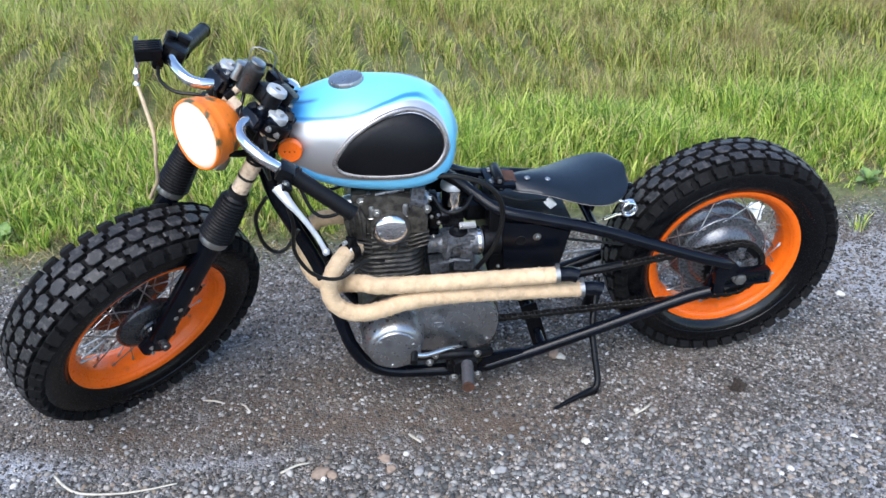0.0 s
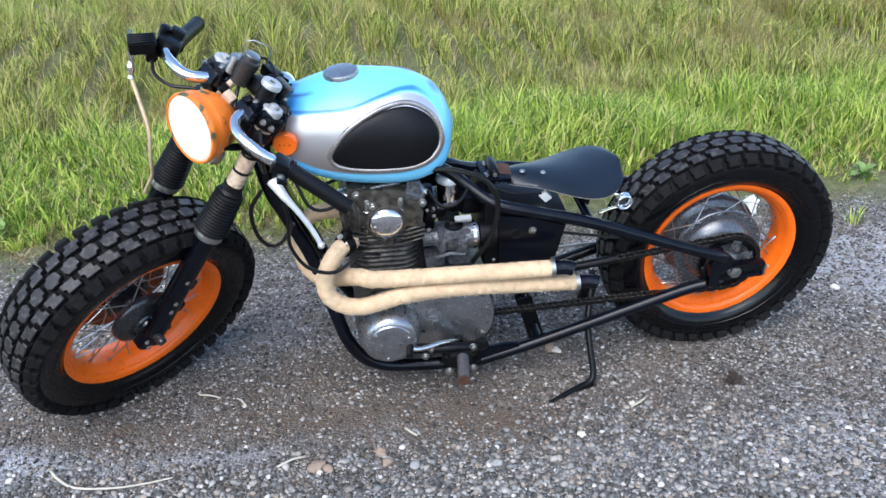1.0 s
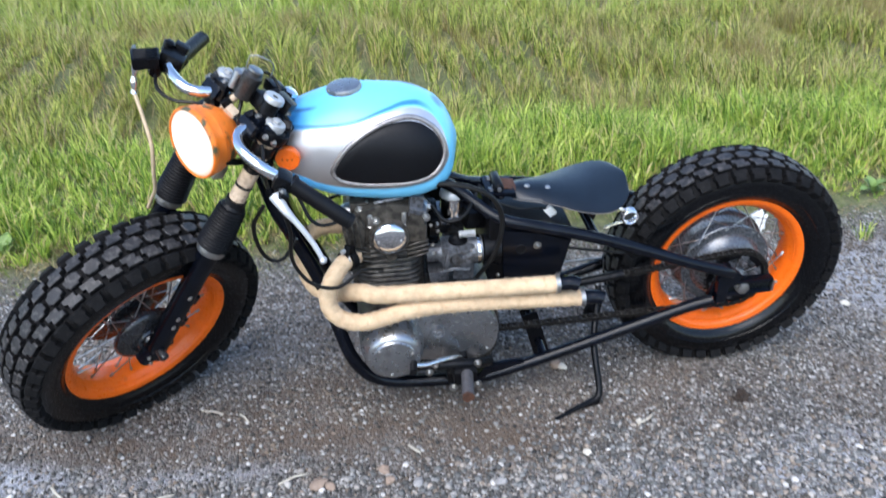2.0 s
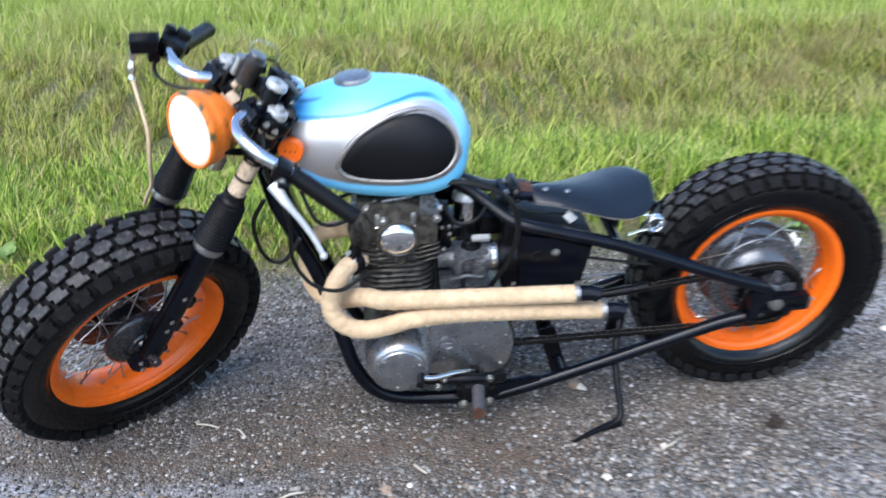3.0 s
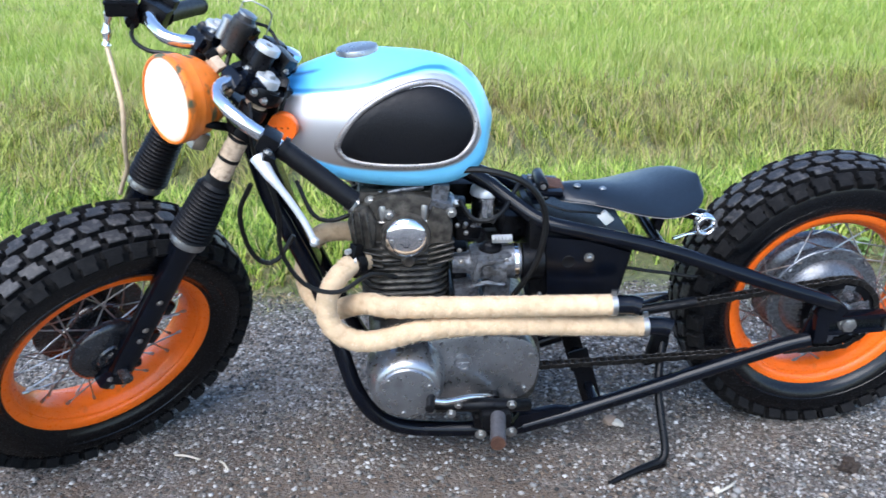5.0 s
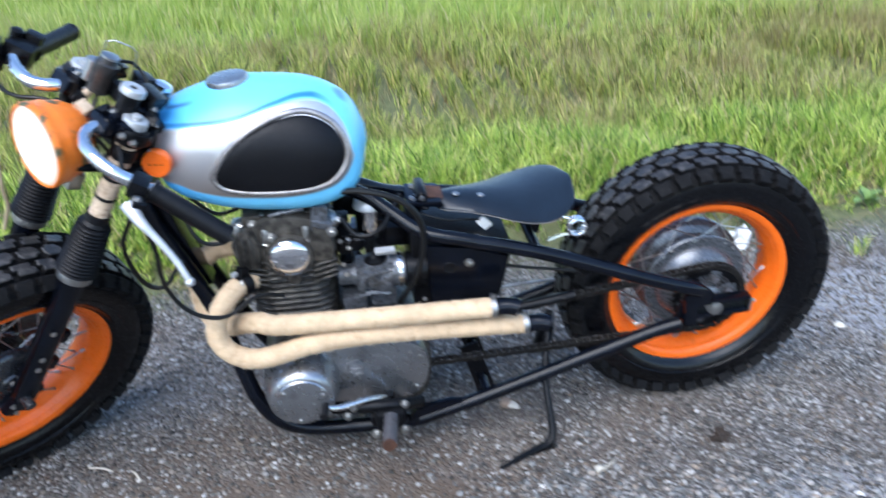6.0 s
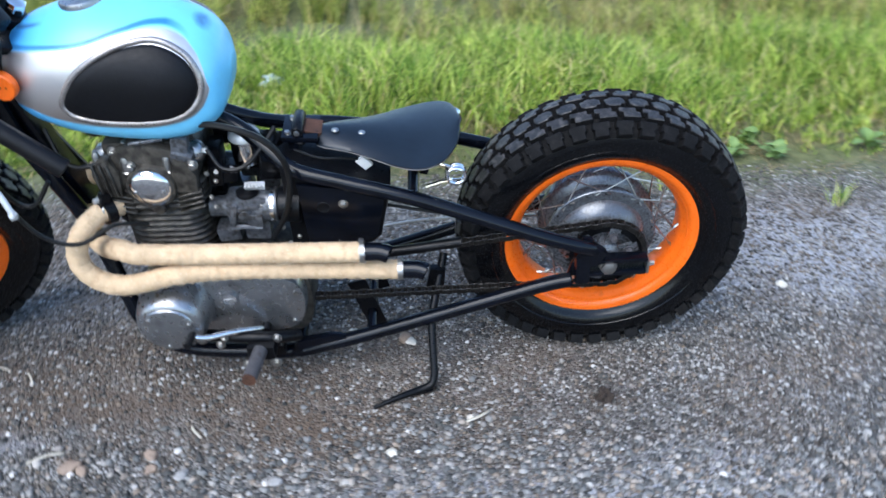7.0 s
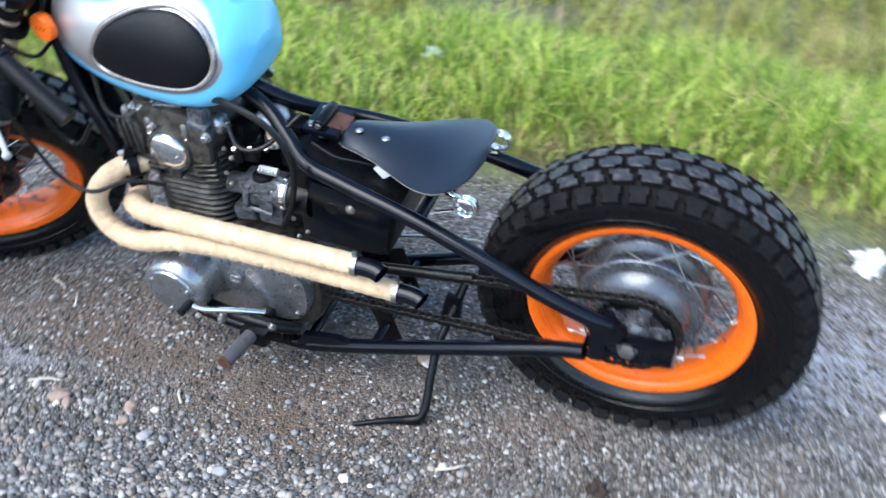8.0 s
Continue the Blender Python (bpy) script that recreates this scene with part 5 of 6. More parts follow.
part("seat_hinge", block((0.075, 0.09, 0.012), (0.070, 0.0, 0.612), 0.003, (0, 4, 0), bm=block((0.02, 0.07, 0.03), (0.055, 0, 0.60), 0.003)), M_BLACK, bike, "black seat hinge plate")
part("rusty_bracket", block((0.044, 0.046, 0.006), (0.092, 0.002, 0.616), 0.002, (4, 10, 0), bm=block((0.04, 0.005, 0.022), (0.09, -0.022, 0.608), 0.002, (0, 12, 0))), M_RUST, bike, "rusty brown seat bracket")
for x, z in ((0.066, 0.626), (0.071, 0.607)):
    pivot = part("hinge_pivot", lathe([(0, -0.040), (0.010, -0.040), (0.0125, -0.037), (0.0125, 0.034), (0.010, 0.037), (0, 0.037)], 18, "Y", (x, 0, z)), M_SATIN, bike)
    part("pivot_bolt", lathe([(0, -0.044), (0.005, -0.044), (0.006, -0.042), (0.006, -0.039), (0, -0.039)], 8, "Y", (x, 0, z)), M_STEEL, pivot)
for x, y in ((0.045, -0.028), (0.06, -0.01), (0.05, 0.03)):
    part("hinge_bolt", bolt((x, y, 0.618), 0.006, 0.007, "Z", 1), M_STEEL, bike)

# ---- seat ----
SEAT_HALF = [(0.0, 0.014), (0.03, 0.034), (0.09, 0.047), (0.20, 0.057), (0.34, 0.073), (0.46, 0.092), (0.58, 0.112), (0.70, 0.125), (0.79, 0.127), (0.87, 0.118), (0.93, 0.099), (0.975, 0.070), (1.0, 0.030)]
SEAT_UP = [(0.0, 0.614), (0.15, 0.615), (0.31, 0.611), (0.5, 0.605), (0.7, 0.604), (0.85, 0.612), (1.0, 0.628)]


def seat_mesh():
    bm = bmesh.new()
    rows, cols = 26, 18
    sheets = []
    for layer in (0, 1):
        grid = []
        for i in range(rows + 1):
            f = 0.5 - 0.5 * math.cos(math.pi * i / rows)
            x = 0.095 + 0.305 * f
            w, z0 = curve_at(SEAT_HALF, f), curve_at(SEAT_UP, f)
            line = []
            for j in range(cols + 1):
                q = -1 + 2 * j / cols
                crown = -0.019 * q * q * (1 - 0.4 * f * f)
                z = z0 + crown
                if layer:
                    z -= 0.016 * (1 - 0.75 * max(abs(q), abs(2 * f - 1)) ** 6)
                line.append(bm.verts.new((x, w * q, z)))
            grid.append(line)
        sheets.append(grid)
    for layer, g in enumerate(sheets):
        for i in range(rows):
            for j in range(cols):
                bm.faces.new((g[i][j], g[i][j + 1], g[i + 1][j + 1], g[i + 1][j]))
    t, l = sheets
    for i in range(rows):
        for j in (0, cols):
            bm.faces.new((t[i][j], t[i + 1][j], l[i + 1][j], l[i][j]))
    for j in range(cols):
        for i in (0, rows):
            bm.faces.new((t[i][j], t[i][j + 1], l[i][j + 1], l[i][j]))
    bmesh.ops.recalc_face_normals(bm, faces=bm.faces[:])
    return bm


seat = part("solo_seat", seat_mesh(), M_LEATHER, bike, "black leather solo saddle", smooth=60)
for side in (-1, 1):
    rim_pts = [(0.095 + 0.305 * f, side * (curve_at(SEAT_HALF, f) + 0.0005), curve_at(SEAT_UP, f) - 0.019 * (1 - 0.4 * f * f) - 0.003) for f in (0.03, 0.08, 0.16, 0.26, 0.36, 0.46, 0.56, 0.66, 0.76, 0.84)]
    part("seat_piping", tube(rim_pts, 0.0009, 6), M_PIPING, seat, "pale worn edge of the seat")
for x, z in ((0.142, 0.6155), (0.196, 0.6075)):
    part("seat_stud", lathe([(0, 0.005), (0.004, 0.0045), (0.0075, 0.002), (0.008, 0), (0, -0.004)], 18, "Z", (x, -0.016, z)), M_STEEL, seat, "bright seat stud")
for side in (-1, 1):
    coil = []
    for k in range(36):
        a = 2 * math.pi * k / 10
        coil.append((0.388 + 0.019 * math.cos(a), side * 0.118 - side * 0.0052 * k / 10, 0.562 + 0.019 * math.sin(a)))
    s = part("seat_spring", tube(coil, 0.0036, 8, 0.005), M_CHROME, bike, "chrome hairpin seat spring")
    part("spring_arm", tube([(0.39, side * 0.11, 0.572), (0.37, side * 0.112, 0.585), (0.33, side * 0.10, 0.592)], 0.0038, 8), M_CHROME, s)
    part("spring_arm", tube([(0.386, side * 0.10, 0.540), (0.36, side * 0.10, 0.538), (0.325, side * 0.11, 0.533)], 0.0038, 8), M_CHROME, s)
part("seat_post", block((0.02, 0.03, 0.11), (0.335, 0, 0.55), 0.004, (0, 15, 0)), M_BLACK, bike)
part("seat_pan_strut", tube([(0.12, 0, 0.60), (0.2, 0, 0.575), (0.30, 0, 0.585)], 0.008, 10), M_BLACK, bike)

# ---- engine ----
case = slab(round_outline([(-0.305, 0.26), (-0.29, 0.18), (-0.22, 0.135), (-0.08, 0.125), (0.04, 0.15), (0.065, 0.24), (0.045, 0.33), (-0.05, 0.365), (-0.2, 0.375), (-0.285, 0.34)], 0.02), -0.125, 0.125, 0.012)
engine_case = part("crankcase", case, M_CYL, bike, "dirty aluminium crankcase")
# long outer cover on the left, with a raised round alternator cover at its front
cover = slab(round_outline([(-0.265, 0.30), (-0.21, 0.338), (-0.10, 0.352), (0.0, 0.345), (0.042, 0.32), (0.055, 0.27), (0.04, 0.21), (0.0, 0.185), (-0.08, 0.180), (-0.18, 0.165), (-0.265, 0.19)], 0.012), -0.165, -0.12, 0.010)
left_cover = part("side_cover", cover, M_CASE, bike, "dull aluminium side cover")
dome = lathe([(0, -0.247), (0.045, -0.246), (0.055, -0.244), (0.0575, -0.240), (0.062, -0.239), (0.069, -0.232), (0.076, -0.212), (0.080, -0.185), (0.082, -0.15), (0.082, -0.13)], 56, "Y", (-0.226, 0, 0.275))
alternator = part("alternator_cover", dome, M_CASE, bike, "round domed aluminium alternator cover")
for a in (20, 140, 260):
    part("cover_screw", lathe([(0, -0.2495), (0.004, -0.2495), (0.005, -0.247), (0.005, -0.244), (0, -0.244)], 12, "Y", (-0.226 + 0.048 * math.cos(radians(a)), 0, 0.275 + 0.048 * math.sin(radians(a)))), M_STEEL, alternator)
part("filler_plug", lathe([(0, -0.173), (0.012, -0.173), (0.013, -0.176), (0.017, -0.176), (0.0185, -0.173), (0.019, -0.164), (0, -0.164)], 28, "Y", (-0.108, 0, 0.292), bm=block((0.024, 0.004, 0.005), (-0.108, -0.173, 0.292), 0.001)), M_CASE, left_cover)
for x, z in ((-0.06, 0.345), (0.035, 0.30), (0.025, 0.215), (-0.06, 0.192), (-0.15, 0.335)):
    part("cover_screw", lathe([(0, -0.170), (0.005, -0.170), (0.006, -0.166), (0.006, -0.160), (0, -0.160)], 12, "Y", (x, 0, z)), M_STEEL, left_cover)
part("right_cover", slab(round_outline([(-0.25, 0.31), (-0.1, 0.35), (0.03, 0.32), (0.04, 0.22), (-0.1, 0.16), (-0.24, 0.2)], 0.02), 0.12, 0.17, 0.012), M_CASE, bike, "dull aluminium clutch cover")
# shift lever
part("shift_lever", tube([(-0.176, -0.252, 0.262), (-0.15, -0.246, 0.252), (-0.10, -0.222, 0.242), (-0.06, -0.195, 0.222), (-0.04, -0.178, 0.205)], 0.0062, 10, 0.01, squash=0.7), M_CHROME, bike, "scuffed chrome shift lever")
part("shift_peg", tube([(-0.178, -0.245, 0.264), (-0.184, -0.280, 0.262)], 0.0085, 14, 0.01, swell=lambda i, k, s: 1 + 0.08 * (i % 2)), M_GRIP, bike, "black rubber toe peg")
part("shift_shaft", lathe([(0, -0.186), (0.010, -0.186), (0.010, -0.15), (0, -0.15)], 14, "Y", (-0.04, 0, 0.205)), M_SATIN, bike)
# foot peg on its bracket
for side in (-1, 1):
    rubber = tube([(-0.043, side * 0.25, 0.212), (-0.054, side * 0.335, 0.216)], 0.0152, 16, 0.01, swell=lambda i, k, s: 1 + 0.05 * (i % 2))
    part("foot_peg", rubber, M_PEG, bike, "worn grey metal foot peg")
    part("peg_end", lathe([(0, -0.003), (0.015, -0.003), (0.015, 0.004), (0, 0.004)], 16, "Y", (-0.0542, side * 0.3365, 0.2162)), M_RUST, bike, "rusty peg end")
    part("peg_bracket", block((0.062, 0.066, 0.036), (-0.045, side * 0.214, 0.190), 0.010, (8 * side, 0, 0), bm=block((0.08, 0.05, 0.03), (-0.045, side * 0.17, 0.150), 0.006, bm=block((0.06, 0.03, 0.04), (-0.04, side * 0.15, 0.125), 0.006))), M_SATIN, bike, "black foot peg bracket")
    part("bracket_rail", tube([(-0.19, side * 0.19, 0.205), (-0.12, side * 0.205, 0.212), (-0.02, side * 0.205, 0.205), (0.03, side * 0.175, 0.18)], 0.014, 10), M_SATIN, bike, "black linkage below the side cover")
    for x, y_, z, r in ((-0.077, 0.243, 0.163, 0.008), (-0.014, 0.243, 0.166, 0.008), (-0.177, 0.205, 0.205, 0.008), (-0.136, 0.215, 0.198, 0.007), (-0.122, 0.222, 0.226, 0.006), (-0.01, 0.215, 0.214, 0.007)):
        part("bracket_bolt", bolt((x, side * y_, z), r, 0.01, "Y", side), M_STEEL, bike)

# cylinders with fins and the head above
def fin(lx, ly, thick, z):
    """A cooling fin: a thin plate with widely rounded corners."""
    b = bmesh.new()
    ring = []
    r = 0.055
    for cx_, cy_, a0 in ((1, 1, 0), (-1, 1, 90), (-1, -1, 180), (1, -1, 270)):
        for k in range(6):
            a = radians(a0 + 18 * k)
            ring.append((-0.22 + cx_ * (lx / 2 - r) + r * math.cos(a), cy_ * (ly / 2 - r) + r * math.sin(a)))
    low = [b.verts.new((x, y, z - thick / 2)) for x, y in ring]
    top = [b.verts.new((x, y, z + thick / 2)) for x, y in ring]
    b.faces.new(low[::-1])
    b.faces.new(top)
    for k in range(len(ring)):
        q = (k + 1) % len(ring)
        b.faces.new((low[k], low[q], top[q], top[k]))
    return b


barrel = block((0.150, 0.19, 0.20), (-0.22, 0, 0.45), 0.02)
part("cylinder_block", barrel, M_CYL, bike, "dark grimy cylinder block")
for k in range(9):
    z = 0.385 + k * 0.0145
    part("cooling_fin", fin(0.184, 0.232, 0.0045, z), M_CYL, bike)
head = block((0.19, 0.24, 0.035), (-0.225, 0, 0.532), 0.008)
cyl_head = part("cylinder_head", head, M_CYL, bike, "weathered cylinder head")
part("cam_box", slab([(-0.312, 0.545), (-0.322, 0.585), (-0.312, 0.618), (-0.275, 0.645), (-0.24, 0.655), (-0.20, 0.655), (-0.165, 0.645), (-0.135, 0.612), (-0.130, 0.575), (-0.140, 0.545)], -0.122, 0.122, 0.010), M_CYL, bike, "weathered cam box")
for side in (-1, 1):
    rib = slab([(-0.322, 0.548), (-0.330, 0.60), (-0.315, 0.628), (-0.288, 0.636), (-0.275, 0.60), (-0.28, 0.545)], side * 0.10, side * 0.134, 0.007)
    for k in range(3):
        rib = block((0.005, 0.012, 0.075), (-0.318 + 0.014 * k, side * 0.134, 0.588), 0.002, (0, -6, 0), bm=rib, segments=1)
    part("rocker_cover", rib, M_CYL, bike, "ribbed rocker cover")
    part("rocker_cover", slab([(-0.172, 0.55), (-0.178, 0.60), (-0.165, 0.632), (-0.14, 0.622), (-0.126, 0.59), (-0.13, 0.55)], side * 0.10, side * 0.132, 0.008), M_CYL, bike, "ribbed rocker cover")
    part("cover_nut", lathe([(0, 0.632), (0.006, 0.631), (0.0085, 0.625), (0.0085, 0.600), (0.011, 0.598), (0, 0.596)], 10, "Z", (-0.263, side * 0.118, 0)), M_STEEL, bike)
    part("cover_nut", lathe([(0, 0.632), (0.006, 0.631), (0.0085, 0.625), (0.0085, 0.600), (0.011, 0.598), (0, 0.596)], 10, "Z", (-0.181, side * 0.118, 0)), M_STEEL, bike)
for k in range(4):
    part("head_fin", fin(0.198, 0.252, 0.004, 0.513 + k * 0.0135), M_CYL, bike)
for side in (-1, 1):
    for x, sgn in ((-0.315, -1), (-0.135, 1)):
        cap_bm = lathe([(0, sgn * 0.016), (0.016, sgn * 0.015), (0.021, sgn * 0.010), (0.023, 0), (0.023, -sgn * 0.02), (0, -sgn * 0.02)], 20, "X", (x, side * 0.072, 0.612))
        part("tappet_cap", cap_bm, M_CASE, bike, "grey round tappet cap")
        part("cap_nut", bolt((x + sgn * 0.015, side * 0.072, 0.612), 0.009, 0.01, "X", sgn), M_STEEL, bike)
    if side > 0:
        part("spark_plug_cap", tube([(-0.25, side * 0.10, 0.60), (-0.255, side * 0.145, 0.625), (-0.25, side * 0.15, 0.645)], 0.009, 12), M_GRIP, bike, "black spark plug cap")
    if side > 0:
        part("plug_lead", tube([(-0.25, side * 0.15, 0.645), (-0.22, side * 0.14, 0.672), (-0.15, side * 0.10, 0.675), (-0.10, side * 0.05, 0.64)], 0.0038, 8), M_CABLE, bike)
    for k in range(4):
        part("cam_box_fin", block((0.055, 0.014, 0.0045), (-0.292, side * 0.124, 0.508 + 0.0125 * k), 0.002, (0, 14, 0), segments=1), M_CYL, bike)
        part("cam_box_fin", block((0.055, 0.014, 0.0045), (-0.150, side * 0.124, 0.508 + 0.0125 * k), 0.002, (0, -14, 0), segments=1), M_CYL, bike)
    for x in (-0.318, -0.148):
        part("acorn_nut", lathe([(0, 0.643), (0.004, 0.642), (0.0075, 0.635), (0.008, 0.622), (0, 0.622)], 10, "Z", (x, side * 0.112, 0)), M_STEEL, bike)
points = lathe([(0, -0.1535), (0.012, -0.1531), (0.022, -0.1518), (0.031, -0.1492), (0.038, -0.1455), (0.042, -0.141), (0.043, -0.136), (0.043, -0.12)], 40, "Y", (-0.219, 0, 0.569))
points_cover = part("points_cover", points, M_CHROME, bike, "chrome round points cover")
for dx, dz, w, tilt in ((-0.0075, -0.007, 0.0085, 28), (-0.0005, -0.006, 0.0045, 80), (0.0055, -0.0075, 0.009, -28), (0.0, -0.0125, 0.013, 4)):
    part("embossed_mark", block((w, 0.002, 0.0032), (-0.219 + dx, -0.1525, 0.569 + dz), 0.001, (0, tilt, 0), segments=1), M_SATIN, points_cover)
for dx in (-0.028, 0.028):
    part("cover_screw", lathe([(0, -0.153), (0.003, -0.153), (0.0035, -0.151), (0.0035, -0.147), (0, -0.147)], 10, "Y", (-0.219 + dx, 0, 0.569)), M_STEEL, points_cover)
part("points_housing", lathe([(0, -0.138), (0.047, -0.138), (0.049, -0.134), (0.049, -0.10), (0, -0.10)], 40, "Y", (-0.219, 0, 0.569)), M_CYL, bike)
part("breather_boss", lathe([(0, -0.142), (0.010, -0.142), (0.014, -0.138), (0.014, -0.10), (0, -0.10)], 20, "Y", (-0.214, 0, 0.518)), M_CYL, bike)
for side in (-1, 1):
    for x in (-0.285, -0.165):
        cap_bm = block((0.046, 0.06, 0.04), (x, side * 0.07, 0.632), 0.010)
        part("valve_cover", cap_bm, M_CYL, bike, "cast valve cover")
        part("cover_nut", bolt((x, side * 0.103, 0.635), 0.008, 0.012, "Y", side), M_STEEL, bike)
        part("head_nut", bolt((x + 0.035, side * 0.125, 0.615), 0.0075, 0.012, "Y", side), M_STEEL, bike)
        part("head_nut", lathe([(0, 0.652), (0.006, 0.651), (0.0085, 0.645), (0.0085, 0.635), (0, 0.635)], 12, "Z", (x + 0.018, side * 0.09, 0)), M_STEEL, bike)
steady = block((0.034, 0.026, 0.062), (-0.152, -0.108, 0.640), 0.008, (0, 8, 0))
steady = block((0.044, 0.03, 0.026), (-0.150, -0.112, 0.628), 0.009, (10, 14, 0), bm=steady)
steady = block((0.02, 0.03, 0.022), (-0.146, -0.095, 0.622), 0.005, (0, 20, 0), bm=steady)
steady = block((0.034, 0.016, 0.014), (-0.150, -0.10, 0.603), 0.004, (0, -10, 0), bm=steady)
part("head_steady", steady, M_CARB, bike, "grey cast bracket below the tank")
part("oil_pipe", tube([(-0.25, -0.105, 0.652), (-0.215, -0.107, 0.659), (-0.182, -0.106, 0.663)], 0.0055, 10), M_CARB, bike, "bright rod above the head")

# carburettors
for side in (-1, 1):
    y = side * 0.085
    body = lathe([(0.012, -0.125), (0.022, -0.125), (0.022, -0.095), (0.026, -0.09), (0.027, -0.04), (0.034, -0.03), (0.036, 0.0), (0.036, 0.015), (0.028, 0.018), (0.012, 0.018)], 28, "X", (0, y, 0.482), closed=True)
    body = block((0.085, 0.056, 0.058), (-0.046, y, 0.484), 0.008, bm=body)
    body = block((0.055, 0.050, 0.05), (-0.032, y, 0.432), 0.010, (0, 4, 0), bm=body)
    body = block((0.050, 0.046, 0.034), (-0.095, y, 0.420), 0.008, (0, -8, 0), bm=body)
    body = block((0.03, 0.012, 0.03), (-0.03, y + side * 0.032, 0.468), 0.004, bm=body)
    body = block((0.012, 0.012, 0.055), (-0.075, y + side * 0.031, 0.478), 0.003, (0, 12, 0), bm=body)
    body = block((0.05, 0.010, 0.008), (-0.045, y + side * 0.031, 0.497), 0.002, (0, -8, 0), bm=body)
    body = tube([(-0.09, y + side * 0.03, 0.44), (-0.06, y + side * 0.036, 0.452), (-0.02, y + side * 0.034, 0.446)], 0.005, 8, bm=body)
    body = lathe([(0, side * 0.022), (0.014, side * 0.022), (0.016, side * 0.03), (0.012, side * 0.036), (0, side * 0.036)], 18, "Y", (-0.052, y, 0.478), bm=body)
    carb = part("carburettor", body, M_CARB, bike, "dull grey cast carburettor")
    part("dome_cap", lathe([(0.016, 0.508), (0.0235, 0.509), (0.0245, 0.514), (0.023, 0.519), (0.014, 0.523), (0, 0.524)], 28, "Z", (-0.045, y, 0)), M_SATIN, carb, "black carburettor top")
    part("intake_ring", lathe([(0.030, 0.002), (0.0378, 0.002), (0.0378, 0.010), (0.030, 0.010)], 32, "X", (0, y, 0.482), closed=True), M_CHROME, carb, "chrome intake ring")
    for z in (0.44, 0.47, 0.5):
        part("carb_screw", bolt((-0.045 + (z - 0.47), y + side * 0.026, z), 0.004, 0.006, "Y", side), M_STEEL, carb)
    filt = tube([(0.018, y, 0.482), (0.062, y, 0.48)], 0.037, 28, 0.006, swell=lambda i, k, s: 1 + 0.03 * (k % 2))
    part("air_filter", filt, M_SATIN, bike, "black round air filter")
part("chrome_canister", lathe([(0.02, 0.606), (0.0335, 0.605), (0.0335, 0.60), (0.031, 0.598), (0.031, 0.55), (0, 0.55)], 28, "Z", (-0.048, -0.012, 0)), M_CHROME, bike, "chrome domed canister")
# the chrome's bright sky highlight is put into this cap's pale colour
part("canister_cap", lathe([(0, 0.628), (0.012, 0.627), (0.024, 0.623), (0.0315, 0.616), (0.0335, 0.606), (0.02, 0.6055)], 28, "Z", (-0.048, -0.012, 0)), M_LEVER, bike, "domed canister top, pale for the sky's highlight")
part("ignition_coil", block((0.03, 0.04, 0.04), (-0.108, -0.04, 0.585), 0.008), M_SATIN, bike)
part("ignition_coil", block((0.06, 0.05, 0.04), (-0.02, 0.015, 0.57), 0.008), M_SATIN, bike, "black ignition coil")
label_bm = block((0.042, 0.014, 0.012), (-0.024, -0.098, 0.540), 0.003, (25, 0, 0))
for k in range(5):
    label_bm = block((0.003, 0.006, 0.013), (-0.039 + 0.0075 * k, -0.104, 0.543), 0.001, (25, 0, 0), bm=label_bm, segments=1)
part("choke_lever", label_bm, M_LEVER, bike, "bright ribbed metal choke lever")
# bolts added to give the small glints among the dark parts here
for x, y_, z in ((-0.115, -0.10, 0.575), (-0.098, -0.105, 0.56), (-0.112, -0.112, 0.525), (-0.108, -0.108, 0.497), (0.022, -0.11, 0.44), (0.055, -0.118, 0.42), (0.035, -0.12, 0.405)):
    part("small_bolt", bolt((x, y_, z), 0.0035, 0.006), M_STEEL, bike)
for x, y, z, sx, sy, sz, a in ((-0.11, -0.03, 0.56, 0.03, 0.12, 0.05, 8), (-0.09, -0.06, 0.545, 0.05, 0.03, 0.03, 20), (-0.02, 0.03, 0.545, 0.09, 0.06, 0.06, -10), (-0.085, 0.055, 0.585, 0.08, 0.05, 0.05, 5), (0.01, -0.02, 0.545, 0.07, 0.06, 0.05, 14), (-0.105, 0.0, 0.45, 0.03, 0.13, 0.11, 0)):
    part("wiring_block", block((sx, sy, sz), (x, y, z), 0.010, (a * 0.4, a * 0.6, a)), M_SATIN, bike, "black wiring and rubber behind the carburettors")
for k in range(3):
    part("hose_clip", tube([(-0.10 + 0.03 * k, -0.088 + 0.01 * k, 0.565), (-0.097 + 0.03 * k, -0.095 + 0.01 * k, 0.575)], 0.005, 8, 0.01), M_STEEL, bike)

# ---- exhaust ----
def wrap(i, k, s):
    """The overlapping turns of the wrap, uneven in pitch, with loose folds."""
    p = s / 0.0235 + k / 20 + 0.16 * math.sin(s * 41)
    return 1 + 0.055 * (0.5 + 0.5 * math.cos(2 * math.pi * p)) ** 0.6 + 0.022 * math.sin(s * 310 + k * 2.3) * math.sin(s * 97) + 0.018 * math.sin(s * 1150 + 1.7 * math.sin(k * 2.1))


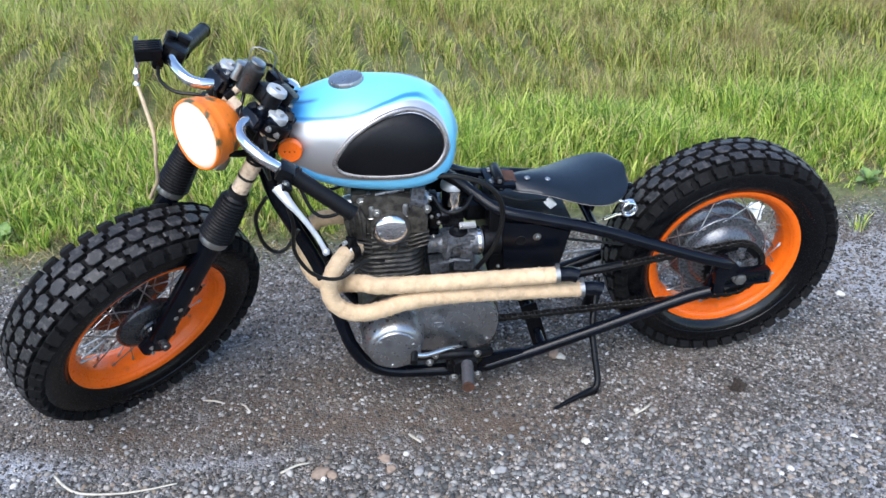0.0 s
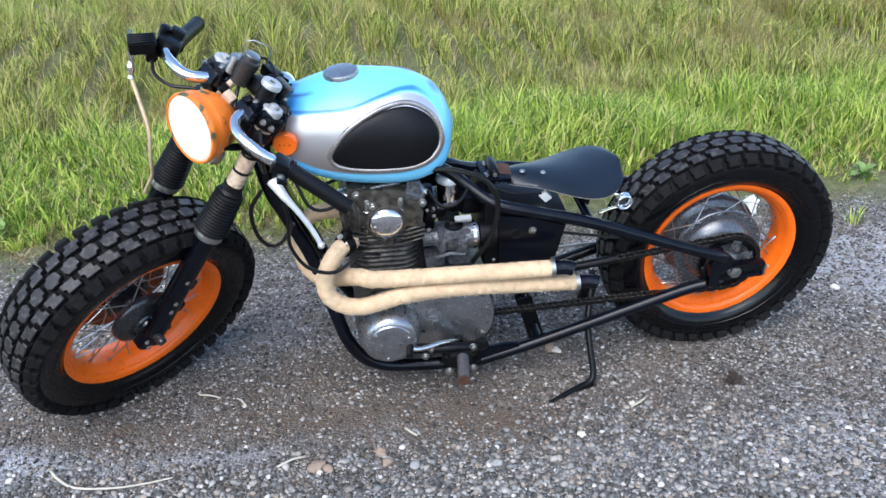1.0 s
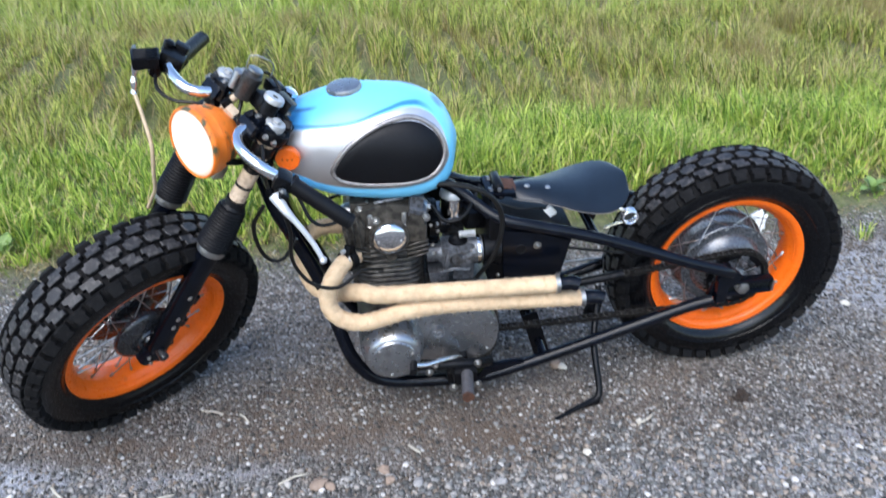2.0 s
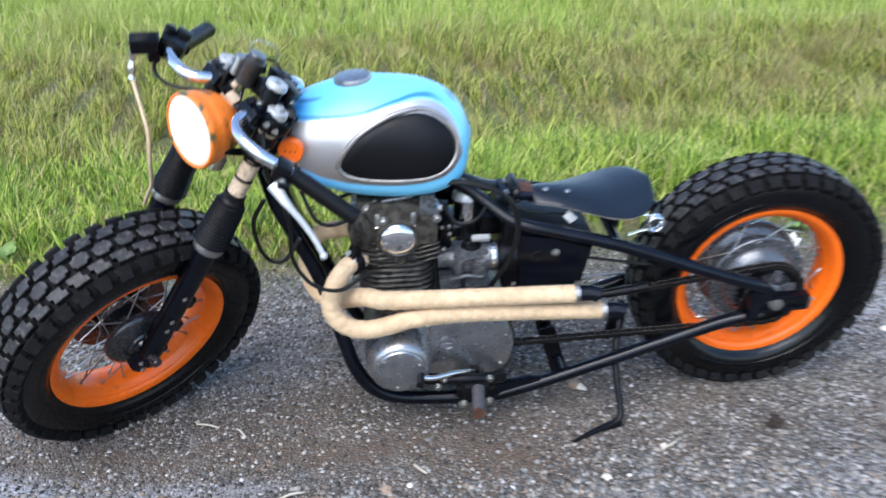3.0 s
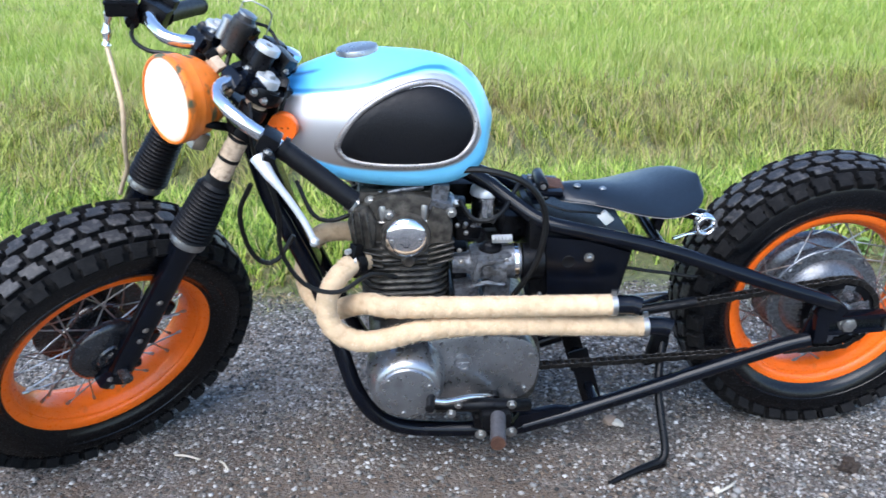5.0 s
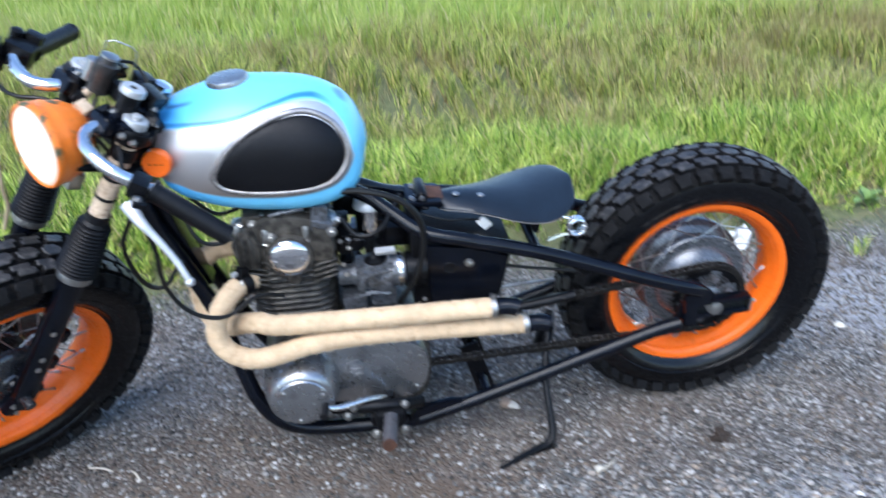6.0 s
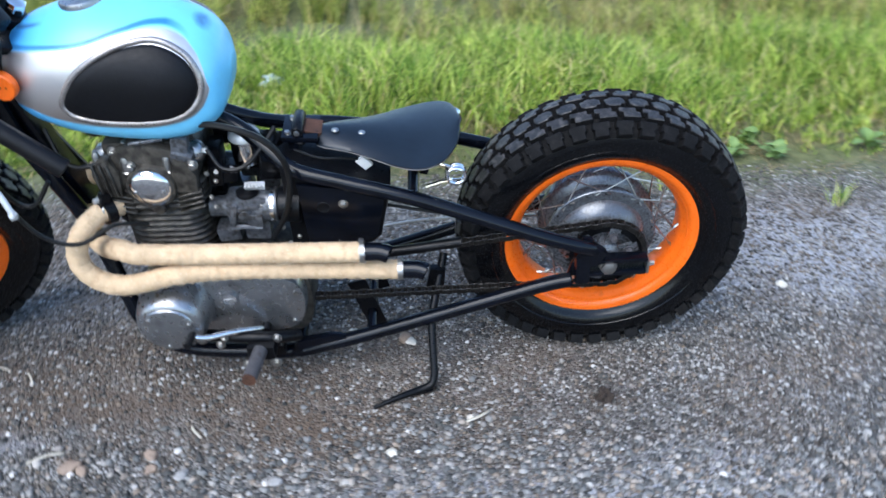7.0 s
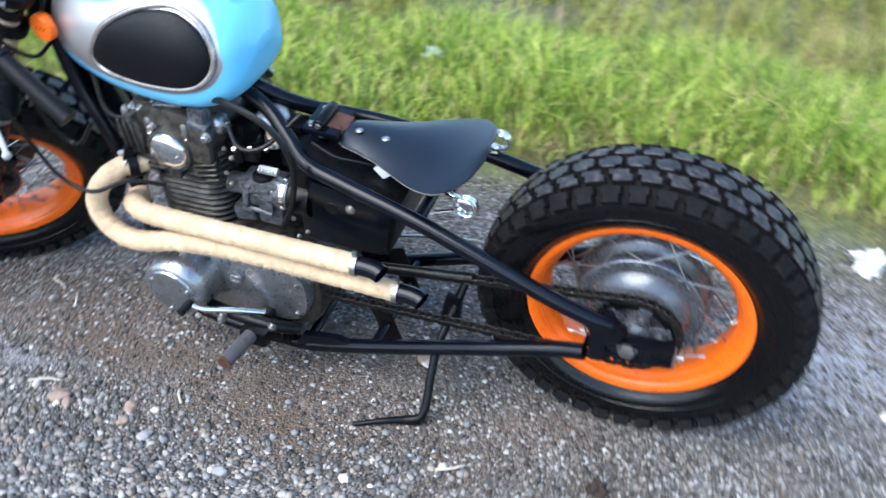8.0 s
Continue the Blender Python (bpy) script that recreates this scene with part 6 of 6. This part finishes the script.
near_line = [(-0.300, -0.115, 0.513), (-0.330, -0.148, 0.518), (-0.355, -0.178, 0.506), (-0.373, -0.199, 0.478), (-0.376, -0.208, 0.442), (-0.360, -0.213, 0.410), (-0.328, -0.217, 0.390), (-0.290, -0.221, 0.388), (-0.245, -0.218, 0.394), (-0.19, -0.209, 0.401), (-0.05, -0.191, 0.395), (0.266, -0.171, 0.364)]
far_line = [(-0.312, 0.055, 0.492), (-0.36, 0.052, 0.497), (-0.398, 0.044, 0.494), (-0.426, 0.026, 0.472), (-0.436, 0.005, 0.43), (-0.428, -0.018, 0.392), (-0.403, -0.055, 0.375), (-0.365, -0.10, 0.39), (-0.328, -0.155, 0.432), (-0.290, -0.190, 0.455), (-0.25, -0.199, 0.450), (-0.07, -0.194, 0.440), (0.191, -0.186, 0.428)]
lower_pipe = part("exhaust_pipe", tube(near_line, 0.0200, 20, 0.0015, swell=wrap), M_WRAP, bike, "exhaust pipe bound in cream heat wrap")
upper_pipe = part("exhaust_pipe", tube(far_line, 0.0205, 20, 0.0015, swell=wrap), M_WRAP, bike, "exhaust pipe bound in cream heat wrap")
rng_fuzz = random.Random(21)


def fuzz(points, r, count):
    """Loose glass fibres standing off a wrapped pipe: slivers of three corners, joined."""
    bm = bmesh.new()
    c = glide(points, 0.004)
    for _ in range(count):
        i = rng_fuzz.randrange(1, len(c) - 1)
        d = (c[i + 1] - c[i - 1]).normalized()
        u = d.orthogonal().normalized()
        a = rng_fuzz.uniform(0, 2 * math.pi)
        out = u * math.cos(a) + d.cross(u) * math.sin(a)
        foot = c[i] + out * r
        side = d.cross(out)
        tip = foot + out * rng_fuzz.uniform(0.0015, 0.005) + side * rng_fuzz.uniform(-0.006, 0.006) + d * rng_fuzz.uniform(-0.005, 0.005)
        bm.faces.new([bm.verts.new(p) for p in (foot - d * 0.0004, foot + d * 0.0004, tip)])
    return bm


for owner, route in ((lower_pipe, near_line), (upper_pipe, far_line)):
    tagged(part("wrap_fuzz", fuzz(route, 0.0206, 2600), M_FUZZ, owner, "frayed pale fibres of the heat wrap", smooth=0), kind="stuff")
for owner, x, y, z in ((lower_pipe, 0.266, -0.171, 0.364), (upper_pipe, 0.191, -0.186, 0.428)):
    ring_line = lathe([(0.020, 0.0), (0.0225, 0.0), (0.0225, 0.011), (0.020, 0.011)], 28, "X", (x - 0.005, y, z), closed=True)
    ring_line = block((0.010, 0.008, 0.016), (x, y, z + 0.026), 0.002, bm=ring_line)
    part("hose_clamp", ring_line, M_STEEL, owner, "bright steel hose clamp")
    bend = [(-0.012, 0, 0), (0.01, 0, 0), (0.026, -0.001, 0.0), (0.038, -0.003, -0.0015), (0.047, -0.006, -0.004)]
    tip = tube(bend, 0.0192, 24, 0.004, caps=False)
    inner = tube(bend, 0.0166, 24, 0.004, caps=False)
    bmesh.ops.reverse_faces(inner, faces=inner.faces[:])
    part("tail_pipe", joined(tip, inner), M_BLACK, owner, "short black turned-out tail pipe", Matrix.Translation((x + 0.008, y, z)))
for y in (-0.12, 0.06):
    part("exhaust_flange", lathe([(0.019, -0.318), (0.034, -0.318), (0.034, -0.308), (0.019, -0.308)], 24, "X", (0, y, 0.516 if y < 0 else 0.493), closed=True), M_CYL, bike)
    for dy, dz in ((-0.03, 0.016), (0.012, -0.034)):
        part("flange_nut", bolt((-0.316, y + dy, 0.512 + dz), 0.007, 0.016, "X", -1), M_STEEL, bike)

collar = tube([(-0.314, -0.130, 0.516), (-0.327, -0.145, 0.518)], 0.0275, 24, 0.02)
collar = block((0.02, 0.02, 0.03), (-0.318, -0.140, 0.545), 0.004, (0, 20, 40), bm=collar)
part("pipe_collar", collar, M_SATIN, bike, "black clamp collar at the exhaust port")
part("collar_bolt", tube([(-0.335, -0.150, 0.548), (-0.318, -0.132, 0.546)], 0.0055, 8, 0.02), M_LEVER, bike)

# ---- chain drive ----
SPROCKET = Vector((0.72, -0.098, 0.3277))
teeth = lathe([(0.064, -0.101), (0.081, -0.101), (0.081, -0.095), (0.064, -0.095)], 68, "Y", (SPROCKET.x, 0, SPROCKET.z), closed=True)
for k in range(34):
    a = 360 / 34 * k
    block((0.010, 0.005, 0.008), (SPROCKET.x + 0.083 * math.cos(radians(a)), -0.098, SPROCKET.z + 0.083 * math.sin(radians(a))), 0.002, (0, -a, 0), bm=teeth, segments=1)
sprocket = part("rear_sprocket", teeth, M_SATIN, bike, "black rear sprocket")
carrier = lathe([(0, -0.125), (0.022, -0.125), (0.024, -0.116), (0.034, -0.110), (0.036, -0.06), (0, -0.06)], 32, "Y", (0.72, 0, 0.3277))
part("sprocket_carrier", carrier, M_DRUM, sprocket, "grey sprocket carrier")
for k in range(6):
    a = 60 * k + 17
    part("carrier_arm", block((0.05, 0.008, 0.026), (0.72 + 0.048 * math.cos(radians(a)), -0.098, 0.3277 + 0.048 * math.sin(radians(a))), 0.003, (0, -a, 0)), M_DRUM, sprocket)
for k in range(6):
    a = 2 * math.pi * k / 6 + 0.3
    part("sprocket_bolt", bolt((0.72 + 0.052 * math.cos(a), -0.106, 0.3277 + 0.052 * math.sin(a)), 0.0075, 0.012), M_PEG, sprocket)
front_c, fr, rr = Vector((0.03, -0.098, 0.272)), 0.048, 0.0865
path = []
d = REAR_HUB.x - front_c.x
tilt_c = math.atan2(SPROCKET.z - front_c.z, d)
spread = math.asin((rr - fr) / math.hypot(d, SPROCKET.z - front_c.z))
n = 24
for k in range(n + 1):
    a = math.pi / 2 + spread + tilt_c - k / n * (math.pi + 2 * spread)
    path.append(Vector((SPROCKET.x + rr * math.cos(a), -0.098, SPROCKET.z + rr * math.sin(a))))
for k in range(13):
    a = -math.pi / 2 - spread + tilt_c - k / 12 * (math.pi - 2 * spread)
    path.append(Vector((front_c.x + fr * math.cos(a), -0.098, front_c.z + fr * math.sin(a))))
line = []
for a, b in zip(path, path[1:] + path[:1]):
    m_ = max(1, int((b - a).length / 0.004))
    line += [a.lerp(b, i / m_) for i in range(m_)]
chain = bmesh.new()
walked, last, idx = 0.0, line[0], 0
for p in line[1:] + line[:1]:
    walked += (p - last).length
    if walked >= 0.0159:
        walked = 0.0
        dvec = (p - last).normalized()
        ang = math.degrees(math.atan2(-dvec.z, dvec.x))
        wide = 0.0085 if idx % 2 else 0.0062
        for s in (-1, 1):
            block((0.021, 0.002, 0.013), (p.x, p.y + s * wide, p.z), 0.004, (0, ang, 0), bm=chain, segments=1)
        lathe([(0, -0.0095), (0.005, -0.0095), (0.005, 0.0095), (0, 0.0095)], 6, "Y", (p.x + dvec.x * 0.008, p.y, p.z + dvec.z * 0.008), chain)
        idx += 1
    last = p
part("chain_guard", tube([(0.16, -0.099, 0.339), (0.28, -0.099, 0.357), (0.40, -0.098, 0.374)], 0.0115, 12, squash=0.8), M_SATIN, bike, "black guard over the upper chain run")
part("drive_chain", chain, M_CHAIN, bike, "oily dark roller chain")
part("brake_rod", tube([(-0.02, 0.155, 0.16), (0.3, 0.15, 0.24), (0.70, 0.13, 0.26)], 0.004, 8), M_STEEL, bike)

# ---- side stand ----
stand = tube([(0.362, -0.03, 0.285), (0.333, -0.12, 0.185), (0.330, -0.165, 0.135), (0.332, -0.215, 0.075), (0.322, -0.231, 0.056), (0.295, -0.240, 0.051), (0.25, -0.262, 0.055), (0.192, -0.287, 0.050)], 0.0095, 12, swell=lambda i, k, s: 1.0 if s < 0.33 else max(0.45, 1.0 - (s - 0.33) * 4))
part("side_stand", stand, M_SATIN, bike, "black bent steel side stand")
part("stand_pad", block((0.045, 0.02, 0.006), (0.305, -0.236, 0.046), 0.002, (0, 0, 15)), M_SATIN, bike)
part("stand_bracket", slab([(0.315, 0.19), (0.36, 0.20), (0.365, 0.265), (0.33, 0.27)], -0.07, -0.05, 0.002), M_SATIN, bike)

# ---- cables ----
for pts, r in (([(-0.50, -0.16, 0.70), (-0.532, -0.13, 0.63), (-0.528, -0.11, 0.55), (-0.505, -0.10, 0.508), (-0.475, -0.10, 0.512), (-0.44, -0.09, 0.56)], 0.005),
               ([(-0.455, -0.285, 0.785), (-0.44, -0.27, 0.70), (-0.445, -0.24, 0.60), (-0.41, -0.235, 0.53), (-0.35, -0.23, 0.507), (-0.29, -0.19, 0.52), (-0.24, -0.15, 0.49)], 0.0045),
               ([(-0.14, -0.10, 0.69), (-0.06, -0.125, 0.70), (0.02, -0.135, 0.67), (0.055, -0.135, 0.60), (0.04, -0.135, 0.50), (0.0, -0.12, 0.42)], 0.0065),
               ([(-0.11, -0.08, 0.62), (-0.08, -0.10, 0.585), (-0.03, -0.09, 0.59), (0.02, -0.02, 0.63)], 0.005),
               ([(-0.43, -0.05, 0.66), (-0.40, -0.08, 0.60), (-0.36, -0.08, 0.585), (-0.30, -0.06, 0.60)], 0.0045),
               ([(-0.42, 0.03, 0.64), (-0.37, 0.02, 0.60), (-0.31, 0.03, 0.61)], 0.0045),
               ([(0.24, -0.03, 0.43), (0.34, -0.04, 0.415), (0.45, -0.05, 0.41), (0.56, 0.1, 0.40)], 0.004)):
    part("control_cable", tube(pts, r, 8), M_CABLE, bike, "black control cable")


# ---- small things on the ground ----
def crumpled(name, at, size, material, seed, label, category, flat=0.6):
    """A crumpled scrap: a lumpy shell pressed flat at its foot."""
    bm = bmesh.new()
    bmesh.ops.create_icosphere(bm, subdivisions=4, radius=1.0)
    for v in bm.verts:
        n = noise.fractal(v.co * 1.7 + Vector((seed, 0, 0)), 0.8, 2.2, 4)
        ridge = abs(noise.noise(v.co * 2.6 + Vector((0, seed, 0))))
        v.co *= 0.8 + 0.55 * n + 0.5 * ridge
        v.co = Vector((v.co.x * size[0], v.co.y * size[1], max(v.co.z, -flat) * size[2]))
    low = min(v.co.z for v in bm.verts)
    for v in bm.verts:
        v.co.z -= low
    me = bpy.data.meshes.new(name)
    for f in bm.faces:
        f.smooth = True
    bm.to_mesh(me)
    bm.free()
    me.materials.append(material)
    ob = new(name, me)
    ob.matrix_basis = pose(*at)
    return tagged(ob, label, category)


def height_at(x, y):
    return float(ground_height(np.array([x]), np.array([y]))[0])


crumpled("plastic_bag", (1.29, 0.82, height_at(1.29, 0.82) - 0.004), (0.042, 0.03, 0.046), M_WHITE, 3.1, "crumpled white plastic bag at the grass edge", "bag")
M_FILM = mat("clear_film", (0.35, 0.42, 0.42), 0.2, vary=0.1)
crumpled("plastic_scrap", (-0.30, 1.66, height_at(-0.30, 1.66) + 0.05), (0.045, 0.02, 0.03), M_FILM, 8.4, "pale clear plastic scrap caught in long grass", "litter")


def stone(at, r, colour, label, seed):
    m = mat("single_stone", colour, 0.8, vary=0.2, scale=60, bump=0.4)
    bm = bmesh.new()
    bmesh.ops.create_icosphere(bm, subdivisions=3, radius=1.0)
    for v in bm.verts:
        k = 1 + 0.35 * noise.noise(v.co * 1.1 + Vector((seed, 0, 0))) + 0.12 * noise.noise(v.co * 3 + Vector((0, seed, 0)))
        v.co = Vector((v.co.x * r * k * 1.25, v.co.y * r * k, v.co.z * r * k * 0.7))
    me = bpy.data.meshes.new("stone")
    for f in bm.faces:
        f.smooth = True
    bm.to_mesh(me)
    bm.free()
    me.materials.append(m)
    ob = new("stone", me)
    ob.matrix_basis = pose(at[0], at[1], height_at(*at) + r * 0.35, 0, 0, seed * 70)
    tagged(ob, label, "stone", "larger stones on the gravel")


M_CLOD = mat("dark_clod", (0.03, 0.02, 0.014), 0.9, vary=0.4, scale=60, bump=0.6)
crumpled("dirt_clod", (0.72, -0.236, height_at(0.72, -0.236) - 0.005), (0.019, 0.016, 0.022), M_CLOD, 5.2, "dark dry clod of dirt on the gravel", "clod")

PALE, TAN, GREY = (0.6, 0.56, 0.48), (0.27, 0.2, 0.15), (0.3, 0.29, 0.28)
for k, (x, y, r, c, words) in enumerate((
        (0.238, -0.385, 0.011, PALE, "pale cream stone lying on the gravel"),
        (0.277, -0.005, 0.013, PALE, "pale stone beside the frame on gravel"),
        (0.262, 0.01, 0.016, TAN, "tan rounded stone on the gravel"),
        (0.41, -0.283, 0.008, PALE, "small pale stone on the gravel"),
        (-0.274, -0.37, 0.014, TAN, "brown oval stone on the gravel"),
        (-0.262, -0.41, 0.012, TAN, "brown oval stone on the gravel"),
        (-0.435, -0.40, 0.017, TAN, "tan flat stone among loose gravel"),
        (-0.405, -0.41, 0.012, TAN, "rusty brown stone among loose gravel"),
        (-0.196, -0.43, 0.013, GREY, "grey stone among loose gravel"),
        (0.0, -0.46, 0.012, GREY, "grey stone among loose gravel"),
        (1.29, 0.2, 0.012, PALE, "pale flat stone on the gravel"))):
    stone((x, y), r, c, words, k * 1.7 + 0.3)

M_STRAW = mat("straw", (0.48, 0.44, 0.36), 0.7, vary=0.15, scale=40)


def stem(points, r, label):
    bm = tube([(x, y, height_at(x, y) + z) for x, y, z in points], r, 6, 0.01, swell=lambda i, k, s: max(0.35, 1.1 - s * 1.6))
    me = bpy.data.meshes.new("straw")
    for f in bm.faces:
        f.smooth = True
    bm.to_mesh(me)
    bm.free()
    me.materials.append(M_STRAW)
    tagged(new("straw", me), label, "straw", "straws on the gravel")


stem([(-1.073, -0.31, 0.012), (-1.045, -0.345, 0.01), (-1.0, -0.378, 0.008), (-0.913, -0.394, 0.008), (-0.84, -0.392, 0.009), (-0.774, -0.384, 0.012)], 0.0035, "long bent pale straw lying on the gravel")
stem([(-0.645, -0.085, 0.006), (-0.632, -0.102, 0.01), (-0.618, -0.125, 0.006)], 0.0025, "short dry straw on the gravel")
stem([(-0.205, -0.29, 0.006), (-0.196, -0.307, 0.009), (-0.178, -0.325, 0.006)], 0.003, "short dry straw on the gravel")
stem([(0.40, -0.30, 0.006), (0.43, -0.29, 0.012), (0.455, -0.265, 0.006)], 0.003, "short dry straw on the gravel")
stem([(-0.75, -0.05, 0.006), (-0.72, -0.06, 0.008), (-0.69, -0.075, 0.006)], 0.0025, "short dry straw on the gravel")
stem([(-0.53, -0.385, 0.006), (-0.49, -0.37, 0.012), (-0.46, -0.36, 0.006)], 0.003, "short dry straw on the gravel")

M_LEAF = mat("weed_leaf", (0.17, 0.26, 0.07), 0.6, vary=0.35, scale=30)


def leaf_mesh():
    """A broad leaf with a folded midrib and wavy rim, lying along x."""
    bm = bmesh.new()
    rows = []
    for i in range(9):
        f = i / 8
        w = 0.36 * math.sin(math.pi * min(1, f * 0.92 + 0.06)) ** 0.8
        z = 0.35 * f - 0.45 * f * f
        rows.append([bm.verts.new((f, w * q, z + 0.12 * abs(q) * w * 2 + 0.03 * math.sin(9 * f + 3 * q))) for q in (-1, -0.5, 0, 0.5, 1)])
    for a, b in zip(rows, rows[1:]):
        for k in range(4):
            bm.faces.new((a[k], a[k + 1], b[k + 1], b[k]))
    for f in bm.faces:
        f.smooth = True
    me = bpy.data.meshes.new("leaf")
    bm.to_mesh(me)
    bm.free()
    me.materials.append(M_LEAF)
    return me


LEAF = leaf_mesh()
for k, (x, y, size, count) in enumerate(((1.42, 1.0, 0.05, 9), (1.56, 0.97, 0.06, 11), (1.5, 1.08, 0.055, 8), (1.9, 1.0, 0.06, 7), (-0.95, 1.02, 0.06, 7), (-1.6, 1.05, 0.06, 7))):
    weed = tagged(new("broadleaf_weed"), "low green broad-leaved weed at the gravel edge", "weed", "weeds along the edge")
    weed.matrix_basis = pose(x, y, height_at(x, y))
    r = random.Random(k)
    for i in range(count):
        again("leaf", LEAF, weed, pose(0, 0, 0.008 + 0.004 * i, r.uniform(-15, 15), r.uniform(-55, -5), i * 137 + r.uniform(-20, 20)) @ Matrix.Scale(size * r.uniform(0.7, 1.25), 4))
